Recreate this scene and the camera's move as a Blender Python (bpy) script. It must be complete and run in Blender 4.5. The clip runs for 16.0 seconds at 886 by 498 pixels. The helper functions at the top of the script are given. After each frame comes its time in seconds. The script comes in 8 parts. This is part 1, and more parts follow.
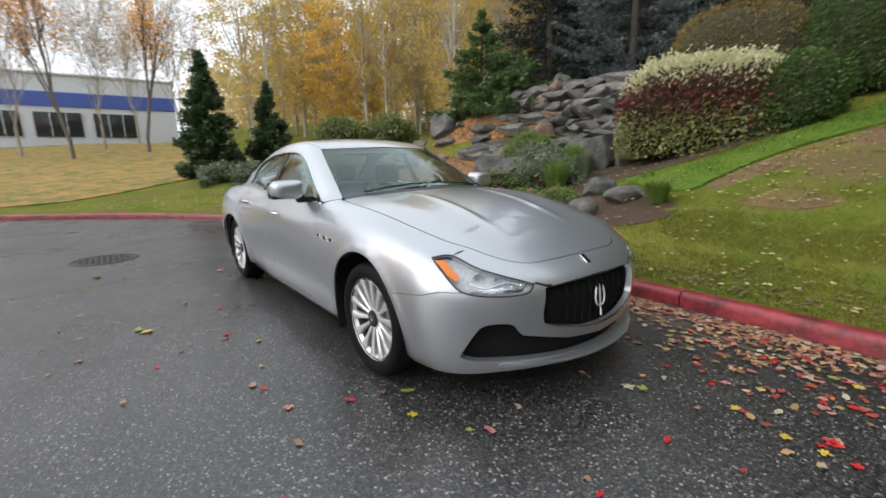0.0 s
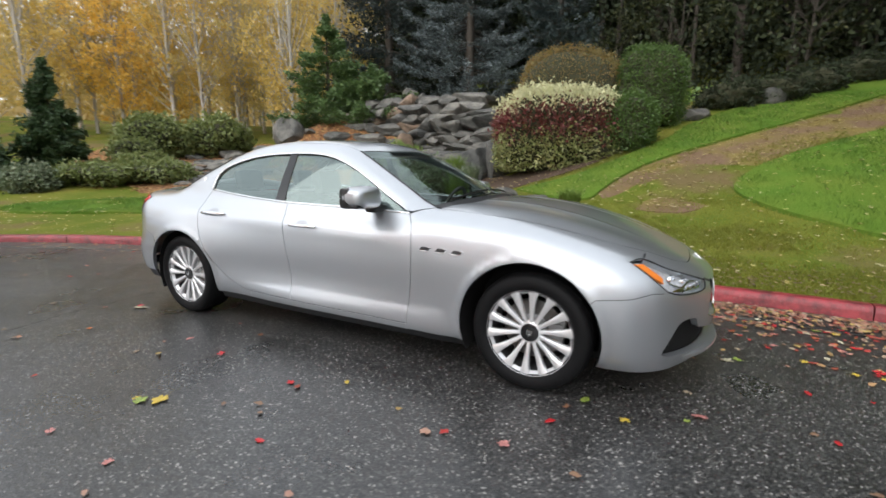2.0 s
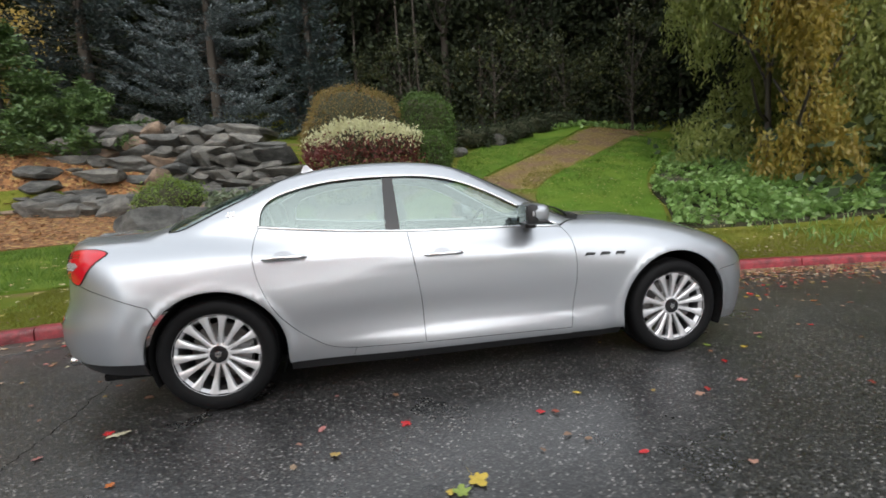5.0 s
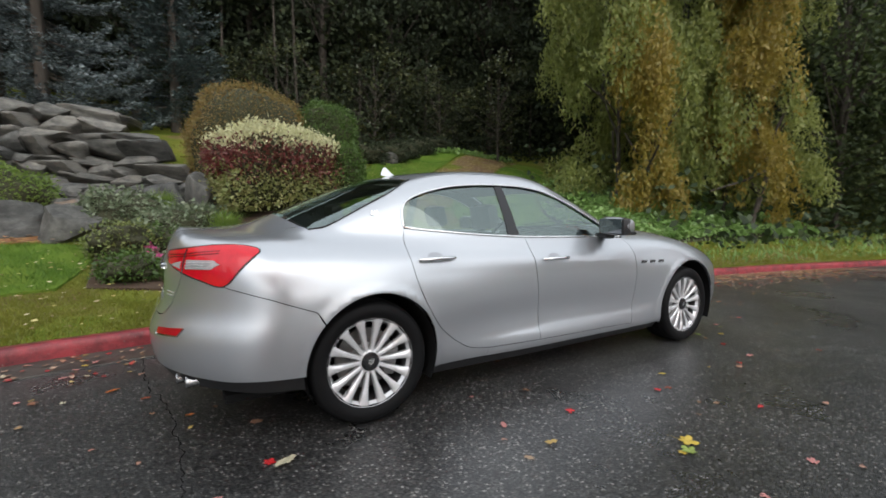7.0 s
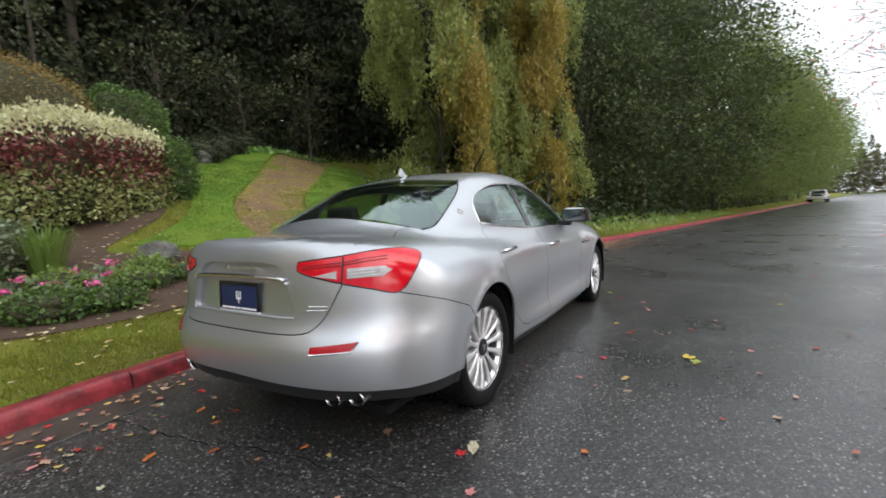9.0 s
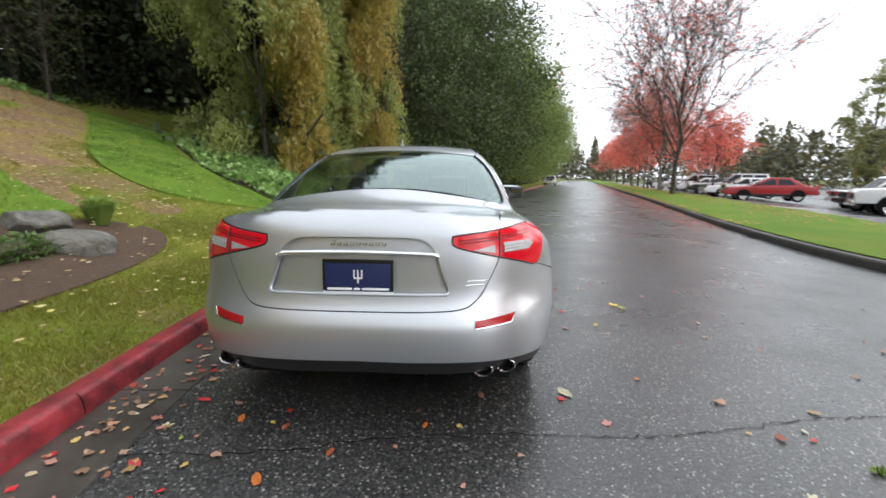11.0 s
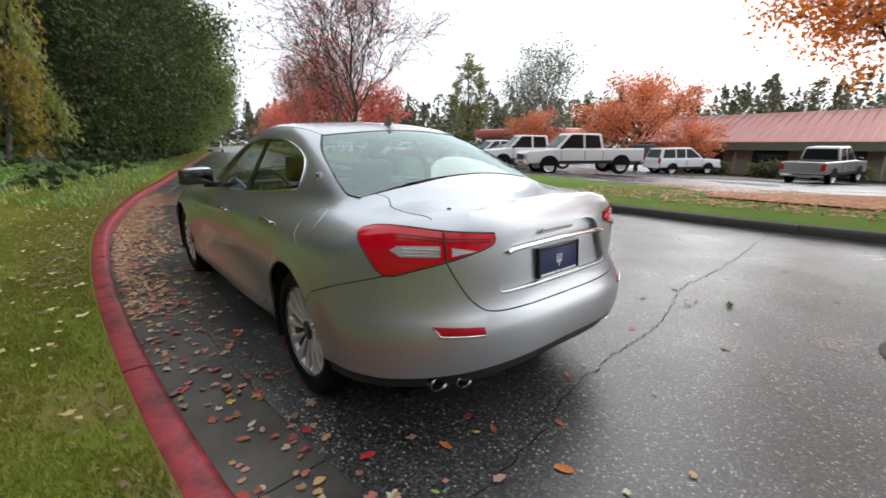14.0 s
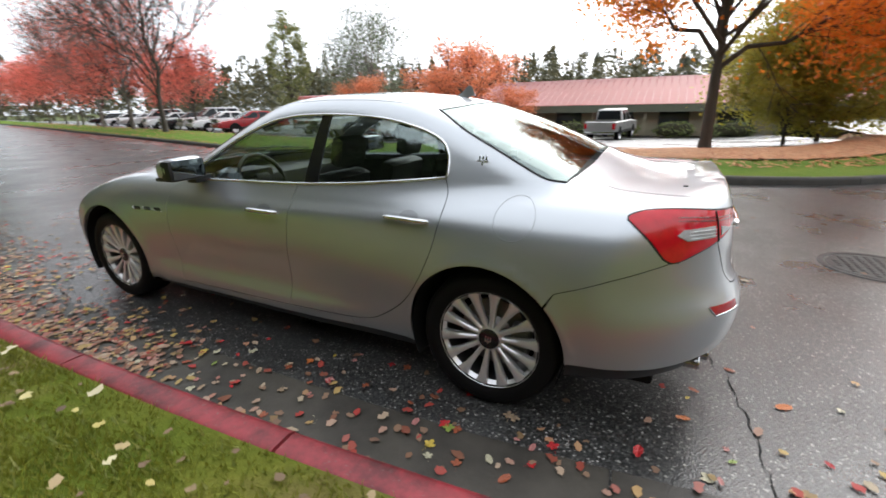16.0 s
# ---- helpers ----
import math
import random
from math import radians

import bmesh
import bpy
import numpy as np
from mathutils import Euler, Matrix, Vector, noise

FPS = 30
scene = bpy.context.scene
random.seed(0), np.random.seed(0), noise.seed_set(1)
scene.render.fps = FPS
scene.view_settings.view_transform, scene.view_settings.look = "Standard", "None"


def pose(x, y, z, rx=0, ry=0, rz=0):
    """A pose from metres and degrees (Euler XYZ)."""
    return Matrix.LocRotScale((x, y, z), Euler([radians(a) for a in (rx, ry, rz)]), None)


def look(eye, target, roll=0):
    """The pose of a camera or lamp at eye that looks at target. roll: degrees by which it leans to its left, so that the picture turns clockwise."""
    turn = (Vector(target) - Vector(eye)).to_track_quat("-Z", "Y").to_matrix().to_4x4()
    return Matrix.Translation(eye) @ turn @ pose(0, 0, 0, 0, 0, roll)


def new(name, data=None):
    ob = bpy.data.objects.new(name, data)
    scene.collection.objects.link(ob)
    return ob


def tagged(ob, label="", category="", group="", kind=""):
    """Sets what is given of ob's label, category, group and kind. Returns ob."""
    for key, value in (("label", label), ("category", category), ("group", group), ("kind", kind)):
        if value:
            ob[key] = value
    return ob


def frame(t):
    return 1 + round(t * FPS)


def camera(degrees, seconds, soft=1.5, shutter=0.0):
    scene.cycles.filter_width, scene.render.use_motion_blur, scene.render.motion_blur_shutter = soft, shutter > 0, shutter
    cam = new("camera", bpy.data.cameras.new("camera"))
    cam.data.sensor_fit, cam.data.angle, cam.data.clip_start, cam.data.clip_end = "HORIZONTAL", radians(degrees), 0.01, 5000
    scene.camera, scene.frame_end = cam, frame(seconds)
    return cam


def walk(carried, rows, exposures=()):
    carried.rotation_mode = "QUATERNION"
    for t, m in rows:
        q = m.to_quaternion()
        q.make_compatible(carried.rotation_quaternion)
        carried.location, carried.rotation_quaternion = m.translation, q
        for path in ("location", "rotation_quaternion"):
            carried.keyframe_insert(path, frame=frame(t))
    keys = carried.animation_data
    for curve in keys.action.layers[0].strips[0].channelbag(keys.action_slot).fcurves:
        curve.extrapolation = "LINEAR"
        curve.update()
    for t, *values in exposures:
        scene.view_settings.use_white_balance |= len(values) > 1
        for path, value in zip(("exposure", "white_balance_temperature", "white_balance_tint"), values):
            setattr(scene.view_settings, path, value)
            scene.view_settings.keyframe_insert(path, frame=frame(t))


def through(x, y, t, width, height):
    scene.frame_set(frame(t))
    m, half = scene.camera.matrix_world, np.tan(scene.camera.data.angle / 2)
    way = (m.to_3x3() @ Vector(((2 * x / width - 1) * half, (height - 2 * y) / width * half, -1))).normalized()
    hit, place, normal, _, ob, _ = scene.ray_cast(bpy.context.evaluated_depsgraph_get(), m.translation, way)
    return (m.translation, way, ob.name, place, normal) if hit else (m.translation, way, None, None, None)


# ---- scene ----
# ---- camera ----
cam = camera(91.6, 16.0, soft=1.65, shutter=0.4)
PATH = [
    (0, (3.646, -2.003, 1.229), (2.095, -0.804, 0.832), -1.3),
    (0.5, (3.369, -2.371, 1.214), (1.982, -0.975, 0.854), -0.0),
    (1, (2.997, -2.661, 1.208), (1.747, -1.143, 0.84), -0.6),
    (1.5, (2.562, -2.881, 1.23), (1.463, -1.241, 0.914), 0.0),
    (2, (2.101, -3.1, 1.219), (1.204, -1.349, 0.86), 0.2),
    (2.5, (1.625, -3.252, 1.206), (0.898, -1.426, 0.838), -0.7),
    (3, (1.159, -3.377, 1.195), (0.683, -1.46, 0.88), 0.0),
    (3.5, (0.721, -3.462, 1.187), (0.484, -1.501, 0.872), 0.1),
    (4, (0.299, -3.509, 1.199), (0.297, -1.53, 0.912), 1.4),
    (4.2, (0.12, -3.539, 1.197), (0.204, -1.559, 0.927), 0.3),
    (6.3, (-1.755, -3.307, 1.123), (-0.983, -1.468, 0.968), -0.6),
    (6.5, (-1.924, -3.227, 1.137), (-1.067, -1.426, 0.989), 0.4),
    (7, (-2.343, -3.044, 1.135), (-1.313, -1.337, 0.977), 0.1),
    (7.5, (-2.717, -2.829, 1.124), (-1.512, -1.242, 0.945), -0.9),
    (8, (-3.072, -2.594, 1.142), (-1.675, -1.184, 0.894), -0.4),
    (8.2, (-3.221, -2.493, 1.143), (-1.75, -1.156, 0.922), -0.8),
    (10.3, (-4.185, -1.034, 1.198), (-2.27, -0.542, 0.898), -0.6),
    (10.5, (-4.218, -0.88, 1.205), (-2.28, -0.495, 0.893), 0.4),
    (11, (-4.282, -0.47, 1.21), (-2.313, -0.37, 0.878), 0.4),
    (11.5, (-4.288, -0.08, 1.204), (-2.326, -0.237, 0.852), 0.4),
    (12, (-4.258, 0.311, 1.223), (-2.336, -0.123, 0.883), 0.4),
    (12.5, (-4.181, 0.688, 1.222), (-2.339, 0.001, 0.855), 0.6),
    (13, (-4.042, 1.014, 1.275), (-2.331, 0.076, 0.837), 0.9),
    (13.5, (-3.849, 1.374, 1.319), (-2.24, 0.284, 0.849), -0.9),
    (14, (-3.605, 1.694, 1.319), (-2.117, 0.449, 0.833), -0.3),
    (14.5, (-3.3, 1.989, 1.356), (-1.945, 0.608, 0.85), 0.4),
    (15, (-2.974, 2.269, 1.361), (-1.788, 0.753, 0.817), 0.7),
    (15.5, (-2.559, 2.45, 1.37), (-1.471, 0.875, 0.79), -0.2),
    (16, (-2.124, 2.556, 1.38), (-1.26, 0.867, 0.747), -1.2),
]
walk(cam, [(t, look(eye, target, roll)) for t, eye, target, roll in PATH], [(0, 0.74), (0.6, 0.92), (2.5, 0.92), (4.0, 0.80), (7.0, 0.70), (8.2, 0.76), (10.4, 1.15), (11.2, 1.18), (12.5, 0.98), (13.5, 0.78), (14.5, 0.78), (15.1, 0.78), (16.0, 1.13)])

# ---- daylight: a bright overcast sky with a broad weak sun ----
world = bpy.data.worlds.new("overcast")
scene.world = world
world.use_nodes = True
wn, wl = world.node_tree.nodes, world.node_tree.links
wn.clear()
sky = wn.new("ShaderNodeTexSky")
sky.sky_type, sky.sun_disc = "NISHITA", False
sky.sun_elevation, sky.sun_rotation = radians(32), radians(190)
sky.air_density, sky.dust_density = 1.0, 6.0
pale = wn.new("ShaderNodeHueSaturation")
pale.inputs["Saturation"].default_value = 0.12
veil = wn.new("ShaderNodeMix")
veil.data_type = "RGBA"
veil.inputs[0].default_value = 0.72
veil.inputs[7].default_value = (8.4, 8.9, 9.6, 1)
back = wn.new("ShaderNodeBackground")
back.inputs["Strength"].default_value = 0.110
wout = wn.new("ShaderNodeOutputWorld")
wl.new(sky.outputs[0], pale.inputs["Color"])
wl.new(pale.outputs[0], veil.inputs[6])
wl.new(veil.outputs[2], back.inputs["Color"])
wl.new(back.outputs[0], wout.inputs[0])
sun = new("sun", bpy.data.lights.new("sun", "SUN"))
sun.data.energy, sun.data.angle, sun.data.color = 1.0, radians(80), (1.0, 0.97, 0.93)
sun.matrix_world = look((-10, -60, 38), (0, 0, 0))

# ---- materials ----
class Mat:
    """A node material in the making."""

    def __init__(self, name, rough=0.6, metal=0.0):
        self.m = bpy.data.materials.new(name)
        self.m.use_nodes = True
        self.n, self.l = self.m.node_tree.nodes, self.m.node_tree.links
        self.b = self.n["Principled BSDF"]
        self.b.inputs["Roughness"].default_value, self.b.inputs["Metallic"].default_value = rough, metal
        self.co = self.n.new("ShaderNodeTexCoord").outputs["Object"]
        self.geo = self.n.new("ShaderNodeNewGeometry")

    def world(self):
        self.co = self.geo.outputs["Position"]
        return self

    def noise(self, scale, detail=4, rough=0.55, stretch=None):
        t = self.n.new("ShaderNodeTexNoise")
        t.inputs["Scale"].default_value, t.inputs["Detail"].default_value, t.inputs["Roughness"].default_value = scale, detail, rough
        src = self.co
        if stretch:
            mp = self.n.new("ShaderNodeMapping")
            mp.inputs["Scale"].default_value = stretch
            self.l.new(src, mp.inputs["Vector"])
            src = mp.outputs[0]
        self.l.new(src, t.inputs["Vector"])
        return t.outputs["Fac"]

    def cells(self, scale, feature="F1", out="Distance"):
        t = self.n.new("ShaderNodeTexVoronoi")
        t.feature = feature
        t.inputs["Scale"].default_value = scale
        self.l.new(self.co, t.inputs["Vector"])
        return t.outputs[out]

    def ramp(self, fac, *stops):
        r = self.n.new("ShaderNodeValToRGB")
        e = r.color_ramp.elements
        while len(e) < len(stops):
            e.new(0.5)
        for el, (p, c) in zip(e, stops):
            el.position = p
            el.color = (*c, 1) if isinstance(c, tuple) else (c, c, c, 1)
        self.l.new(fac, r.inputs[0])
        return r.outputs[0]

    def mix(self, fac, a, b, mode="MIX"):
        x = self.n.new("ShaderNodeMix")
        x.data_type, x.blend_type = "RGBA", mode
        for i, v in ((0, fac), (6, a), (7, b)):
            if isinstance(v, (int, float)):
                x.inputs[i].default_value = v if i == 0 else (v, v, v, 1)
            elif isinstance(v, tuple):
                x.inputs[i].default_value = (*v, 1)
            else:
                self.l.new(v, x.inputs[i])
        return x.outputs[2]

    def random(self):
        return self.n.new("ShaderNodeObjectInfo").outputs["Random"]

    def island(self):
        return self.geo.outputs["Random Per Island"]

    def color(self, v):
        if isinstance(v, tuple):
            self.b.inputs["Base Color"].default_value = (*v, 1)
        else:
            self.l.new(v, self.b.inputs["Base Color"])
        return self

    def rough(self, v):
        self.l.new(v, self.b.inputs["Roughness"])
        return self

    def bump(self, h, strength=0.3, dist=0.01):
        t = self.n.new("ShaderNodeBump")
        t.inputs["Strength"].default_value, t.inputs["Distance"].default_value = strength, dist
        self.l.new(h, t.inputs["Height"])
        self.l.new(t.outputs[0], self.b.inputs["Normal"])
        return self

    def set(self, **kw):
        for k, v in kw.items():
            self.b.inputs[k.replace("_", " ")].default_value = v
        return self


def plain(name, col, rough=0.5, metal=0.0, vary=0.12, scale=8.0, bump=0.0):
    """A paint or stuff of one colour with soft unevenness."""
    k = Mat(name, rough, metal)
    dark = tuple(c * (1 - vary) for c in col)
    k.color(k.mix(k.noise(scale), dark, tuple(min(1, c * (1 + vary)) for c in col)))
    if bump:
        k.bump(k.noise(scale * 6), bump, 0.004)
    return k.m


# wet asphalt: pale chippings in dark binder, damp patches
k = Mat("asphalt", 0.5).world()
chip = k.cells(105, out="Color")
sep = k.n.new("ShaderNodeSeparateColor")
k.l.new(chip, sep.inputs[0])
stones = k.ramp(sep.outputs[0], (0.0, (0.016, 0.016, 0.0165)), (0.50, (0.042, 0.042, 0.042)), (0.82, (0.078, 0.077, 0.075)), (0.94, (0.13, 0.127, 0.12)), (1.0, (0.40, 0.385, 0.36)))
joint_gap = k.ramp(k.cells(105), (0.0, 1.0), (0.55, 0.9), (0.85, 0.4))
worn = k.ramp(k.noise(0.55, 5), (0.35, (0.62, 0.62, 0.62)), (0.7, (1.2, 1.2, 1.2)))
k.color(k.mix(1.0, k.mix(1.0, stones, joint_gap, "MULTIPLY"), worn, "MULTIPLY"))
k.rough(k.ramp(k.noise(0.9, 6), (0.35, 0.25), (0.68, 0.40)))
k.bump(k.cells(105), 0.30, 0.004)
k.set(Specular_IOR_Level=0.8)
ASPHALT = k.m
k = Mat("lot_asphalt", 0.3).world()
k.color(k.ramp(k.noise(0.3, 6), (0.35, (0.035, 0.036, 0.038)), (0.7, (0.07, 0.07, 0.072))))
k.rough(k.ramp(k.noise(0.25, 4), (0.4, 0.20), (0.62, 0.42)))
k.bump(k.noise(60, 4), 0.25, 0.01)
k.set(Specular_IOR_Level=0.9)
LOT = k.m
k = Mat("gutter_concrete", 0.5).world()
k.color(k.mix(k.ramp(k.noise(2.2, 6), (0.35, 0.0), (0.7, 1.0)), (0.026, 0.023, 0.019), (0.095, 0.084, 0.068)))
k.rough(k.ramp(k.noise(1.5), (0.3, 0.30), (0.7, 0.6)))
k.bump(k.noise(60, 6), 0.35, 0.004)
GUTTER = k.m
k = Mat("red_kerb_paint", 0.45).world()
grime = k.ramp(k.noise(5.5, 8, 0.7), (0.36, 0.0), (0.62, 1.0))
flake = k.ramp(k.noise(38, 6, 0.7), (0.60, 0.0), (0.70, 1.0))
k.color(k.mix(flake, k.mix(grime, (0.085, 0.013, 0.016), (0.33, 0.036, 0.046)), (0.20, 0.13, 0.11)))
k.bump(k.noise(34, 6), 0.4, 0.005)
KERB_RED = k.m
k = Mat("old_kerb_concrete", 0.7).world()
k.color(k.mix(k.noise(6, 6), (0.022, 0.021, 0.019), (0.075, 0.068, 0.060)))
k.bump(k.noise(40, 5), 0.4, 0.006)
KERB_DARK = k.m
k = Mat("mossy_turf", 0.9).world()
moss = k.mix(k.ramp(k.noise(1.1, 6), (0.38, 0.0), (0.64, 1.0)), (0.13, 0.165, 0.020), (0.27, 0.235, 0.045))
bare = k.ramp(k.noise(0.55, 5, 0.6), (0.52, 0.0), (0.64, 0.85))
k.color(k.mix(bare, k.mix(k.noise(28, 4), moss, (0.075, 0.105, 0.014)), (0.15, 0.105, 0.055)))
k.bump(k.noise(70, 5), 0.7, 0.02)
k.set(Specular_IOR_Level=0.1)
MOSS = k.m
k = Mat("lawn_green", 0.85).world()
k.color(k.mix(k.ramp(k.noise(0.9, 5), (0.35, 0.0), (0.7, 1.0)), k.mix(k.noise(45, 3), (0.060, 0.135, 0.014), (0.110, 0.195, 0.024)), (0.14, 0.190, 0.028)))
k.bump(k.noise(85, 4), 0.7, 0.02)
k.set(Specular_IOR_Level=0.1)
LAWN = k.m
k = Mat("earth_path", 0.9).world()
k.color(k.mix(k.ramp(k.noise(1.3, 6), (0.42, 0.0), (0.60, 1.0)), (0.17, 0.11, 0.068), k.mix(k.noise(9), (0.17, 0.145, 0.036), (0.22, 0.155, 0.06))))
k.bump(k.noise(50, 5), 0.6, 0.015)
k.set(Specular_IOR_Level=0.15)
PATHM = k.m
k = Mat("bark_mulch", 0.95).world()
k.color(k.mix(k.noise(22, 5), (0.035, 0.022, 0.014), (0.11, 0.065, 0.038)))
k.bump(k.noise(40, 5), 0.9, 0.03)
SOIL = k.m
k = Mat("leaf_littered_ground", 0.9).world()
lit = k.cells(14, out="Color")
sp2 = k.n.new("ShaderNodeSeparateColor")
k.l.new(lit, sp2.inputs[0])
k.color(k.ramp(sp2.outputs[1], (0.0, (0.09, 0.045, 0.02)), (0.4, (0.20, 0.09, 0.035)), (0.75, (0.30, 0.14, 0.05)), (1.0, (0.36, 0.25, 0.09))))
k.bump(k.cells(14), 0.8, 0.03)
LITTER = k.m
k = Mat("fresh_leaf_litter", 0.85).world()
lit = k.cells(16, out="Color")
sp2 = k.n.new("ShaderNodeSeparateColor")
k.l.new(lit, sp2.inputs[0])
k.color(k.ramp(sp2.outputs[1], (0.0, (0.22, 0.09, 0.04)), (0.4, (0.42, 0.18, 0.08)), (0.75, (0.50, 0.24, 0.11)), (1.0, (0.55, 0.36, 0.18))))
k.bump(k.cells(16), 0.8, 0.03)
LITTER_FRESH = k.m
k = Mat("forest_floor", 0.95).world()
k.color(k.mix(k.noise(1.8, 6), (0.018, 0.024, 0.010), (0.06, 0.055, 0.026)))
k.bump(k.noise(9, 6), 0.8, 0.06)
FLOOR = k.m
k = Mat("far_fields", 0.9).world()
k.color(k.mix(k.noise(0.06, 5), (0.05, 0.08, 0.02), (0.11, 0.11, 0.04)))
k.set(Specular_IOR_Level=0.1)
FIELD = k.m


def leaf_mat(name, *cols, gloss=0.5, through=0.25):
    """Foliage: each leaf its own shade, some light let through."""
    k = Mat(name, gloss)
    n = len(cols)
    k.color(k.mix(k.noise(0.9, 3), k.ramp(k.island(), *[(i / max(1, n - 1), c) for i, c in enumerate(cols)]), tuple(c * 0.8 for c in cols[0])))
    k.b.inputs["Subsurface Weight"].default_value = 0.0
    tr = k.n.new("ShaderNodeBsdfTranslucent")
    tr.inputs[0].default_value = (*[min(1, c * 1.3) for c in cols[n // 2]], 1)
    ms = k.n.new("ShaderNodeMixShader")
    ms.inputs[0].default_value = through
    out = k.n["Material Output"]
    k.l.new(k.b.outputs[0], ms.inputs[1])
    k.l.new(tr.outputs[0], ms.inputs[2])
    k.l.new(ms.outputs[0], out.inputs[0])
    return k.m


def bark_mat(name, a, b):
    k = Mat(name, 0.9)
    k.color(k.mix(k.noise(7, 6, 0.6, (1, 1, 0.18)), a, b))
    k.bump(k.noise(12, 6, 0.6, (1, 1, 0.15)), 0.8, 0.03)
    return k.m


BARK = bark_mat("dark_bark", (0.025, 0.020, 0.016), (0.085, 0.070, 0.055))
BARK_GREY = bark_mat("grey_bark", (0.09, 0.078, 0.070), (0.22, 0.195, 0.175))
BARK_PALE = bark_mat("pale_bark", (0.26, 0.24, 0.20), (0.50, 0.47, 0.41))
k = Mat("garden_rock", 0.75)
k.color(k.mix(k.ramp(k.noise(2.6, 8, 0.7), (0.38, 0.0), (0.62, 1.0)), k.mix(k.random(), (0.030, 0.031, 0.029), (0.095, 0.093, 0.084)), k.mix(k.random(), (0.105, 0.105, 0.098), (0.225, 0.21, 0.18))))
k.bump(k.noise(5, 9, 0.65), 0.9, 0.05)
ROCK = k.m
k = Mat("rusty_rock", 0.7)
k.color(k.mix(k.ramp(k.noise(2.2, 8, 0.65), (0.36, 0.0), (0.62, 1.0)), (0.12, 0.085, 0.06), (0.27, 0.19, 0.13)))
k.bump(k.noise(5, 9, 0.65), 0.9, 0.05)
ROCK_RUST = k.m

# the car's silver lacquer: fine metal flakes under clear coat
k = Mat("silver_lacquer", 0.37, 0.82)
k.color(k.mix(k.noise(900, 1), (0.455, 0.478, 0.505), (0.535, 0.557, 0.585)))
k.set(Coat_Weight=1.0, Coat_Roughness=0.04, Coat_IOR=1.5)
SILVER = k.m
CHROME = plain("chrome", (0.80, 0.80, 0.80), 0.10, 1.0, 0.03)
ALLOY = plain("silver_alloy", (0.78, 0.78, 0.79), 0.27, 0.6, 0.05)
BARREL = plain("dark_rim_barrel", (0.055, 0.055, 0.057), 0.4, 0.6, 0.3, 20)
RUBBER = plain("tyre_rubber", (0.0065, 0.0065, 0.007), 0.6, 0.0, 0.25, 14, 0.15)
BLACK = plain("black_plastic", (0.012, 0.012, 0.013), 0.42, 0.0, 0.2)
GLOSSBLACK = plain("gloss_black_trim", (0.010, 0.010, 0.011), 0.12, 0.0, 0.1)
DARK = plain("wheel_well_lining", (0.010, 0.010, 0.010), 0.9, 0.0, 0.3)
LEATHER = plain("black_leather", (0.020, 0.019, 0.018), 0.45, 0.0, 0.25, 20, 0.2)
IRON = plain("brake_steel", (0.16, 0.155, 0.15), 0.38, 1.0, 0.25, 30)
REFLECT = plain("lamp_reflector", (0.85, 0.86, 0.88), 0.12, 1.0, 0.04)
AMBER = plain("amber_lens", (0.70, 0.20, 0.035), 0.15, 0.0, 0.1)
RED_LENS = plain("red_lens", (0.58, 0.004, 0.016), 0.10, 0.0, 0.25, 30)
RED_LENS.node_tree.nodes["Principled BSDF"].inputs["Coat Weight"].default_value = 0.3
RED_DEEP = plain("deep_red_lens", (0.16, 0.002, 0.006), 0.2)
CLEAR_LENS = plain("frosted_clear_lens", (0.46, 0.45, 0.46), 0.2, 0.3, 0.35, 90, 0.5)
NAVY = plain("navy_plate", (0.012, 0.022, 0.085), 0.35, 0.0, 0.08)
for k in (RUBBER, DARK):
    k.node_tree.nodes["Principled BSDF"].inputs["Specular IOR Level"].default_value = 0.15
WHITE = plain("white_print", (0.78, 0.78, 0.78), 0.5, 0.0, 0.03)


def glass_mat(name, tint, least):
    """A clear tinted pane whose gloss rises towards grazing views; least is its gloss seen square on."""
    m = bpy.data.materials.new(name)
    m.use_nodes = True
    n, l = m.node_tree.nodes, m.node_tree.links
    n.clear()
    clear, shine, lay_w, mx, out = (n.new("ShaderNode" + t) for t in ("BsdfTransparent", "BsdfGlossy", "LayerWeight", "MixShader", "OutputMaterial"))
    power, gain = n.new("ShaderNodeMath"), n.new("ShaderNodeMath")
    clear.inputs[0].default_value = (*tint, 1)
    shine.inputs["Roughness"].default_value = 0.015
    shine.inputs["Color"].default_value = (0.84, 1.0, 0.97, 1)
    lay_w.inputs["Blend"].default_value = 0.5
    power.operation, gain.operation = "POWER", "MULTIPLY_ADD"
    power.inputs[1].default_value = 5.0
    gain.inputs[1].default_value, gain.inputs[2].default_value = 1 - least, least
    l.new(lay_w.outputs["Facing"], power.inputs[0])
    l.new(power.outputs[0], gain.inputs[0])
    l.new(gain.outputs[0], mx.inputs[0])
    l.new(clear.outputs[0], mx.inputs[1])
    l.new(shine.outputs[0], mx.inputs[2])
    l.new(mx.outputs[0], out.inputs[0])
    return m


GLASS = glass_mat("tinted_car_glass", (0.66, 0.72, 0.70), 0.18)
GLASS_SCREEN = glass_mat("windscreen_glass", (0.72, 0.78, 0.76), 0.09)
GLASS_REAR = glass_mat("coated_rear_glass", (0.55, 0.62, 0.60), 0.21)
GLASS_CLEAR = glass_mat("clear_lens_glass", (0.94, 0.95, 0.96), 0.04)

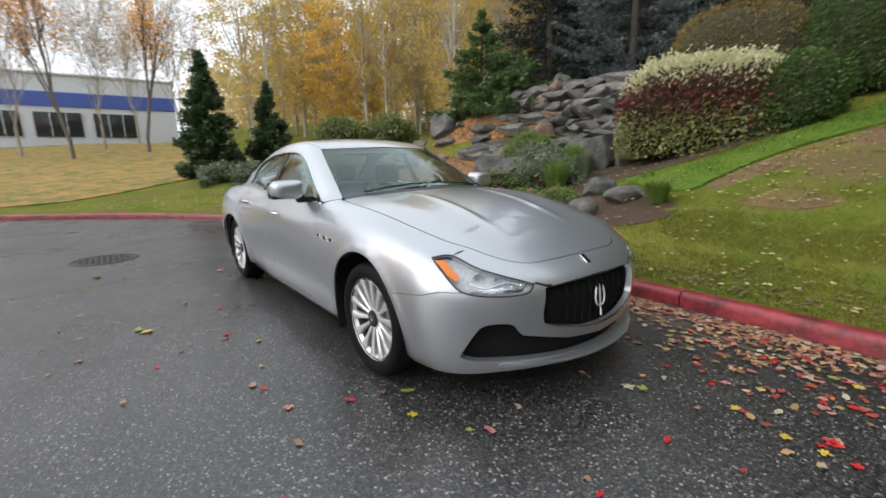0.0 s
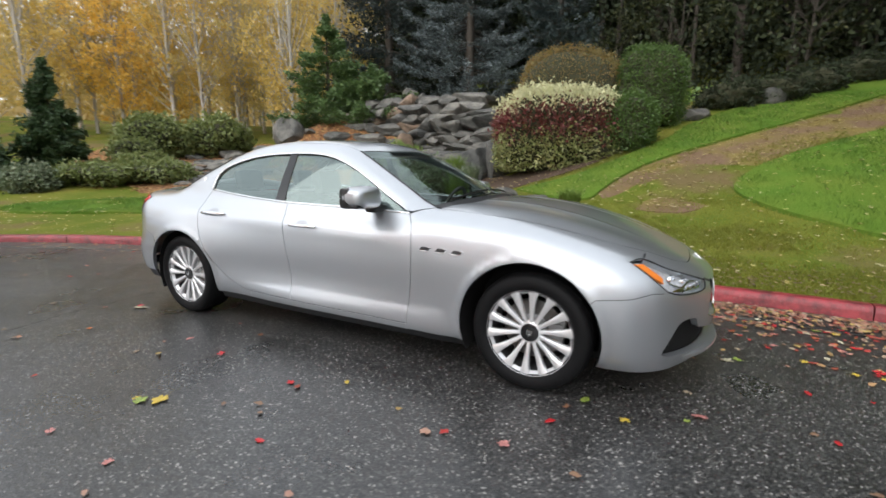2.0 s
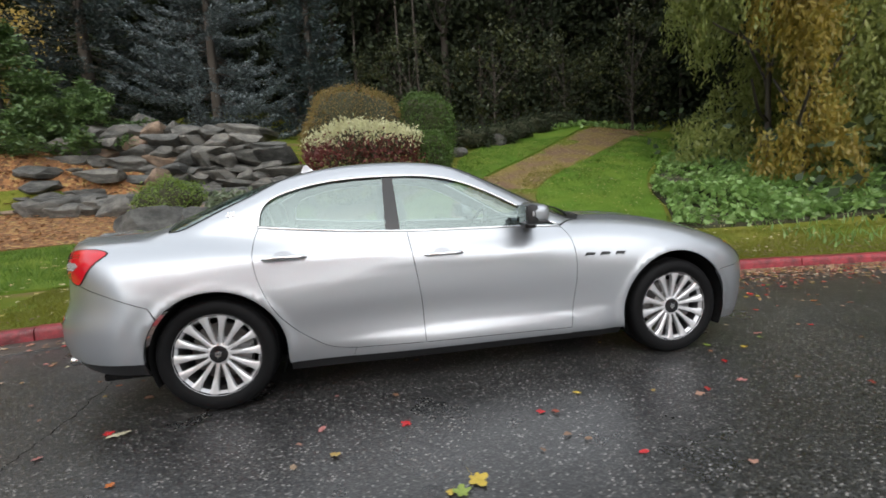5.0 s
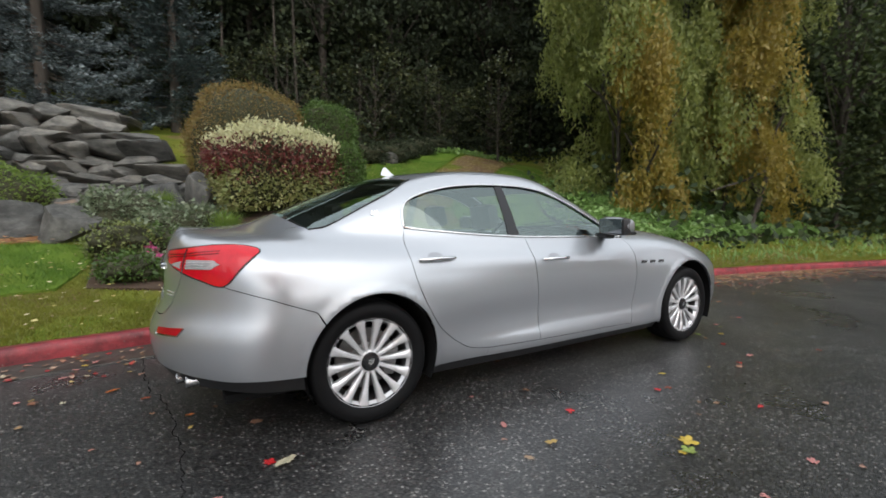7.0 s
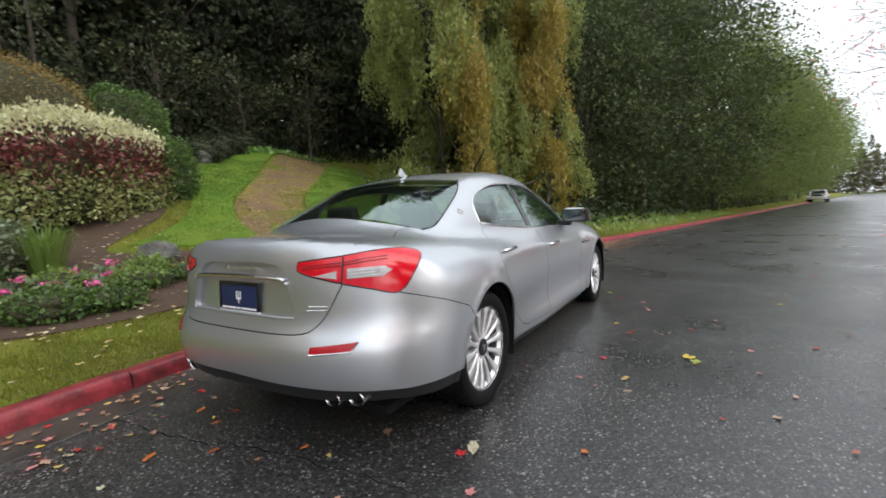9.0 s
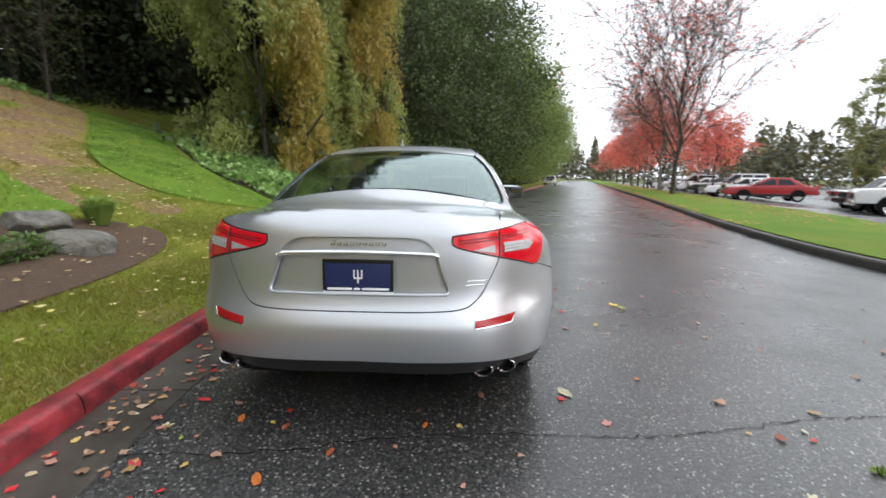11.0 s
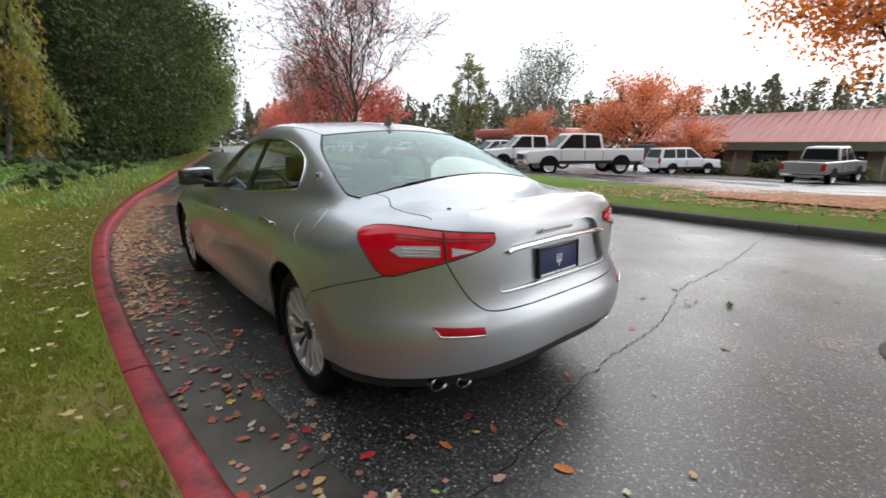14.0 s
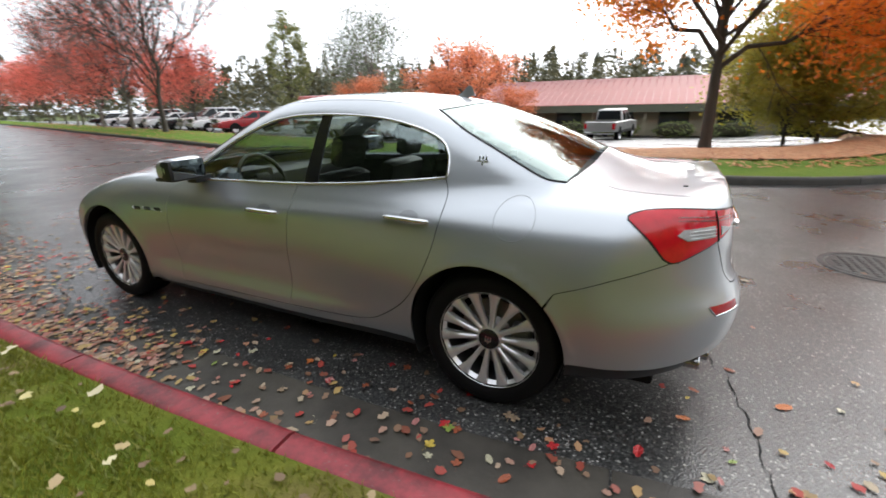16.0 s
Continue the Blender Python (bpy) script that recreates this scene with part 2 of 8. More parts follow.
# ---- the lie of the land ----
KERB = np.array([(-60.0, -60.0), (-30.0, -29.0), (-20.0, -16.0), (-14.5, -7.8), (-12.6, -5.0), (-11.0, -3.0), (-9.5, -1.45), (-7.3, 0.05), (-5.1, 0.85), (-3.6, 1.25), (-2.4, 1.41), (-1.1, 1.52), (0.3, 1.58), (1.6, 1.59), (3.2, 1.53), (5.0, 1.35), (8.6, 0.68), (13.0, -0.43), (24.0, -3.15), (48.0, -9.1), (90.0, -19.6), (170.0, -39.5)])
FARK = np.array([(-9.6, -40.0), (-9.3, -20.0), (-8.3, -12.0), (-6.8, -8.7), (-5.3, -6.95), (-4.0, -6.35), (-2.4, -6.08), (-0.3, -5.98), (2.9, -6.12), (7.0, -6.95), (11.3, -8.05), (20.0, -10.35), (34.0, -13.8), (60.0, -20.4), (170.0, -48.0)])


def track(ctrl, step):
    """A smooth line through the control points, with points about step apart."""
    p = np.vstack([2 * ctrl[0] - ctrl[1], ctrl, 2 * ctrl[-1] - ctrl[-2]])
    out = []
    for i in range(1, len(p) - 2):
        n = max(2, int(np.linalg.norm(p[i + 1] - p[i]) / step))
        t = np.linspace(0, 1, n, endpoint=False)[:, None]
        a, b, c, d = p[i - 1:i + 3]
        out.append(0.5 * (2 * b + (c - a) * t + (2 * a - 5 * b + 4 * c - d) * t**2 + (3 * b - a - 3 * c + d) * t**3))
    return np.vstack(out + [p[-2:-1]])


def normals_of(p):
    t = np.gradient(p, axis=0)
    t /= np.linalg.norm(t, axis=1, keepdims=True)
    return np.stack([-t[:, 1], t[:, 0]], 1)


near_line, far_line = track(KERB, 0.35), track(FARK, 0.5)
near_out, far_out = normals_of(near_line), -normals_of(far_line)


def behind(x, y):
    """Distance behind the near kerb."""
    q = np.stack([np.atleast_1d(x), np.atleast_1d(y)], 1).astype(float)
    out = np.empty(len(q))
    for c in range(0, len(q), 3000):
        d = q[c:c + 3000, None] - near_line[None]
        k = (d**2).sum(2).argmin(1)
        r = np.arange(len(k))
        out[c:c + 3000] = (d[r, k] * near_out[k]).sum(1)
    return out


def step01(a, b, x):
    t = np.clip((x - a) / (b - a), 0, 1)
    return t * t * (3 - 2 * t)


def rise(x, y, d=None):
    """Height of the garden ground at (x, y)."""
    x, y = np.atleast_1d(np.asarray(x, float)), np.atleast_1d(np.asarray(y, float))
    d = behind(x, y) if d is None else d
    d = np.maximum(d, 0)
    high = 0.112 + 0.13 * np.minimum(d, 1.2) + 0.292 * np.clip(d - 1.2, 0, 14) + 0.42 * np.clip(d - 17.5, 0, 30)
    low = 0.112 + 0.10 * np.minimum(d, 2.0) + 0.155 * np.clip(d - 2.0, 0, 30)
    low = low - 0.30 * (low - np.minimum(low, 0.36)) * step01(15.0, 20.0, -x) * step01(-8.5, -5.0, -y)
    low = low + (high - low) * step01(8.6, 10.6, d) * step01(-13, -10, x)
    w = step01(-2.6, 1.8, x)
    h = low * (1 - w) + high * w
    right = 0.112 + 0.16 * np.minimum(d, 3) + 0.20 * np.clip(d - 3, 0, 12) + 0.30 * np.clip(d - 13, 0, 30)
    w = step01(9, 15, x)
    return h * (1 - w) + right * w


def fall(d):
    """Height of the ground behind the far kerb."""
    return 0.12 - 0.054 * np.clip(d - 2.6, 0, 28)


def grid_mesh(name, v, mat, label, category, kind="structure", shade=True):
    m, n = v.shape[:2]
    f = [(i * n + j, i * n + j + 1, (i + 1) * n + j + 1, (i + 1) * n + j) for i in range(m - 1) for j in range(n - 1)]
    me = bpy.data.meshes.new(name)
    me.from_pydata([tuple(p) for p in v.reshape(-1, 3)], [], f)
    me.materials.append(mat)
    if shade:
        me.polygons.foreach_set("use_smooth", [True] * len(f))
    return tagged(new(name, me), label, category, kind=kind)


def across(pts, out, offs, height):
    v = np.zeros((len(offs), len(pts), 3))
    for i, o in enumerate(offs):
        v[i, :, :2] = pts + out * o
        v[i, :, 2] = height(v[i, :, 0], v[i, :, 1], o)
    return v


# wide low sheet to the horizon
bm = bmesh.new()
bmesh.ops.create_grid(bm, x_segments=40, y_segments=40, size=1500)
for v in bm.verts:
    v.co.z = -2.6
me = bpy.data.meshes.new("ground")
bm.to_mesh(me)
bm.free()
me.materials.append(FIELD)
tagged(new("ground", me), "dull green fields reaching to the horizon", "ground", kind="structure")

# road between the kerbs
ty = np.linspace(0, 1, 27)
sx = np.unique(np.r_[np.linspace(-60, -12, 14), np.linspace(-12, 14, 53), np.linspace(14, 170, 60)])
ny = np.interp(sx, near_line[:, 0], near_line[:, 1])
fy = np.where(sx > -9.3, np.interp(sx, far_line[:, 0], far_line[:, 1]), -60.0)
v = np.zeros((27, len(sx), 3))
for i, w in enumerate(ty):
    v[i, :, 0] = sx
    v[i, :, 1] = (fy - 0.05) * (1 - w) + (ny + 0.05) * w
grid_mesh("road", v, ASPHALT, "damp dark asphalt road with pale chippings", "road", shade=False)
# tilt of far road is left level; concrete gutter along the near kerb
sel = (near_line[:, 0] > -9) & (near_line[:, 0] < 30)
gl, go = near_line[sel], near_out[sel]
fade = np.interp(gl[:, 0], (-9, -3.6, -1.4, 0.2, 2.8, 6, 30), (0.37, 0.37, 0.36, 0.41, 0.44, 0.42, 0.42))
gutter = tagged(new("gutter"), "stained concrete gutter slabs strewn with leaves", "gutter", kind="structure")
run = np.r_[0, np.cumsum(np.linalg.norm(np.diff(gl, axis=0), axis=1))]
at = 0.0
while at < run[-1] - 0.5:
    ss = np.linspace(at + 0.005, min(at + 2.44, run[-1]) - 0.005, 9)
    p, o = (np.stack([np.interp(ss, run, q[:, i]) for i in (0, 1)], 1) for q in (gl, go))
    w = np.interp(ss, run, fade)
    rows = [np.column_stack([p - o * (w * u + e)[:, None], np.full(9, z)]) for u, e, z in ((1.0, 0.0, -0.02), (1.0, 0.0, 0.004), (1.0, -0.006, 0.009), (0.5, 0.0, 0.011), (0.0, -0.01, 0.016), (0.0, -0.012, -0.02))]
    v = np.array(rows)
    f = [(i * 9 + j, i * 9 + j + 1, (i + 1) * 9 + j + 1, (i + 1) * 9 + j) for i in range(5) for j in range(8)]
    f += [tuple(i * 9 for i in range(6)), tuple(i * 9 + 8 for i in range(6))[::-1]]
    me = bpy.data.meshes.new("gutter_slab")
    me.from_pydata([tuple(q) for q in v.reshape(-1, 3)], [], f)
    me.materials.append(GUTTER)
    slab = new("gutter_slab", me)
    slab.parent = gutter
    at += 2.44


def kerb(name, line_, out, mat, label, tall, wide, gap, span):
    """Kerb stones laid end to end, each with its own worn edges."""
    s = np.r_[0, np.cumsum(np.linalg.norm(np.diff(line_, axis=0), axis=1))]
    sel = (line_[:, 0] > span[0]) & (line_[:, 0] < span[1])
    s0, s1 = s[sel][0], s[sel][-1]
    holder = tagged(new(name), label, "kerb", kind="structure")
    at = s0
    rnd = random.Random(5)
    while at < s1 - 0.3:
        long = gap * (1 + rnd.uniform(-0.06, 0.06))
        ss = np.linspace(at + 0.006, min(at + long - 0.006, s1), 5)
        p = np.stack([np.interp(ss, s, line_[:, i]) for i in (0, 1)], 1)
        o = np.stack([np.interp(ss, s, out[:, i]) for i in (0, 1)], 1)
        o /= np.linalg.norm(o, axis=1, keepdims=True)
        prof = [(0.0, -0.06), (0.006, tall * 0.55), (0.016, tall - 0.022), (0.032, tall - 0.004), (0.05, tall), (wide - 0.02, tall), (wide - 0.004, tall - 0.012), (wide, -0.05)]
        j = rnd.uniform(-0.004, 0.004)
        vv = [(p[i, 0] + o[i, 0] * a, p[i, 1] + o[i, 1] * a, z + j + rnd.uniform(-0.0015, 0.0015)) for i in range(5) for a, z in prof]
        m = len(prof)
        ff = [(i * m + q, i * m + q + 1, (i + 1) * m + q + 1, (i + 1) * m + q) for i in range(4) for q in range(m - 1)]
        ff += [tuple(range(m))[::-1], tuple(4 * m + q for q in range(m))]
        me = bpy.data.meshes.new("kerb_stone")
        me.from_pydata(vv, [], ff)
        me.materials.append(mat)
        bm = bmesh.new()
        bm.from_mesh(me)
        bmesh.ops.recalc_face_normals(bm, faces=bm.faces)
        bm.to_mesh(me)
        bm.free()
        me.polygons.foreach_set("use_smooth", [True] * len(ff))
        me.set_sharp_from_angle(angle=radians(50))
        ob = new("kerb_stone", me)
        ob.parent = holder
        at += long
    return holder


kerb("kerb_near", near_line, near_out, KERB_RED, "worn red-painted concrete kerb", 0.135, 0.16, 1.55, (-16, 60))
kerb("kerb_far", far_line, far_out, KERB_DARK, "dark mossy concrete kerb", 0.13, 0.16, 3.0, (-9.2, 90))

# garden ground from the kerb up the bank
offs = np.r_[0.15, 0.3, 0.5, 0.75, np.arange(1.0, 16, 0.5), np.arange(16, 40, 3), 60, 120, 300]
sel = (near_line[:, 0] > -40) & (near_line[:, 0] < 165)
v = across(near_line[sel][::2], near_out[sel][::2], offs, lambda x, y, o: rise(x, y, np.full(len(x), o)))
v[1:, :, 2] += np.array([[noise.noise((p[0] * 0.5, p[1] * 0.5, 3)) * 0.05 for p in row] for row in v[1:]]) * np.minimum(offs[1:, None], 3) / 3
grid_mesh("garden_ground", v, MOSS, "mossy olive turf bank with scattered leaves", "ground")

# far side: verge and the lot that falls away behind it
offs = np.r_[0.14, 0.4, 1.0, 1.8, 2.6, 3.3]
fx = np.unique(np.r_[np.linspace(-8.2, 40, 90), np.linspace(40, 165, 40)])
fyy = np.interp(fx, far_line[:, 0], far_line[:, 1])
v = np.zeros((len(offs), len(fx), 3))
for i, o in enumerate(offs):
    wide = o * (1 + 0.6 * step01(-1.5, 1.5, fx))
    lumps = np.array([noise.noise((q * 0.9, o, 4)) for q in fx]) * 0.05 * (o > 1.5)
    v[i, :, 0], v[i, :, 1] = fx, fyy - wide
    v[i, :, 2] = fall(wide) - 0.10 if o > 3 else 0.125 + 0.045 * math.sin(o * 1.2) + lumps
grid_mesh("verge", v, LAWN, "bright green mown verge", "grass")
offs = np.r_[3.25, 6, 10, 16, 22, 30, 60, 250]
v = np.zeros((len(offs), len(fx), 3))
for i, o in enumerate(offs):
    v[i, :, 0], v[i, :, 1] = fx - max(0, o - 100) * 0, fyy - o
    v[i, :, 2] = fall(np.full(len(fx), o)) - 0.02
grid_mesh("parking_lot", v, LOT, "wet asphalt parking lot", "parking lot")

ix = np.linspace(-8.6, -0.2, 32)
iy = np.interp(ix, far_line[:, 0], far_line[:, 1])
v = np.zeros((9, len(ix), 3))
for i, u in enumerate(np.linspace(0, 1, 9)):
    deep = 2.3 + u * (6.2 * np.clip((0.0 - ix) / 2.5, 0.02, 1) ** 0.7)
    v[i, :, 0], v[i, :, 1] = ix, iy - deep
    v[i, :, 2] = fall(deep) + 0.06 + 0.05 * math.sin(u * math.pi) - (0.2 if u == 1 else 0)
grid_mesh("leaf_bed", v, LITTER_FRESH, "bed under the maple covered with orange leaves", "ground")

# ---- the car's form: a smooth solid from which all its panels are cut ----
def spline(xs, ys):
    """Natural cubic spline through the knots, held straight beyond the ends."""
    xs, ys = np.asarray(xs, float), np.asarray(ys, float)
    n, h = len(xs), np.diff(xs)
    a, r = np.eye(n), np.zeros((n,) + ys.shape[1:])
    slope = (np.diff(ys, axis=0).T / h).T
    for i in range(1, n - 1):
        a[i, i - 1], a[i, i], a[i, i + 1] = h[i - 1], 2 * (h[i - 1] + h[i]), h[i]
        r[i] = 6 * (slope[i] - slope[i - 1])
    m = np.linalg.solve(a, r)

    def value(x):
        x = np.clip(np.asarray(x, float), xs[0], xs[-1])
        i = np.clip(np.searchsorted(xs, x) - 1, 0, n - 2)
        t0, t1, hh = xs[i + 1] - x, x - xs[i], h[i]
        if ys.ndim > 1:
            t0, t1, hh = t0[..., None], t1[..., None], hh[..., None]
        return (m[i] * t0**3 + m[i + 1] * t1**3) / (6 * hh) + (ys[i] / hh - m[i] * hh / 6) * t0 + (ys[i + 1] / hh - m[i + 1] * hh / 6) * t1
    return value


SIDE_Z = (0.15, 0.25, 0.32, 0.45, 0.60, 0.72, 0.82, 0.90, 0.98, 1.10)
SIDE = {
    -2.55: (0.7, 0.745, 0.765, 0.795, 0.81, 0.81, 0.79, 0.75, 0.69, 0.6),
    -2.30: (0.79, 0.85, 0.87, 0.895, 0.908, 0.903, 0.885, 0.85, 0.79, 0.68),
    -2.00: (0.83, 0.9, 0.925, 0.948, 0.958, 0.953, 0.933, 0.898, 0.84, 0.73),
    -1.50: (0.85, 0.92, 0.945, 0.965, 0.972, 0.963, 0.94, 0.905, 0.85, 0.75),
    -1.05: (0.83, 0.885, 0.905, 0.918, 0.935, 0.928, 0.905, 0.872, 0.83, 0.74),
    -0.40: (0.835, 0.892, 0.897, 0.886, 0.902, 0.906, 0.892, 0.862, 0.822, 0.74),
    0.40: (0.835, 0.892, 0.897, 0.888, 0.903, 0.906, 0.889, 0.855, 0.81, 0.72),
    1.00: (0.83, 0.900, 0.908, 0.912, 0.922, 0.918, 0.895, 0.862, 0.81, 0.71),
    1.48: (0.82, 0.905, 0.935, 0.952, 0.955, 0.94, 0.908, 0.865, 0.795, 0.68),
    1.80: (0.8, 0.88, 0.905, 0.928, 0.93, 0.905, 0.86, 0.805, 0.72, 0.58),
    2.05: (0.77, 0.83, 0.85, 0.868, 0.862, 0.828, 0.77, 0.695, 0.6, 0.46),
    2.25: (0.71, 0.75, 0.768, 0.78, 0.77, 0.722, 0.65, 0.565, 0.47, 0.34),
    2.45: (0.60, 0.62, 0.63, 0.63, 0.61, 0.55, 0.47, 0.38, 0.28, 0.18),
}
_gx, _gz = np.linspace(-2.6, 2.5, 256), np.linspace(0.1, 1.15, 106)
_rows = spline(SIDE_Z, np.array([SIDE[k] for k in sorted(SIDE)]).T)(_gz)
GRID = spline(sorted(SIDE), _rows.T)(_gx)


def half_width(x, z):
    u = np.clip((x - _gx[0]) / (_gx[1] - _gx[0]), 0, len(_gx) - 1.001)
    v = np.clip((z - _gz[0]) / (_gz[1] - _gz[0]), 0, len(_gz) - 1.001)
    i, j = u.astype(int), v.astype(int)
    u, v = u - i, v - j
    fold = 0.838 - 0.045 * (x + 0.13)
    crease = 0.009 * np.clip(1 - np.abs(z - fold) / 0.085, 0, 1) * np.clip((x + 1.45) * 3, 0, 1) * np.clip((0.95 - x) * 2, 0, 1)
    ledge_z = 0.385 + 0.02 * np.clip((x - 0.5) / 0.4, 0, 1)
    scoop = 0.011 * step01(0.0, 0.06, ledge_z - z) * step01(-0.95, -0.45, x) * step01(1.05, 0.92, x)
    lip = 0.0
    for cx, cz, r in ((1.485, 0.350, 0.392), (-1.478, 0.345, 0.378)):
        lip = lip + 0.008 * np.exp(-(((np.hypot(x - cx, z - cz) - r - 0.012) / 0.026) ** 2)) * (z > 0.22)
    return crease + scoop + lip + GRID[i, j] * (1 - u) * (1 - v) + GRID[i + 1, j] * u * (1 - v) + GRID[i, j + 1] * (1 - u) * v + GRID[i + 1, j + 1] * u * v


deck_top = spline((-2.6, -2.40, -2.25, -2.0, -1.6, -0.8, 0.2, 0.9, 1.3, 1.55, 1.8, 2.0, 2.2, 2.35, 2.5),
                  (1.00, 1.045, 1.054, 1.063, 1.063, 1.03, 1.025, 1.028, 1.006, 0.966, 0.900, 0.832, 0.748, 0.680, 0.60))
nose = spline((0.10, 0.20, 0.30, 0.42, 0.52, 0.60, 0.66, 0.72, 0.80, 0.95),
              (2.34, 2.40, 2.425, 2.435, 2.44, 2.435, 2.415, 2.37, 2.28, 2.06))
tail = spline((0.15, 0.25, 0.33, 0.42, 0.50, 0.57, 0.63, 0.70, 0.80, 0.90, 1.00, 1.06, 1.15),
              (-2.34, -2.42, -2.48, -2.515, -2.525, -2.515, -2.485, -2.462, -2.452, -2.437, -2.418, -2.41, -2.37))
roof_top = spline((-2.3, -2.0, -1.75, -1.5, -1.25, -1.0, -0.7, -0.4, -0.1, 0.12, 0.35, 0.6, 0.85, 1.05, 1.3),
                  (0.955, 1.070, 1.178, 1.280, 1.365, 1.424, 1.459, 1.467, 1.452, 1.412, 1.322, 1.206, 1.084, 0.985, 0.85))
cabin_wide = spline((-2.3, -2.0, -1.7, -1.3, -0.8, 0.0, 0.5, 0.85, 1.1),
                    (0.66, 0.715, 0.770, 0.812, 0.828, 0.824, 0.806, 0.775, 0.73))


def smax(a, b, k):
    h = np.maximum(k - np.abs(a - b), 0) / k
    return np.maximum(a, b) + h * h * k * 0.25


def form(x, y, z):
    """Below zero inside the car's outer skin."""
    a = np.abs(y)
    crown = 0.030 * (a / 0.75) ** 2 + 0.03 * (a / 0.8) ** 4
    crest = 0.009 * np.exp(-(((a - 0.60 + 0.06 * (x - 1.2)) / 0.10) ** 2)) * np.clip((x - 0.7) * 3, 0, 1) * np.clip((2.25 - x) * 3, 0, 1)
    dome = 0.0075 * np.exp(-(((a - 0.30) / 0.032) ** 2)) * np.clip((x - 0.9) * 3, 0, 1) * np.clip((2.05 - x) * 3, 0, 1)
    top = z - (deck_top(x) - crown + crest + dome)
    lip = 0.024 * np.exp(-(((x + 2.365) / 0.036) ** 2)) * np.clip((0.66 - a) * 6, 0, 1)
    wide = a - half_width(x, z)
    front = x - (nose(z) - 0.26 * (a / 0.75) ** 2.1)
    back = (tail(z) + 0.31 * (a / 0.86) ** 3.8) - x
    low = smax(smax(wide, top - lip, 0.10), smax(front, back, 0.02), 0.10)
    bend = np.where(x > -0.4, 0.15, -0.10) * (a / 0.65) ** 2 * np.clip(np.abs(x + 0.4) / 0.5, 0, 1)
    over = z - (roof_top(x + bend) - (0.035 + 0.018 * np.clip((-0.95 - x) / 0.35, 0, 1)) * (a / 0.6) ** 2)
    lean = 0.225 * np.clip((z - 0.93) / 0.45, 0, 2) ** 1.2
    cab = np.maximum(smax(a - (cabin_wide(x) - lean), over, 0.085), np.maximum(x - 1.3, -2.2 - x))
    h = np.maximum(0.05 - np.abs(low - cab), 0) / 0.05
    return np.minimum(low, cab) - h * h * 0.05 * 0.25


def cast(origin, way, near=0.0, far=1.6):
    """Where rays from inside leave the form (rows of origins and unit ways)."""
    origin, way = np.broadcast_arrays(np.asarray(origin, float), np.asarray(way, float))
    a, b = np.full(origin.shape[0], near), np.full(origin.shape[0], far)
    for _ in range(34):
        m = (a + b) / 2
        p = origin + way * m[:, None]
        inside = form(p[:, 0], p[:, 1], p[:, 2]) < 0
        a, b = np.where(inside, m, a), np.where(inside, b, m)
    return origin + way * ((a + b) / 2)[:, None]


def slope_of(p, e=0.012):
    g = np.stack([form(*(p + d).T) - form(*(p - d).T) for d in np.eye(3) * e], 1)
    return g / np.linalg.norm(g, axis=1, keepdims=True)


def on_side(pts):
    """Points of the right flank, from (x, z)."""
    pts = np.asarray(pts, float)
    o = np.stack([pts[:, 0], 0 * pts[:, 0], pts[:, 1]], 1)
    return cast(o, [(0, -1, 0)])


def on_top(pts):
    pts = np.asarray(pts, float)
    return cast(np.stack([pts[:, 0], pts[:, 1], 0 * pts[:, 0] + 0.62], 1), [(0, 0, 1)], 0, 1.2)


def on_nose(pts):
    pts = np.asarray(pts, float)
    return cast(np.stack([0 * pts[:, 0] + 1.2, pts[:, 0], pts[:, 1]], 1), [(1, 0, 0)])


def on_tail(pts):
    pts = np.asarray(pts, float)
    return cast(np.stack([0 * pts[:, 0] - 1.3, pts[:, 0], pts[:, 1]], 1), [(-1, 0, 0)])

# ---- cutting panels out of the form ----
from mathutils.geometry import delaunay_2d_cdt

CHART = {"side": (0.62, None), "front": (1.30, 0.55), "rear": (-1.35, 0.66)}


def flat(p, chart):
    a, b = CHART[chart]
    if chart == "side":
        return np.stack([p[:, 0], 0.85 * np.arctan2(p[:, 2] - a, -p[:, 1])], 1)
    d = p - (a, 0, b)
    s = 1 if chart == "front" else -1
    return np.stack([0.9 * np.arctan2(-d[:, 1], s * d[:, 0]), 0.9 * np.arctan2(d[:, 2], np.hypot(d[:, 0], d[:, 1]))], 1)


def round_back(q, chart):
    a, b = CHART[chart]
    if chart == "side":
        f = q[:, 1] / 0.85
        return cast(np.stack([q[:, 0], 0 * f, 0 * f + a], 1), np.stack([0 * f, -np.cos(f), np.sin(f)], 1))
    s = 1 if chart == "front" else -1
    t, e = q[:, 0] / 0.9, q[:, 1] / 0.9
    return cast(np.array([[a, 0, b]]) + 0 * np.stack([t, t, t], 1), np.stack([s * np.cos(t) * np.cos(e), -np.sin(t) * np.cos(e), np.sin(e)], 1))


def smooth(pts, n=8):
    """A rounded line through control points of any dimension."""
    p = np.asarray(pts, float)
    p = np.vstack([2 * p[0] - p[1], p, 2 * p[-1] - p[-2]])
    out = []
    for i in range(1, len(p) - 2):
        t = np.linspace(0, 1, n, endpoint=False)[:, None]
        a, b, c, d = p[i - 1:i + 3]
        out.append(0.5 * (2 * b + (c - a) * t + (2 * a - 5 * b + 4 * c - d) * t**2 + (3 * b - a - 3 * c + d) * t**3))
    return np.vstack(out + [p[-2:-1]])


def line(pts, step=0.03):
    p = np.asarray(pts, float)
    out = []
    for a, b in zip(p[:-1], p[1:]):
        n = max(1, int(np.linalg.norm(b - a) / step))
        out.append(a + (b - a) * (np.arange(n) / n)[:, None])
    return np.vstack(out + [p[-1:]])


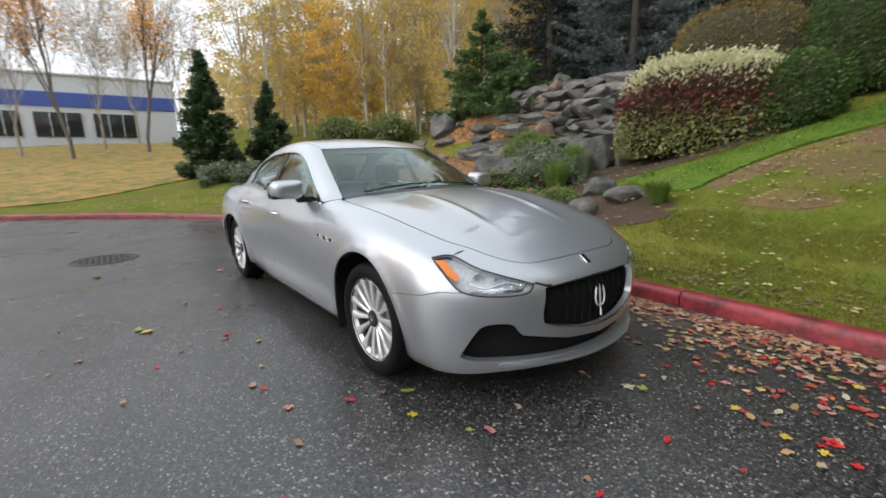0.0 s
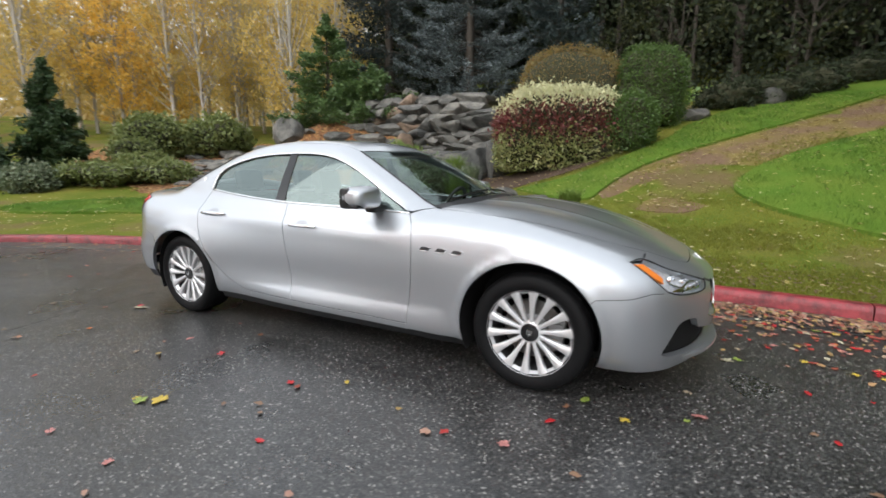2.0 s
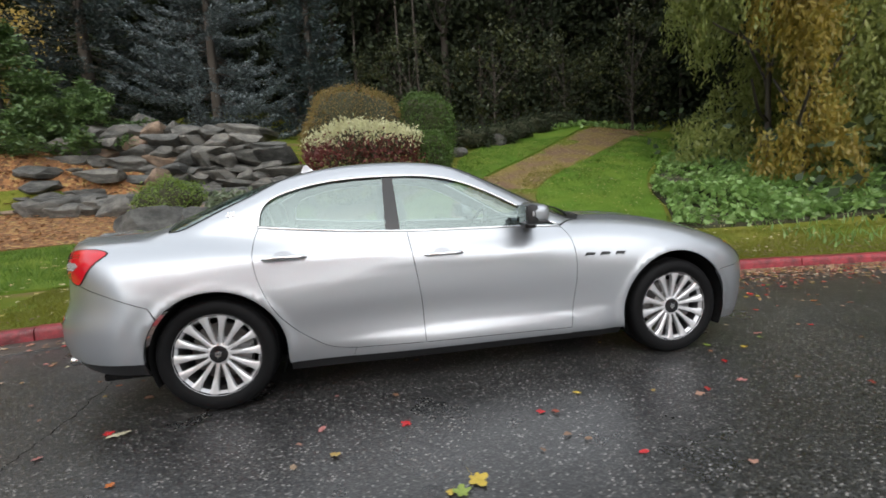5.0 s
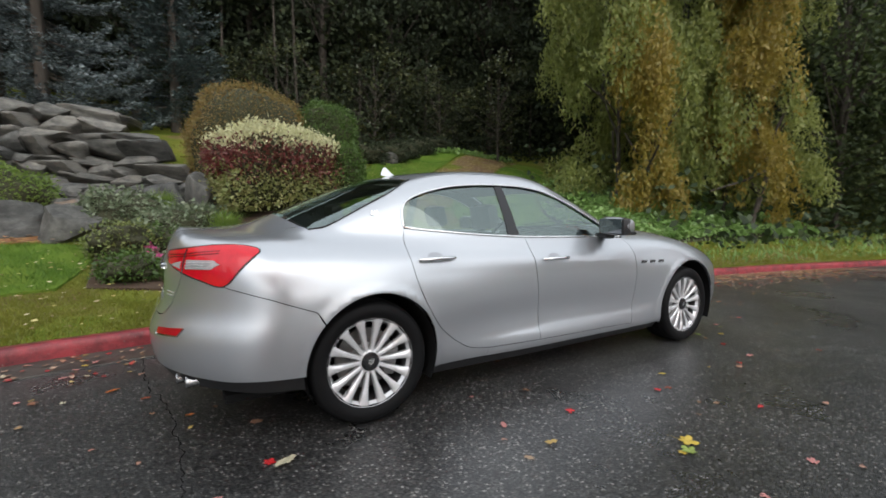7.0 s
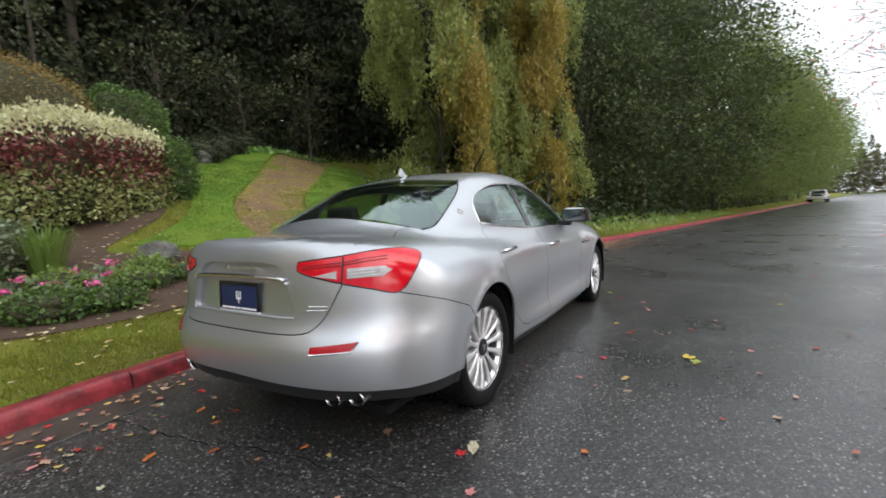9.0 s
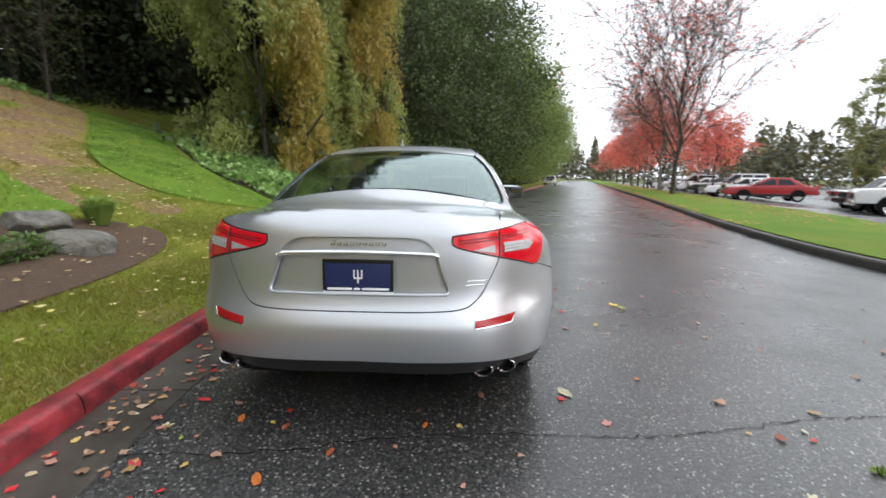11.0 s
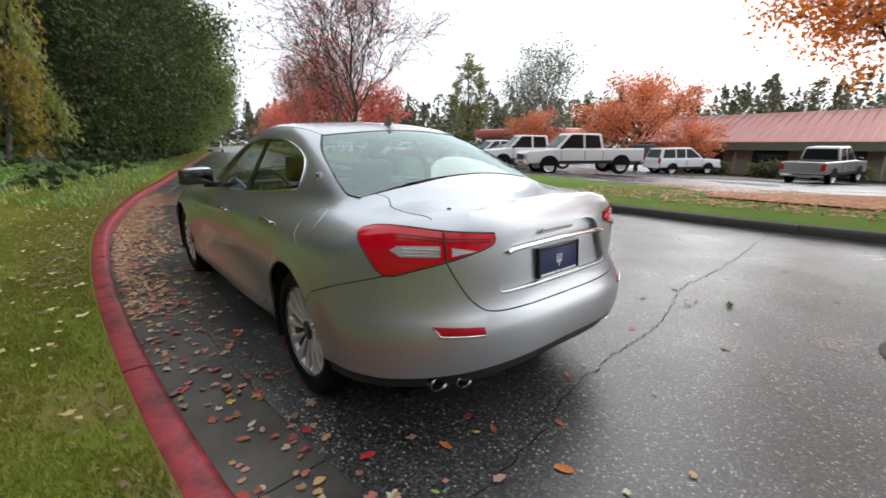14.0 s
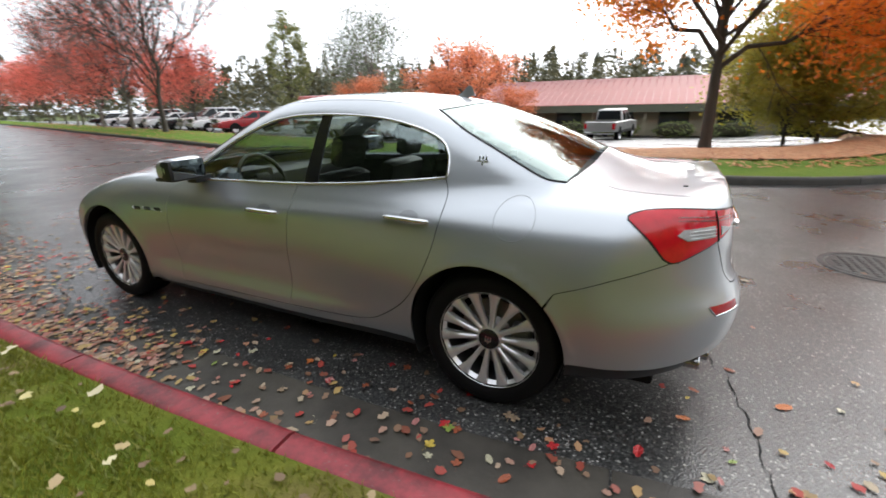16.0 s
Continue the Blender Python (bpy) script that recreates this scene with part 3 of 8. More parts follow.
def even(q, step):
    """A closed loop with points about step apart."""
    q = np.asarray(q)
    keep = np.linalg.norm(q - np.roll(q, 1, 0), axis=1) > 1e-5
    q = q[keep]
    e = np.vstack([q, q[:1]])
    out = []
    for a, b in zip(e[:-1], e[1:]):
        n = max(1, int(round(np.linalg.norm(b - a) / step)))
        out.append(a + (b - a) * (np.arange(n) / n)[:, None])
    q = np.vstack(out)
    thin = [q[0]]
    for v in q[1:]:
        if np.linalg.norm(v - thin[-1]) > step * 0.35:
            thin.append(v)
    return np.array(thin)


def inside(q, loop):
    x, y = q[:, 0][:, None], q[:, 1][:, None]
    a, b = loop, np.roll(loop, -1, 0)
    with np.errstate(divide="ignore", invalid="ignore"):
        c = ((a[:, 1] > y) != (b[:, 1] > y)) & (x < (b[:, 0] - a[:, 0]) * (y - a[:, 1]) / (b[:, 1] - a[:, 1]) + a[:, 0])
    return c.sum(1) % 2 == 1


def shrink(loop, by):
    area = 0.5 * np.sum(loop[:, 0] * np.roll(loop[:, 1], -1) - np.roll(loop[:, 0], -1) * loop[:, 1])
    t = np.roll(loop, -1, 0) - np.roll(loop, 1, 0)
    t /= np.linalg.norm(t, axis=1, keepdims=True) + 1e-9
    return loop + np.stack([-t[:, 1], t[:, 0]], 1) * by * np.sign(area)


def tri_area(loops, step):
    """Triangles that fill the first loop, less the others: points and faces."""
    lo, hi = loops[0].min(0), loops[0].max(0)
    gx, gy = np.meshgrid(np.arange(lo[0], hi[0], step), np.arange(lo[1], hi[1], step))
    g = np.stack([gx.ravel(), gy.ravel()], 1)
    g[:, 0] += (np.round((g[:, 1] - lo[1]) / step) % 2) * step * 0.5
    ok = inside(g, loops[0])
    for h in loops[1:]:
        ok &= ~inside(g, h)
    g = g[ok]
    edge = np.vstack(loops)
    if len(g):
        far = np.ones(len(g), bool)
        for c in range(0, len(g), 400):
            far[c:c + 400] = (np.linalg.norm(g[c:c + 400, None] - edge[None], axis=2).min(1) > step * 0.5)
        g = g[far]
    v = np.vstack([edge, g])
    links, n = [], 0
    for lp in loops:
        links += [(n + i, n + (i + 1) % len(lp)) for i in range(len(lp))]
        n += len(lp)
    ov, _, of, _, _, _ = delaunay_2d_cdt([Vector(p) for p in v], links, [], 1, 1e-7)
    ov = np.array([tuple(p) for p in ov])
    of = np.array([f for f in of if len(f) == 3])
    mid = ov[of].mean(1)
    ok = inside(mid, loops[0])
    for h in loops[1:]:
        ok &= ~inside(mid, h)
    of = of[ok]
    a, b, c = ov[of[:, 0]], ov[of[:, 1]], ov[of[:, 2]]
    cw = (b[:, 0] - a[:, 0]) * (c[:, 1] - a[:, 1]) - (b[:, 1] - a[:, 1]) * (c[:, 0] - a[:, 0]) < 0
    of[cw] = of[cw][:, ::-1]
    return ov, of


def link_mesh(name, v, f, mat, parent=None, label="", normals=None, shade=True):
    me = bpy.data.meshes.new(name)
    me.from_pydata([tuple(p) for p in v], [], [tuple(int(i) for i in t) for t in f])
    me.materials.append(mat)
    if shade:
        me.polygons.foreach_set("use_smooth", [True] * len(me.polygons))
    if normals is not None:
        me.normals_split_custom_set_from_vertices([tuple(p) for p in normals])
    ob = new(name, me)
    if parent:
        ob.parent = parent
    if label:
        ob["label"] = label
    return ob


def panel(name, loops, chart, mat, parent, label="", step=0.035, gap=0.0022, depth=0.014, lift=0.0, mirror=False, both=False, calm=0.012):
    """A sheet of the form inside the outline (rows of points in space), with turned-in edges."""
    two = [even(flat(np.vstack(lp), chart), 0.02) for lp in loops]
    two = [shrink(lp, gap if i == 0 else -gap) for i, lp in enumerate(two)]
    q, f = tri_area(two, step)
    p = round_back(q, chart)
    n = slope_of(p, calm)
    face = np.cross(p[f[:, 1]] - p[f[:, 0]], p[f[:, 2]] - p[f[:, 0]])
    if np.mean(np.sum(face * n[f[:, 0]], 1)) < 0:
        f = f[:, ::-1]
    p = p + n * lift
    seen = {}
    for t in f:
        for a, b in ((t[0], t[1]), (t[1], t[2]), (t[2], t[0])):
            seen[(a, b)] = 1
    rim = [(a, b) for a, b in seen if (b, a) not in seen]
    v, nn, faces = list(p), list(n), [tuple(t) for t in f]
    if depth > 0:
        at = {}
        for a, b in rim:
            for i in (a, b):
                if i not in at:
                    at[i] = (len(v), len(v) + 1)
                    v += [p[i], p[i] - n[i] * depth]
                    nn += [n[i], n[i]]
        out = {}
        for a, b in rim:
            w = np.cross(p[b] - p[a], n[a])
            w = w / (np.linalg.norm(w) + 1e-9)
            for i in (a, b):
                out[i] = out.get(i, 0) + w
            faces.append((at[b][0], at[a][0], at[a][1], at[b][1]))
        for i, (c, d) in at.items():
            w = out[i] / (np.linalg.norm(out[i]) + 1e-9)
            nn[c], nn[d] = w, w
    v, nn = np.array(v), np.array(nn)
    made = []
    for s in ((1, -1) if both else ((-1,) if mirror else (1,))):
        m = np.array((1, s, 1))
        made.append(link_mesh(name, v * m, [t[::-1] for t in faces] if s < 0 else faces, mat, parent, label, nn * m))
    return made


def sweep(name, pts, radius, mat, parent, label="", sides=6, closed=False, flatten=1.0, out=None):
    """A rod or trim strip along points in space."""
    p = np.asarray(pts, float)
    t = np.roll(p, -1, 0) - np.roll(p, 1, 0)
    if not closed:
        t[0], t[-1] = p[1] - p[0], p[-1] - p[-2]
    t /= np.linalg.norm(t, axis=1, keepdims=True) + 1e-9
    up = np.array(out if out is not None else [(0, 0, 1.0)] * len(p), float)
    a = np.cross(t, up)
    a /= np.linalg.norm(a, axis=1, keepdims=True) + 1e-9
    b = np.cross(a, t)
    r = np.broadcast_to(np.asarray(radius, float), (len(p),))[:, None]
    v = np.vstack([p + r * (a * math.cos(k) + b * math.sin(k) * flatten) for k in np.arange(sides) * 2 * math.pi / sides])
    n, f = len(p), []
    for k in range(sides):
        for i in range(n if closed else n - 1):
            j = (i + 1) % n
            f.append((k * n + i, k * n + j, (k + 1) % sides * n + j, (k + 1) % sides * n + i))
    if not closed:
        f += [tuple(k * n for k in range(sides))[::-1], tuple(k * n + n - 1 for k in range(sides))]
    return link_mesh(name, v, f, mat, parent, label)


def part(name, bm, mat, parent=None, label="", smooth_it=True):
    me = bpy.data.meshes.new(name)
    bmesh.ops.recalc_face_normals(bm, faces=bm.faces)
    bm.to_mesh(me)
    bm.free()
    me.materials.append(mat)
    if smooth_it:
        me.polygons.foreach_set("use_smooth", [True] * len(me.polygons))
        me.set_sharp_from_angle(angle=radians(38))
    ob = new(name, me)
    if parent:
        ob.parent = parent
    if label:
        ob["label"] = label
    return ob


def box(bm, lo, hi, bevel=0.0, m=None):
    """A block between two corners, with rounded edges."""
    r = bmesh.ops.create_cube(bm, size=1.0)["verts"]
    lo, hi = Vector(lo), Vector(hi)
    for v in r:
        v.co = Vector(((v.co[i] + 0.5) * (hi[i] - lo[i]) + lo[i]) for i in range(3))
    if bevel:
        es = list({e for v in r for e in v.link_edges})
        r = list({v for f in bmesh.ops.bevel(bm, geom=es, offset=bevel, segments=2, affect="EDGES", profile=0.6)["faces"] for v in f.verts} | {v for v in r if v.is_valid})
    if m is not None:
        bmesh.ops.transform(bm, matrix=m, verts=r)
    return r


def lathe(profile, sides=48, axis="y"):
    """A turned bmesh from rows of (radius, along)."""
    bm = bmesh.new()
    rings = []
    for r, h in profile:
        ring = []
        for i in range(sides):
            a = 2 * math.pi * i / sides
            c, s = r * math.cos(a), r * math.sin(a)
            ring.append(bm.verts.new((c, h, s) if axis == "y" else (c, s, h)))
        rings.append(ring)
    for a, b in zip(rings, rings[1:]):
        for i in range(sides):
            bm.faces.new((a[i], a[(i + 1) % sides], b[(i + 1) % sides], b[i]))
    return bm

# ---- the silver saloon ----
car = tagged(new("car"), "clean metallic silver four-door luxury saloon parked beside a red kerb", "car")


def arc(cx, cz, r, a0, a1, n=40):
    a = np.radians(np.linspace(a0, a1, n))
    return np.stack([cx + r * np.cos(a), cz + r * np.sin(a)], 1)


def flip(p):
    return np.asarray(p) * (1, -1, 1)


FA, RA = (1.485, 0.350, 0.392), (-1.478, 0.345, 0.378)
door_front = smooth([(0.715, 0.262), (0.732, 0.41), (0.757, 0.60), (0.758, 0.756), (0.738, 0.876), (0.690, 0.955)])
door_mid = smooth([(-0.272, 0.278), (-0.283, 0.55), (-0.318, 0.80), (-0.345, 0.985)])
door_back = smooth([(-0.70, 0.292), (-0.80, 0.307), (-0.887, 0.335), (-1.035, 0.440), (-1.144, 0.572), (-1.222, 0.735), (-1.256, 0.88), (-1.258, 0.985), (-1.235, 1.052)])
belt = smooth([(0.690, 0.955), (0.40, 0.968), (0.0, 0.978), (-0.345, 0.987), (-0.70, 1.008), (-1.0, 1.035), (-1.235, 1.060)])
pane_top = smooth([(0.655, 0.975), (0.54, 1.035), (0.371, 1.130), (0.184, 1.228), (-0.025, 1.306), (-0.23, 1.338), (-0.45, 1.343), (-0.65, 1.337), (-0.85, 1.318), (-1.04, 1.276), (-1.17, 1.225), (-1.222, 1.165), (-1.235, 1.10), (-1.235, 1.062)])
i_mid = int(np.argmin(np.abs(belt[:, 0] + 0.345)))
screen_edge = smooth([(0.83, -0.705), (0.76, -0.672), (0.50, -0.617), (0.22, -0.556), (0.115, -0.53)])
roof_edge = smooth([(0.115, -0.53), (-0.2, -0.552), (-0.6, -0.556), (-0.95, -0.545), (-1.085, -0.53)])
back_edge = smooth([(-1.085, -0.53), (-1.24, -0.610), (-1.45, -0.662), (-1.66, -0.695), (-1.765, -0.672)])
boot_edge = smooth([(-1.79, -0.60), (-1.86, -0.575), (-1.98, -0.632), (-2.12, -0.645), (-2.25, -0.632)])
hood_edge = smooth([(0.86, -0.715), (1.20, -0.745), (1.60, -0.725), (1.90, -0.66), (2.03, -0.59)])
hood_front = smooth([(2.03, -0.59), (2.115, -0.535), (2.19, -0.46), (2.245, -0.35), (2.262, -0.18), (2.266, 0.0)])
lamp_top = np.array([(1.972, -0.782, 0.768), (2.03, -0.70, 0.775), (2.16, -0.63, 0.717), (2.325, -0.43, 0.640)])
lamp_low = np.array([(2.325, -0.43, 0.640), (2.33, -0.49, 0.602), (2.25, -0.64, 0.600), (2.165, -0.743, 0.622), (2.10, -0.775, 0.675), (1.972, -0.782, 0.768)])


def skin(p, chart="front"):
    """Points near the form, brought onto it."""
    return round_back(flat(np.asarray(p, float), chart), chart)


lamp_up, lamp_down = skin(smooth(lamp_top, 8)), skin(smooth(lamp_low, 6))
joint = on_side(line([(1.975, 0.763), (2.06, 0.655), (2.0, 0.600), (1.835, 0.585)]))
tl = skin(smooth([(-2.40, -0.415, 0.948), (-2.33, -0.61, 0.972), (-2.16, -0.75, 0.990), (-2.075, -0.80, 0.985), (-2.03, -0.835, 0.955), (-2.11, -0.845, 0.875), (-2.19, -0.818, 0.798), (-2.28, -0.73, 0.822), (-2.365, -0.60, 0.858), (-2.415, -0.47, 0.893), (-2.42, -0.42, 0.915), (-2.40, -0.415, 0.948)], 6), "rear")

# front wing
fender = [on_side(door_front), on_top(line([(0.70, -0.80), (0.83, -0.715)])), on_top(hood_edge), on_top(hood_front[:2]),
          skin(line([(2.035, -0.655, 0.79), (2.03, -0.70, 0.775)])), lamp_up[:9][::-1], lamp_down[-13:][::-1], on_side(line([(2.085, 0.625), (2.0, 0.600), (1.835, 0.585)])),
          on_side(arc(*FA, 33, 200)), on_side(line([(1.10, 0.235), (0.72, 0.235)]))]
panel("front_wing", [fender], "side", SILVER, car, both=True, step=0.03, gap=0.0016)
# doors
ib = belt[:i_mid + 1]
front_door = [on_side(door_front[::-1]), on_side(line([(0.715, 0.272), (-0.272, 0.285)])), on_side(door_mid), on_side(ib[::-1])]
rear_door = [on_side(door_mid[::-1]), on_side(line([(-0.272, 0.285), (-0.70, 0.294)])), on_side(door_back), on_side(belt[i_mid:][::-1])]
doors = {}
for nm, lp in (("front_door", front_door), ("rear_door", rear_door)):
    doors[nm] = panel(nm, [lp], "side", SILVER, car, both=True, step=0.03)
    panel("door_lining", [lp], "side", LEATHER, car, "black leather door lining", both=True, step=0.08, depth=0, lift=-0.06, gap=0.02)
# quarter panel, pillars and roof rail in one sheet
quarter = [on_top(screen_edge), on_top(roof_edge), on_top(back_edge), on_top(boot_edge), tl[6:37],
           on_side(line([(-2.19, 0.795), (-2.0, 0.735), (-1.80, 0.66)])) , on_side(arc(*RA, 138, -8)),
           on_side(line([(-1.10, 0.240), (-0.722, 0.240), (-0.705, 0.285)])), on_side(door_back), on_side(pane_top[::-1]), on_side(line([(0.66, 0.972), (0.70, 0.965)]))]
panel("body_side", [quarter], "side", SILVER, car, both=True, step=0.028, gap=0.0018)
sill = [on_side(line([(0.718, 0.2705), (-0.272, 0.2835), (-0.702, 0.2925)])), on_side(line([(-0.722, 0.240), (0.722, 0.232)]))]
panel("sill", [sill], "side", SILVER, car, both=True, step=0.05, gap=0.0008)
panel("sill_skirt", [[on_side(line([(1.10, 0.232), (-1.10, 0.236)])), on_side(line([(-1.10, 0.175), (1.10, 0.165)]))]], "side", BLACK, car, "black lower sill", both=True, step=0.05, lift=-0.012)
# roof, bonnet, boot
roof_loop = [on_top(roof_edge), on_top(smooth([(-1.085, -0.53), (-1.135, -0.30), (-1.15, 0), (-1.135, 0.30), (-1.085, 0.53)])), on_top(flip2 := roof_edge[::-1] * (1, -1)),
             on_top(smooth([(0.115, 0.53), (0.215, 0.28), (0.245, 0), (0.215, -0.28), (0.115, -0.53)]))]
panel("roof", [roof_loop], "side", SILVER, car, step=0.045)
cowl = smooth([(0.86, 0.715), (0.985, 0.45), (1.02, 0), (0.985, -0.45), (0.86, -0.715)])
hood_loop = [on_top(hood_edge), on_top(hood_front), on_top(hood_front[::-1] * (1, -1)), on_top(hood_edge[::-1] * (1, -1)), on_top(cowl)]
panel("bonnet", [hood_loop], "side", SILVER, car, step=0.03)
boot_low = smooth([(-0.632, 0.905), (-0.625, 0.84), (-0.570, 0.725), (-0.525, 0.665), (-0.465, 0.633), (-0.32, 0.624), (0.0, 0.622)])
boot_r = [on_top(smooth([(-1.84, 0), (-1.83, -0.35), (-1.79, -0.60)])), on_top(boot_edge), skin([(-2.32, -0.632, 0.95)], "rear"), on_tail(boot_low)]
boot_loop = [np.vstack(boot_r)] + [flip(np.vstack(boot_r))[::-1]]
hollow = on_tail(smooth([(-0.345, 0.868), (-0.325, 0.905), (-0.27, 0.935), (-0.15, 0.941), (0.15, 0.941), (0.27, 0.935), (0.325, 0.905), (0.345, 0.868)], 5))
hollow = np.vstack([hollow, on_tail(line([(0.350, 0.862), (0.405, 0.705), (0.395, 0.692)])), on_tail(line([(-0.395, 0.692), (-0.405, 0.705), (-0.350, 0.862)]))])
boot = panel("boot_lid", [boot_loop, [hollow]], "rear", SILVER, car, step=0.026, depth=0.03, gap=0.0026)[0]
panel("number_plate_recess", [[hollow]], "rear", SILVER, car, step=0.03, depth=0, lift=-0.028, gap=-0.004)
ledge = on_tail(line([(-0.352, 0.855), (-0.404, 0.704), (-0.392, 0.692), (0.392, 0.692), (0.404, 0.704), (0.352, 0.855)])) + (0.010, 0, 0)
sweep("recess_edge", ledge, 0.0075, SILVER, car, sides=6)
# bumpers
br = [on_tail(boot_low[::-1]), skin([(-2.35, -0.632, 0.865)], "rear"), tl[36:46][::-1], on_side(line([(-2.19, 0.795), (-2.0, 0.735), (-1.80, 0.66)])), on_side(arc(*RA, 139, 180, 16)),
      on_side(line([(-1.858, 0.342), (-2.0, 0.346), (-2.18, 0.350)])), skin(smooth([(-2.30, -0.80, 0.356), (-2.42, -0.62, 0.380), (-2.49, -0.40, 0.396), (-2.51, 0, 0.402)]), "rear")]
br = np.vstack(br)
panel("rear_bumper", [[br, flip(br)[::-1]]], "rear", SILVER, car, step=0.032, depth=0.03, gap=0.0016)
df = np.vstack([skin(smooth([(-2.51, 0, 0.400), (-2.49, -0.40, 0.394), (-2.42, -0.62, 0.378), (-2.30, -0.80, 0.354)]), "rear"), on_side([(-2.18, 0.348), (-2.0, 0.344), (-1.860, 0.340), (-1.848, 0.262), (-2.0, 0.270), (-2.14, 0.280)]), skin(smooth([(-2.27, -0.79, 0.285), (-2.40, -0.5, 0.318), (-2.45, 0, 0.330)]), "rear")])
panel("diffuser", [[df, flip(df)[::-1]]], "rear", BLACK, car, "black plastic diffuser", step=0.05, lift=-0.014)
mouth_half = np.vstack([line([(0.0, 0.634), (-0.20, 0.630), (-0.37, 0.621)]), line([(-0.385, 0.612), (-0.394, 0.57), (-0.405, 0.50), (-0.398, 0.446)]), smooth([(-0.385, 0.434), (-0.30, 0.410), (-0.15, 0.380), (0.0, 0.370)])])
mouth = on_nose(np.vstack([mouth_half, (mouth_half * (-1, 1))[::-1]]))
duct_half = np.vstack([line([(0.0, 0.318), (-0.25, 0.338), (-0.50, 0.392)]), smooth([(-0.52, 0.41), (-0.56, 0.455), (-0.66, 0.458), (-0.705, 0.42), (-0.755, 0.31), (-0.745, 0.29)]), smooth([(-0.70, 0.275), (-0.5, 0.262), (-0.25, 0.252), (0, 0.247)])])
duct = on_nose(np.vstack([duct_half, (duct_half * (-1, 1))[::-1]]))
bf = np.vstack([on_top(hood_front[::-1]), skin([(2.04, -0.655, 0.785)]), lamp_up[8:], lamp_down[:-12], on_side(line([(2.085, 0.625), (2.0, 0.600), (1.835, 0.585)])), on_side(arc(*FA, 33, -22, 24)),
                skin(smooth([(1.90, -0.86, 0.185), (2.10, -0.78, 0.19), (2.25, -0.60, 0.195), (2.35, -0.3, 0.20), (2.38, 0, 0.20)]))])
panel("front_bumper", [[bf, flip(bf)[::-1]], [mouth], [duct]], "front", SILVER, car, step=0.028, depth=0.035, gap=0.0016)
panel("grille_backing", [[mouth]], "front", DARK, car, step=0.05, depth=0, lift=-0.06, gap=-0.01)
panel("lower_duct_mesh", [[duct]], "front", DARK, car, "black lower air intake", step=0.05, depth=0, lift=-0.045, gap=-0.01)
for y in np.linspace(-0.345, 0.345, 13):
    z0, z1 = 0.375 + 0.09 * (abs(y) / 0.4) ** 1.6, 0.625 - 0.03 * (abs(y) / 0.4) ** 2
    pts = on_nose([(y, z) for z in np.linspace(z0, z1, 9)]) - (0.040, 0, 0)
    sweep("grille_bar", pts, 0.005, DARK, car, sides=5)
rim_low = np.vstack([mouth_half[mouth_half[:, 1] < 0.46], (mouth_half[mouth_half[:, 1] < 0.46] * (-1, 1))[::-1][1:]])
sweep("grille_surround", on_nose(rim_low), 0.006, CHROME, car, "polished lower grille rim", out=[(1, 0, 0)] * len(rim_low))
for s in (1, -1):
    q = on_nose(line([(-0.425, 0.645), (-0.375, 0.628), (-0.345, 0.626)]))
    sweep("grille_corner_joint", q * (1, s, 1), 0.006, BLACK, car, sides=5)
split_half = on_nose(np.stack([np.linspace(0, -0.60, 16), 0.236 + 0.010 * np.linspace(0, 1, 16) ** 2], 1))
bm = bmesh.new()
rows = []
for (x, y, z) in np.vstack([split_half, flip(split_half)[::-1]]):
    o = Vector((x, y * 0.8, 0)).normalized()
    e = 0.045 * (1 - (abs(y) / 0.62) ** 2.5)
    rows.append([bm.verts.new((x + o.x * u * e - 0.02 * (u == 0), y + o.y * u * e, z + dz)) for u, dz in ((0, 0.012), (0.9, 0.004), (1.0, -0.004), (0.85, -0.016), (0, -0.03))])
for a, b in zip(rows, rows[1:]):
    for i in range(4):
        bm.faces.new((a[i], a[i + 1], b[i + 1], b[i]))
part("front_splitter", bm, SILVER, car)
# rubber seals that darken the joints between the panels
def seam(pts, s, r=0.0045, down=0.0075):
    p = np.asarray(pts)
    n = slope_of(p)
    sweep("joint_seal", (p - n * down) * (1, s, 1), r, DARK, car, sides=5, out=n * (1, s, 1))


for s in (1, -1):
    for run in (door_front, door_mid, door_back, line([(0.715, 0.271), (-0.272, 0.284), (-0.70, 0.293)])):
        seam(on_side(run), s)
    for run in (hood_edge, hood_front, boot_edge):
        seam(on_top(run), s)
    seam(on_tail(boot_low), s)
    seam(on_side(line([(-2.19, 0.795), (-2.0, 0.735), (-1.80, 0.66)])), s)
    seam(on_side(line([(2.085, 0.625), (2.0, 0.600), (1.835, 0.585)])), s)
# glass
front_pane = [on_side(pane_top[pane_top[:, 0] > -0.405]), on_side(line([(-0.405, 1.341), (-0.385, 0.992)])), on_side(ib[ib[:, 0] > -0.385][::-1] + (0, 0.004))]
rear_pane = [on_side(pane_top[pane_top[:, 0] < -0.472]), on_side((belt[belt[:, 0] < -0.478] + (0, 0.004))[::-1]), on_side(line([(-0.478, 1.002), (-0.472, 1.341)]))]
post = [on_side(line([(-0.405, 1.341), (-0.385, 0.990)])), on_side(line([(-0.478, 0.998), (-0.472, 1.341)]))]
for nm, lp in (("front_side_window", front_pane), ("rear_side_window", rear_pane)):
    for g in panel(nm, [lp], "side", GLASS, car, "tinted side window", both=True, step=0.05, depth=0, lift=-0.008, gap=-0.004, calm=0.07):
        g.visible_shadow = False
panel("door_post_trim", [post], "side", GLOSSBLACK, car, "black door post", both=True, step=0.05, depth=0.006, lift=-0.003, gap=0)
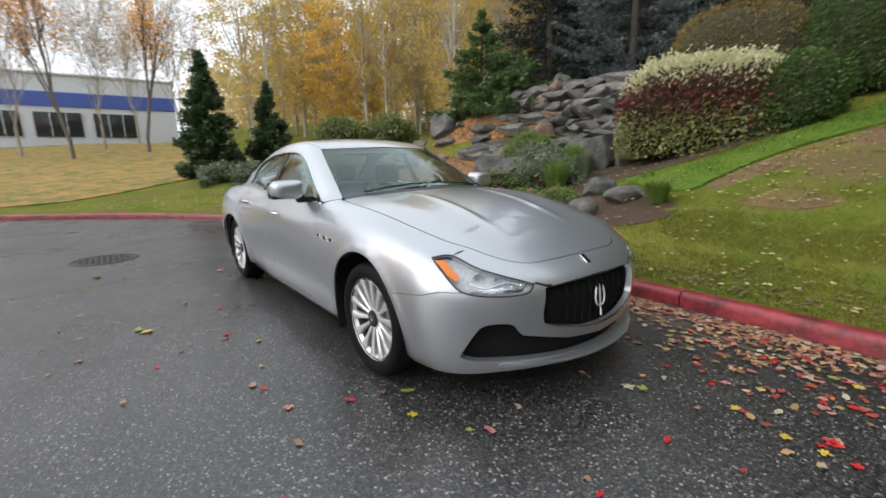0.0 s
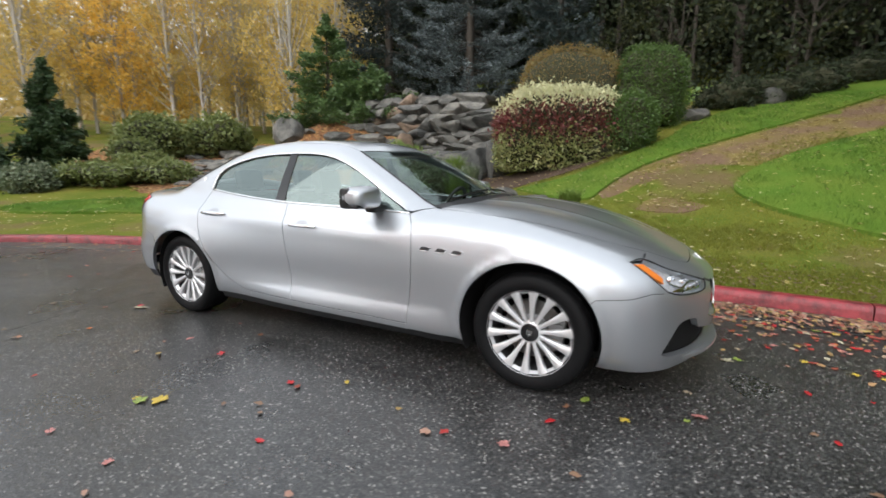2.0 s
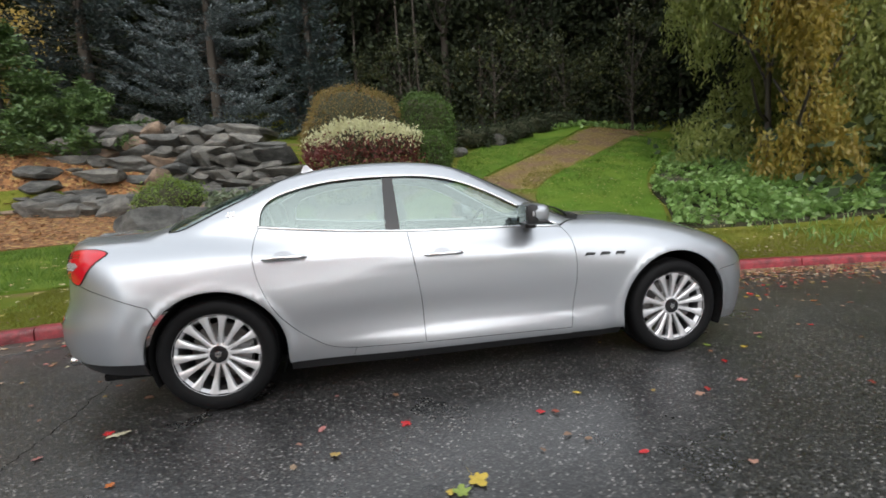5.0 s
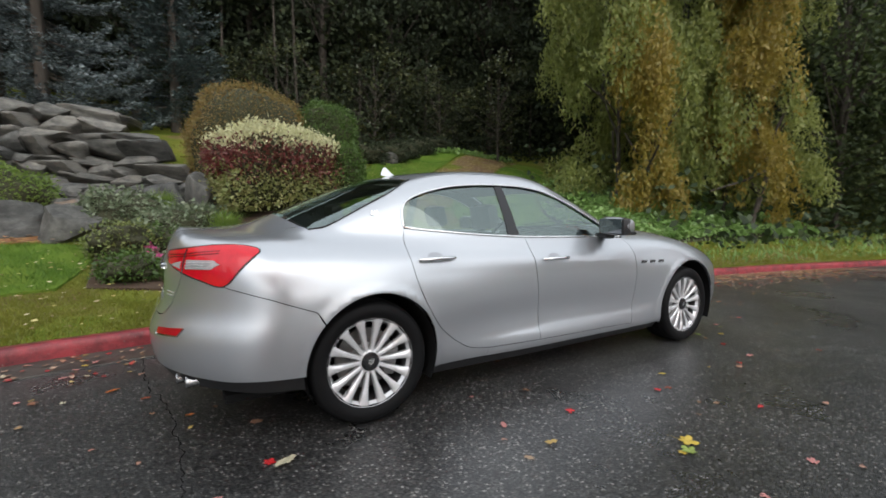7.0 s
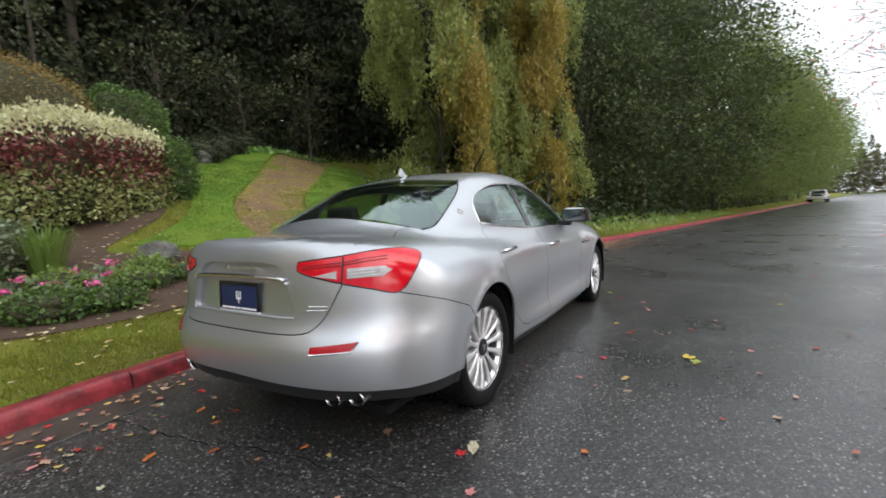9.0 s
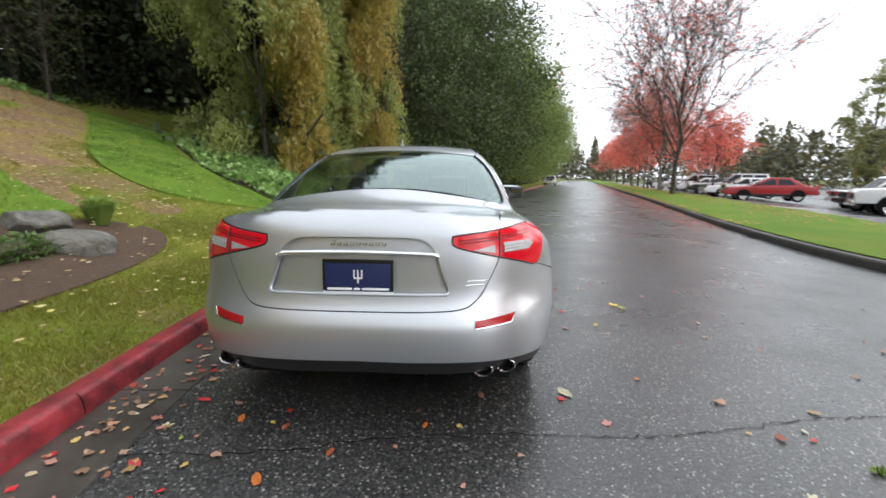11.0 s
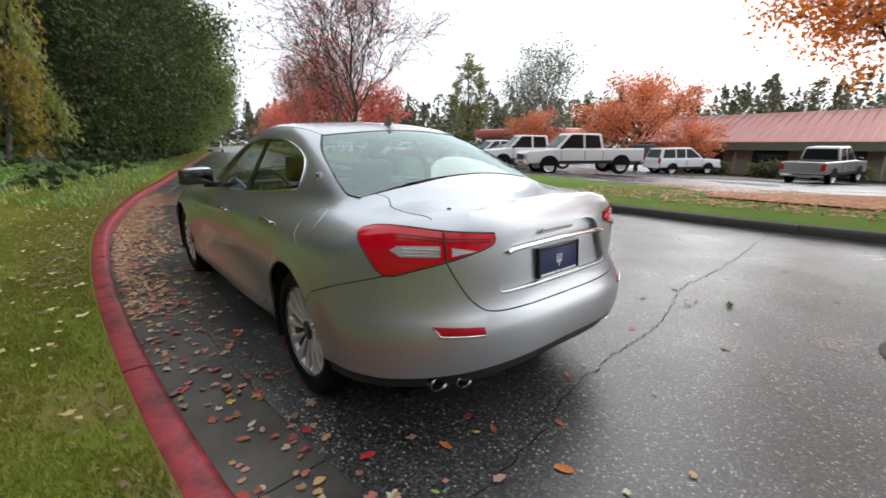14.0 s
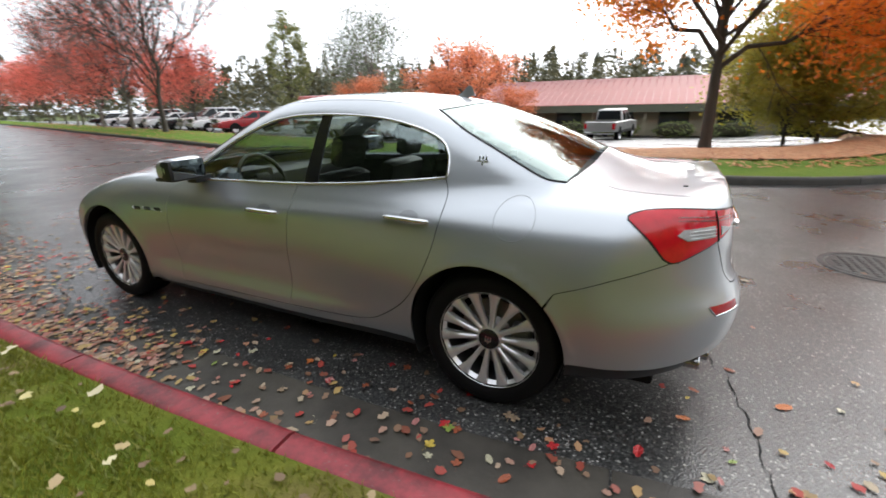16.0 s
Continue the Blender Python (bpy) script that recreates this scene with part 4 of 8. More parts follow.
screen = [on_top(screen_edge), on_top(smooth([(0.115, -0.53), (0.215, -0.28), (0.245, 0), (0.215, 0.28), (0.115, 0.53)])), on_top(screen_edge[::-1] * (1, -1)), on_top(smooth([(0.83, 0.705), (0.955, 0.45), (0.995, 0), (0.955, -0.45), (0.83, -0.705)]))]
panel("windscreen", [screen], "side", GLASS_SCREEN, car, "sloping tinted windscreen", step=0.05, depth=0.004, lift=-0.004, gap=0.004, calm=0.05)[0].visible_shadow = False
rear_glass = [on_top(smooth([(-1.085, -0.53), (-1.135, -0.30), (-1.15, 0), (-1.135, 0.30), (-1.085, 0.53)])), on_top(back_edge * (1, -1)), on_top(smooth([(-1.765, 0.672), (-1.80, 0.45), (-1.825, 0), (-1.80, -0.45), (-1.765, -0.672)])), on_top(back_edge[::-1])]
panel("rear_window", [rear_glass], "side", GLASS_REAR, car, "sloping tinted rear window", step=0.05, depth=0.004, lift=-0.004, gap=0.004, calm=0.05)[0].visible_shadow = False
panel("roof_lining", [roof_loop], "side", plain("grey_cloth", (0.22, 0.21, 0.20), 0.9), car, step=0.09, depth=0, lift=-0.04, gap=-0.02)
for s in (1, -1):
    rim_line = np.vstack([on_side(belt[::3]), on_side(pane_top[::-1][::3])])
    n = slope_of(rim_line)
    sweep("window_trim", (rim_line + n * 0.003) * (1, s, 1), 0.0075, CHROME, car, "bright chrome window trim", closed=True, out=n * (1, s, 1), flatten=0.6)
    for b in (screen_edge, back_edge):
        q = on_top(b[::2])
        sweep("glass_seal", (q + slope_of(q) * 0.001) * (1, s, 1), 0.005, BLACK, car, sides=5)
# dark lining that closes the body below and inside
bm = bmesh.new()
box(bm, (-2.2, -0.72, 0.19), (2.15, 0.72, 0.24), 0.02)
part("underbody", bm, DARK, car)
bm = bmesh.new()
box(bm, (0.98, -0.70, 0.24), (1.04, 0.70, 0.90), 0.02)
part("front_bulkhead", bm, LEATHER, car)
bm = bmesh.new()
box(bm, (-1.80, -0.66, 0.24), (-1.74, 0.66, 0.96), 0.02)
part("rear_bulkhead", bm, LEATHER, car)
bm = bmesh.new()
box(bm, (-1.78, -0.66, 0.955), (-1.26, 0.66, 1.0), 0.03)
part("parcel_shelf", bm, LEATHER, car)
for cx, cz, r in (FA, RA):
    for s in (-1, 1):
        bm = bmesh.new()
        rr = r - 0.006
        ring = [[bm.verts.new((cx + q * math.cos(a), s * y, cz + q * math.sin(a))) for a in np.radians(np.linspace(-25, 205, 30))] for q, y in ((rr, 0.92), (rr, 0.60), (0.02, 0.58))]
        for a, b in zip(ring, ring[1:]):
            for i in range(29):
                bm.faces.new((a[i], a[i + 1], b[i + 1], b[i]))
        part("wheel_arch_liner", bm, DARK, car)

# ---- wheels ----
def wheel_parts(parent):
    part("tyre", lathe([(0.232, 0.105), (0.262, 0.118), (0.300, 0.122), (0.322, 0.112), (0.333, 0.092), (0.337, 0.07), (0.334, 0.068), (0.334, 0.058), (0.338, 0.056), (0.339, 0.005), (0.335, 0.003), (0.335, -0.006), (0.339, -0.008), (0.338, -0.056), (0.334, -0.058), (0.334, -0.068), (0.337, -0.07), (0.333, -0.092), (0.322, -0.112), (0.312, -0.119), (0.300, -0.121), (0.290, -0.125), (0.262, -0.118), (0.246, -0.108), (0.234, -0.100)], 64), RUBBER, parent, "black road tyre")
    part("rim", lathe([(0.222, -0.078), (0.229, -0.088), (0.237, -0.099), (0.243, -0.107), (0.248, -0.103), (0.245, -0.094), (0.236, -0.090)], 64), ALLOY, parent, "bright alloy rim lip")
    part("barrel", lathe([(0.224, 0.10), (0.214, 0.05), (0.209, -0.03), (0.216, -0.060), (0.223, -0.079)], 64), BARREL, parent, "dark rim barrel")
    part("brake_disc", lathe([(0.06, -0.005), (0.170, -0.005), (0.173, 0.01), (0.06, 0.01)], 48), IRON, parent, "dull steel brake disc")
    bm = bmesh.new()
    box(bm, (0.085, -0.045, -0.085), (0.180, 0.03, 0.095), 0.018)
    for dz in (-0.045, 0.045):
        box(bm, (0.10, -0.052, dz - 0.026), (0.168, -0.036, dz + 0.026), 0.008)
    part("brake_caliper", bm, plain("caliper_grey", (0.16, 0.16, 0.16), 0.45), parent, "grey brake caliper")
    part("hub", lathe([(0.0, -0.084), (0.05, -0.084), (0.064, -0.079), (0.070, -0.068), (0.066, -0.03), (0.09, 0.0)], 40), ALLOY, parent)
    part("centre_cap", lathe([(0.0, -0.094), (0.038, -0.094), (0.049, -0.091), (0.053, -0.080)], 36), GLOSSBLACK, parent, "black centre cap")
    bm = bmesh.new()
    for dx in (-0.012, 0, 0.012):
        box(bm, (dx - 0.0025, -0.0965, -0.006), (dx + 0.0025, -0.0935, 0.018), 0.001)
    box(bm, (-0.0145, -0.0965, -0.010), (0.0145, -0.0935, -0.005), 0.001)
    box(bm, (-0.002, -0.0965, -0.022), (0.002, -0.0935, -0.008), 0.001)
    part("cap_emblem", bm, CHROME, parent)
    bm = bmesh.new()
    prof = [(0.052, 0.0125, -0.080, -0.052), (0.085, 0.0105, -0.086, -0.056), (0.13, 0.0128, -0.092, -0.060), (0.175, 0.0165, -0.098, -0.064), (0.212, 0.0215, -0.102, -0.068), (0.233, 0.031, -0.103, -0.076), (0.240, 0.046, -0.102, -0.086)]
    rings = []
    for r, w, y0, y1 in prof:
        rings.append([bm.verts.new((x, y, r)) for x, y in ((-w, y1), (-w, y0 + 0.006), (-w * 0.55, y0), (w * 0.55, y0), (w, y0 + 0.006), (w, y1))])
    for a, b in zip(rings, rings[1:]):
        for i in range(6):
            bm.faces.new((a[i], a[(i + 1) % 6], b[(i + 1) % 6], b[i]))
    spoke = part("spoke", bm, ALLOY, parent, "silver alloy spoke")
    for i in range(1, 14):
        o = new("spoke", spoke.data)
        o.parent, o["label"] = parent, "silver alloy spoke"
        o.matrix_basis = pose(0, 0, 0, 0, 360 / 14 * i, 0)
    spoke.matrix_basis = pose(0, 0, 0, 0, 0, 0)


for x, y, turn in ((1.497, -0.785, 4), (-1.497, -0.795, 11), (1.497, 0.785, 19), (-1.497, 0.795, 7)):
    w = new("wheel")
    w.parent = car
    w["label"] = "multi-spoke silver alloy wheel"
    wheel_parts(w)
    w.matrix_basis = pose(x, y, 0.338, 0, turn, 0) if y < 0 else pose(x, y, 0.338, 0, turn, 180)

# ---- lamps ----
RED_REFLECT = plain("bumper_reflector_red", (0.34, 0.006, 0.012), 0.15, 0.0, 0.3, 60)
# body silver darkened for the shade in handle hollows; also the flap joint
RECESS_SHADE = plain("recess_shade_silver", (0.36, 0.37, 0.39), 0.35, 0.8)
STEEL = plain("sooty_steel", (0.42, 0.42, 0.42), 0.22, 1.0, 0.3, 40)
LAMP_IN = plain("lamp_housing", (0.60, 0.61, 0.63), 0.25, 0.25, 0.5, 55, 0.9)
for s in (1, -1):
    lens_loop = [np.vstack([lamp_up, lamp_down])]
    def put(nm, lp, chart, mat, lab="", lift=0.0, depth=0.004, step=0.03, gap=0.003):
        return panel(nm, lp, chart, mat, car, lab, step=step, depth=depth, lift=lift, gap=gap, mirror=s < 0)[0]
    head = put("headlight", [lens_loop], "front", GLASS_CLEAR, "clear headlight with chrome inside", 0.0)
    head.visible_shadow = False
    put("headlight_housing", [lens_loop], "front", LAMP_IN, "chromed headlight housing", -0.035, 0.0, gap=-0.002)
    sweep("headlight_seal", (np.vstack([lamp_up, lamp_down])[::2]) * (1, s, 1), 0.004, BLACK, car, sides=5)
    amber = skin(line([(1.985, -0.780, 0.758), (2.02, -0.735, 0.757), (2.105, -0.715, 0.69), (2.125, -0.745, 0.662), (2.085, -0.772, 0.69), (1.985, -0.780, 0.758)]))
    put("side_indicator", [[amber]], "front", AMBER, "orange side indicator", 0.0015, 0.014)
    led = skin(line([(2.175, -0.70, 0.632), (2.215, -0.655, 0.645), (2.31, -0.475, 0.628), (2.315, -0.50, 0.612), (2.24, -0.66, 0.612), (2.18, -0.725, 0.622)]))
    put("running_light", [[led]], "front", REFLECT, "bright running light strip", -0.014, 0.02)
    for cy, cz, r in ((-0.655, 0.688, 0.030), (-0.575, 0.670, 0.026)):
        c = on_nose([(cy, cz)])
        c = (c - slope_of(c) * 0.042)[0]
        bm = lathe([(0.006, -0.02), (r * 0.6, -0.012), (r, 0.012), (r * 1.12, 0.016), (r * 1.15, 0.0)], 24)
        ob = part("projector", bm, REFLECT, car, "chrome lamp projector")
        ob.matrix_basis = pose(c[0], s * c[1], c[2], 0, 0, -90 - 20 * s)
    for i in range(5):
        u = i / 4
        q = on_nose([(-0.66 + 0.17 * u, 0.612 + 0.004 * i), (-0.635 + 0.17 * u, 0.628 + 0.004 * i), (-0.62 + 0.17 * u, 0.634 + 0.004 * i)])
        q = q - slope_of(q) * 0.014
        sweep("lamp_element", q * (1, s, 1), 0.0042, REFLECT, car, "white lamp element", sides=5)
    q = on_nose(smooth([(-0.715, 0.668), (-0.66, 0.640), (-0.60, 0.652), (-0.55, 0.660), (-0.49, 0.650)]))
    q = q - slope_of(q) * 0.016
    sweep("lamp_trim", q * (1, s, 1), 0.006, REFLECT, car, "chrome strip inside the headlight", sides=5)
    tail_loop = [tl]
    put("tail_lamp", [tail_loop], "rear", RED_LENS, "red tail lamp with clear centre", 0.004, 0.016)
    sweep("tail_lamp_edge", tl[::2] * (1, s, 1), 0.004, BLACK, car, sides=5)
    for cl in ([(-2.41, -0.505, 0.884), (-2.36, -0.610, 0.868), (-2.36, -0.610, 0.913), (-2.40, -0.515, 0.892)],
               [(-2.34, -0.648, 0.868), (-2.22, -0.755, 0.868), (-2.17, -0.772, 0.892), (-2.20, -0.755, 0.916), (-2.34, -0.648, 0.922)]):
        put("clear_segment", [[skin(line(cl + cl[:1]), "rear")]], "rear", CLEAR_LENS, "white reversing lamp", 0.007, 0.004)
    for z in (0.880, 0.893, 0.906):
        q = skin(line([(-2.34, -0.655, z), (-2.22, -0.75, z)]), "rear") * (1, s, 1) + np.array((-0.011, 0, 0))
        sweep("lamp_rib", q, 0.0022, LAMP_IN, car, sides=4)
    for z0, z1 in ((0.938, 0.950), (0.926, 0.936)):
        q = skin(line([(-2.40, -0.44, z0 - 0.012), (-2.33, -0.62, z0 + 0.004), (-2.18, -0.755, z1 + 0.008)]), "rear") * (1, s, 1) + np.array((-0.004, 0, 0.0))
        sweep("lamp_rib", q, 0.003, RED_DEEP, car, "deep red rib", sides=4)
    sweep("lamp_split", skin(line([(-2.335, -0.632, 0.972), (-2.355, -0.632, 0.85)]), "rear") * (1, s, 1) + np.array((-0.006, 0, 0)), 0.0035, BLACK, car, sides=5)
    refl = on_tail(line([(-0.52, 0.553), (-0.52, 0.582), (-0.705, 0.598), (-0.69, 0.563), (-0.52, 0.553)]))
    put("reflector", [[refl]], "rear", RED_REFLECT, "red bumper reflector", 0.003, 0.006, gap=0.0)
    sweep("reflector_trim", on_tail(line([(-0.52, 0.550), (-0.69, 0.560), (-0.707, 0.598)])) * (1, s, 1) - (0.003, 0, 0), 0.004, CHROME, car, sides=5)
    for ey, ez, ex in ((0.565, 0.318, -2.362), (0.672, 0.326, -2.322)):
        bm = lathe([(0.030, 0.12), (0.038, 0.10), (0.044, 0.0), (0.046, -0.012), (0.043, -0.017), (0.037, -0.010)], 28)
        ob = part("exhaust_tip", bm, STEEL, car, "round steel exhaust pipe")
        ob.matrix_basis = pose(ex - 0.022, s * ey, ez + 0.008, 0, 0, -90) @ Matrix.Diagonal((1.02, 1, 0.74, 1))
        bore = part("exhaust_bore", lathe([(0.0, 0.05), (0.034, 0.05), (0.0372, -0.009)], 24), DARK, car, "sooty inside of the exhaust pipe")
        bore.matrix_basis = ob.matrix_basis.copy()
    # door handles, vents, mirror
    for x0, x1, z in ((-1.205, -0.955, 0.880), (-0.250, -0.008, 0.836)):
        xs = np.linspace(x0, x1, 15)
        q = on_side(np.stack([xs, z + 0.004 * np.sin((xs - x0) / (x1 - x0) * math.pi)], 1))
        off = np.array([0.004 + 0.026 * math.sin(math.pi * i / 14) ** 0.5 for i in range(15)])[:, None]
        sweep("door_handle", (q + (0, -1, 0) * off) * (1, s, 1), 0.0155 * np.array([0.5] + [1.0] * 13 + [0.5]), CHROME, car, "chrome door handle", sides=8, flatten=0.8)
        # flat oval under the handle, its darker colour standing in for a shaded hollow
        cup = arc((x0 + x1) / 2 - 0.01, z + 0.012, 0.052, 0, 360, 24)
        put("handle_cup", [[on_side((cup - ((x0 + x1) / 2 - 0.01, z + 0.012)) * (1.0, 0.46) + ((x0 + x1) / 2 - 0.01, z + 0.012))]], "side", RECESS_SHADE, "", 0.0015, 0.0, step=0.03, gap=0)
    for i in range(3):
        x0 = 0.815 + 0.108 * i
        slot = line([(x0, 0.750 - 0.002 * i), (x0 + 0.062, 0.748 - 0.002 * i), (x0 + 0.082, 0.768 - 0.002 * i), (x0 + 0.018, 0.772 - 0.002 * i), (x0, 0.750 - 0.002 * i)], 0.02)
        put("wing_vent", [[on_side(slot)]], "side", BLACK, "black wing vent slot", 0.002, 0.004, gap=0)
        sweep("vent_trim", on_side(slot[:6]) * (1, s, 1) - (0, 0.003 * s, 0), 0.003, CHROME, car, sides=5)
    mir = new("mirror")
    mir.parent, mir["label"] = car, "silver door mirror on a black foot"
    bm = bmesh.new()
    bmesh.ops.create_icosphere(bm, subdivisions=4, radius=1)
    for v in bm.verts:
        x, y, z = v.co
        f = lambda c: math.copysign(abs(c) ** 0.55, c)
        x, y, z = f(x), f(y), f(z)
        back = 1 if x < 0 else 1 - 0.25 * (y * y + z * z) / 2
        v.co = (0.085 * x * (0.75 if x < 0 else 1.1), 0.125 * y * (1 - 0.10 * x), 0.066 * z * (1 - 0.08 * y * -1) - 0.006 * x)
    sh = part("housing", bm, SILVER, mir)
    bm = bmesh.new()
    box(bm, (-0.069, -0.108, -0.054), (-0.062, 0.105, 0.054), 0.003)
    part("mirror_glass", bm, plain("mirror_silver", (0.16, 0.17, 0.18), 0.05, 1.0, 0.01), mir, "dark mirror glass")
    bm = bmesh.new()
    box(bm, (-0.064, -0.118, -0.064), (0.075, 0.115, -0.040), 0.01)
    box(bm, (-0.03, 0.06, -0.10), (0.05, 0.20, -0.055), 0.014)
    box(bm, (-0.068, -0.128, -0.068), (0.012, 0.122, 0.058), 0.028)
    part("foot", bm, BLACK, mir, "black mirror foot")
    mir.matrix_basis = pose(0.435, -0.955, 1.055, 0, 0, -6) if s > 0 else Matrix.Diagonal((1, -1, 1, 1)) @ pose(0.435, -0.955, 1.055, 0, 0, -6)
    # pillar badge
    c = on_side([(-1.395, 1.138)])[0]
    bm = bmesh.new()
    box(bm, (-0.028, -0.004, -0.004), (0.028, 0.004, 0.004), 0.002)
    for dx in (-0.016, 0, 0.016):
        box(bm, (dx - 0.004, -0.004, 0.0), (dx + 0.004, 0.004, 0.026), 0.002)
    box(bm, (-0.004, -0.004, -0.022), (0.004, 0.004, 0.0), 0.002)
    ob = part("pillar_badge", bm, CHROME, car, "small chrome badge")
    ob.matrix_basis = pose(c[0], s * (c[1] - 0.002), c[2], -24 * s, 0, 0)

BRIGHT = plain("satin_bright_metal", (0.82, 0.82, 0.82), 0.35, 0.6, 0.03)
# grille emblem, bonnet badge, boot trim, plate
c = on_nose([(0.0, 0.49)])[0] - (0.022, 0, 0)
emblem = new("grille_emblem")
emblem.parent, emblem["label"] = car, "chrome three-pronged emblem"
sweep("shaft", np.array([(0, 0, -0.085), (0, 0, -0.03), (0, 0, 0.06), (0, 0, 0.088)]), (0.006, 0.0045, 0.006, 0.001), BRIGHT, emblem, sides=6, out=[(1, 0, 0)] * 4)
for e in (-1, 1):
    tine = smooth([(0, 0, -0.030), (0, e * 0.026, -0.022), (0, e * 0.040, 0.010), (0, e * 0.036, 0.045), (0, e * 0.030, 0.078)], 5)
    sweep("tine", tine, np.interp(np.arange(len(tine)), (0, 8, 16, 20), (0.0045, 0.0055, 0.0065, 0.001)), BRIGHT, emblem, sides=6, out=[(1, 0, 0)] * len(tine))
emblem.matrix_basis = pose(c[0], 0, c[2], 0, -6, 0)
c = on_top([(2.315, 0.0)])[0]
bm = bmesh.new()
box(bm, (-0.032, -0.018, 0), (0.032, 0.018, 0.006), 0.003)
part("bonnet_badge", bm, CHROME, car, "small oval badge").matrix_basis = pose(c[0], 0, c[2], 0, 38, 0)
bar = on_tail(smooth([(-0.36, 0.862), (-0.30, 0.874), (0, 0.880), (0.30, 0.874), (0.36, 0.862)])) - (0.006, 0, 0)
sweep("boot_trim_bar", bar, 0.014, CHROME, car, "chrome bar above the plate", sides=8, flatten=0.8)
bm = bmesh.new()
for i in range(9):
    c = on_tail([(0.115 - i * 0.0285, 0.906)])[0]
    h = 0.026 if i == 0 else 0.016
    box(bm, (-0.004, -0.011, 0), (0.004, 0.011, 0.005), 0.001, pose(c[0] + 0.018, c[1], c[2]))
    box(bm, (-0.004, -0.010, 0), (0.004, -0.003, h), 0.001, pose(c[0] + 0.018, c[1], c[2], 12, 0, 0))
    box(bm, (-0.004, 0.004, 0), (0.004, 0.009, 0.014), 0.001, pose(c[0] + 0.018, c[1], c[2], 12, 0, 0))
part("boot_script", bm, CHROME, car, "chrome script badge")
for z, y0, y1 in ((0.752, -0.575, -0.485), (0.734, -0.568, -0.478)):
    sc = on_tail([(y, z) for y in np.linspace(y0, y1, 8)]) - (0.001, 0, 0)
    sweep("model_badge", sc, 0.0030, ALLOY, car, "small chrome model badge", sides=5)
plate = new("number_plate")
plate.parent, plate["label"] = car, "navy dealer plate in a chrome frame"
bm = bmesh.new()
box(bm, (-0.004, -0.148, -0.072), (0.004, 0.148, 0.072), 0.003)
part("plate", bm, NAVY, plate)
bm = bmesh.new()
for lo, hi in (((-0.009, -0.158, 0.066), (0.006, 0.158, 0.082)), ((-0.009, -0.158, -0.060), (0.006, -0.148, 0.07)), ((-0.009, 0.148, -0.060), (0.006, 0.158, 0.07))):
    box(bm, lo, hi, 0.003)
part("plate_frame", bm, GLOSSBLACK, plate, "black plate frame")
bm = bmesh.new()
box(bm, (-0.010, -0.158, -0.088), (0.006, 0.158, -0.062), 0.003)
part("plate_holder", bm, BRIGHT, plate, "bright lower edge of the plate frame")
bm = bmesh.new()
for dy in (-0.017, 0, 0.017):
    box(bm, (-0.0065, dy - 0.003, 0.0), (-0.003, dy + 0.003, 0.034), 0.001)
box(bm, (-0.0065, -0.020, -0.006), (-0.003, 0.020, 0.002), 0.001)
box(bm, (-0.0065, -0.003, -0.026), (-0.003, 0.003, 0.0), 0.001)
part("plate_emblem", bm, WHITE, plate, "white emblem")
bm = bmesh.new()
for y0, y1 in ((-0.138, -0.018), (-0.008, 0.018), (0.028, 0.138)):
    box(bm, (-0.0065, y0, -0.056), (-0.003, y1, -0.046), 0.001)
part("plate_writing", bm, WHITE, plate, "white bars of lettering")
c = on_tail([(0.0, 0.765)])[0]
plate.matrix_basis = pose(c[0] + 0.016, 0, 0.765, 0, 3, 0)
# roof fin, wipers
bm = bmesh.new()
pr = [(-0.075, 0.0, 0.018), (-0.065, 0.048, 0.006), (-0.045, 0.055, 0.005), (0.0, 0.028, 0.014), (0.075, 0.0, 0.012)]
bot = [(bm.verts.new((x, -w, -0.01)), bm.verts.new((x, w, -0.01)), bm.verts.new((x, 0, h))) for x, h, w in pr]
for a, b in zip(bot, bot[1:]):
    bm.faces.new((a[0], b[0], b[2], a[2]))
    bm.faces.new((a[1], a[2], b[2], b[1]))
bm.faces.new(bot[0])
c = on_top([(-0.98, 0.0)])[0]
part("aerial_fin", bm, SILVER, car, "shark-fin aerial").matrix_basis = pose(c[0], 0, c[2], 0, 12, 0)
for y0, y1 in ((-0.55, -0.02), (0.02, 0.55)):
    q = on_top([(0.90 - 0.15 * abs(y) ** 2, y) for y in np.linspace(y0, y1, 14)]) + (0, 0, 0.014)
    sweep("wiper", q, 0.007, BLACK, car, "black wiper blade", sides=5)
bm = bmesh.new()
rows = []
for y in np.linspace(-0.69, 0.69, 21):
    x0 = 0.995 - 0.165 * (y / 0.705) ** 2
    p = on_top([(x0 - 0.035, y), (x0 + 0.055, y)])
    rows.append([bm.verts.new(p[0] + (0, 0, 0.002)), bm.verts.new(p[0] + (0.03, 0, -0.004)), bm.verts.new(p[1] + (0, 0, -0.012))])
for a, b in zip(rows, rows[1:]):
    bm.faces.new((a[0], a[1], b[1], b[0]))
    bm.faces.new((a[1], a[2], b[2], b[1]))
part("scuttle", bm, BLACK, car, "black scuttle panel")
# fuel flap on the left flank
c = on_side([(-1.60, 0.925)])[0]
a = np.linspace(0, 2 * math.pi, 40, endpoint=False)
q = on_side(np.stack([-1.60 + 0.088 * np.cos(a), 0.925 + 0.082 * np.sin(a)], 1)) * (1, -1, 1)
sweep("fuel_flap_joint", q, 0.0016, RECESS_SHADE, car, sides=4, closed=True)
# boot lock button
c = on_top([(-2.22, 0.50)])[0]
part("boot_sensor", lathe([(0, 0.006), (0.008, 0.005), (0.011, 0)], 14, "z"), BLACK, car).matrix_basis = pose(c[0], 0.50, c[2])
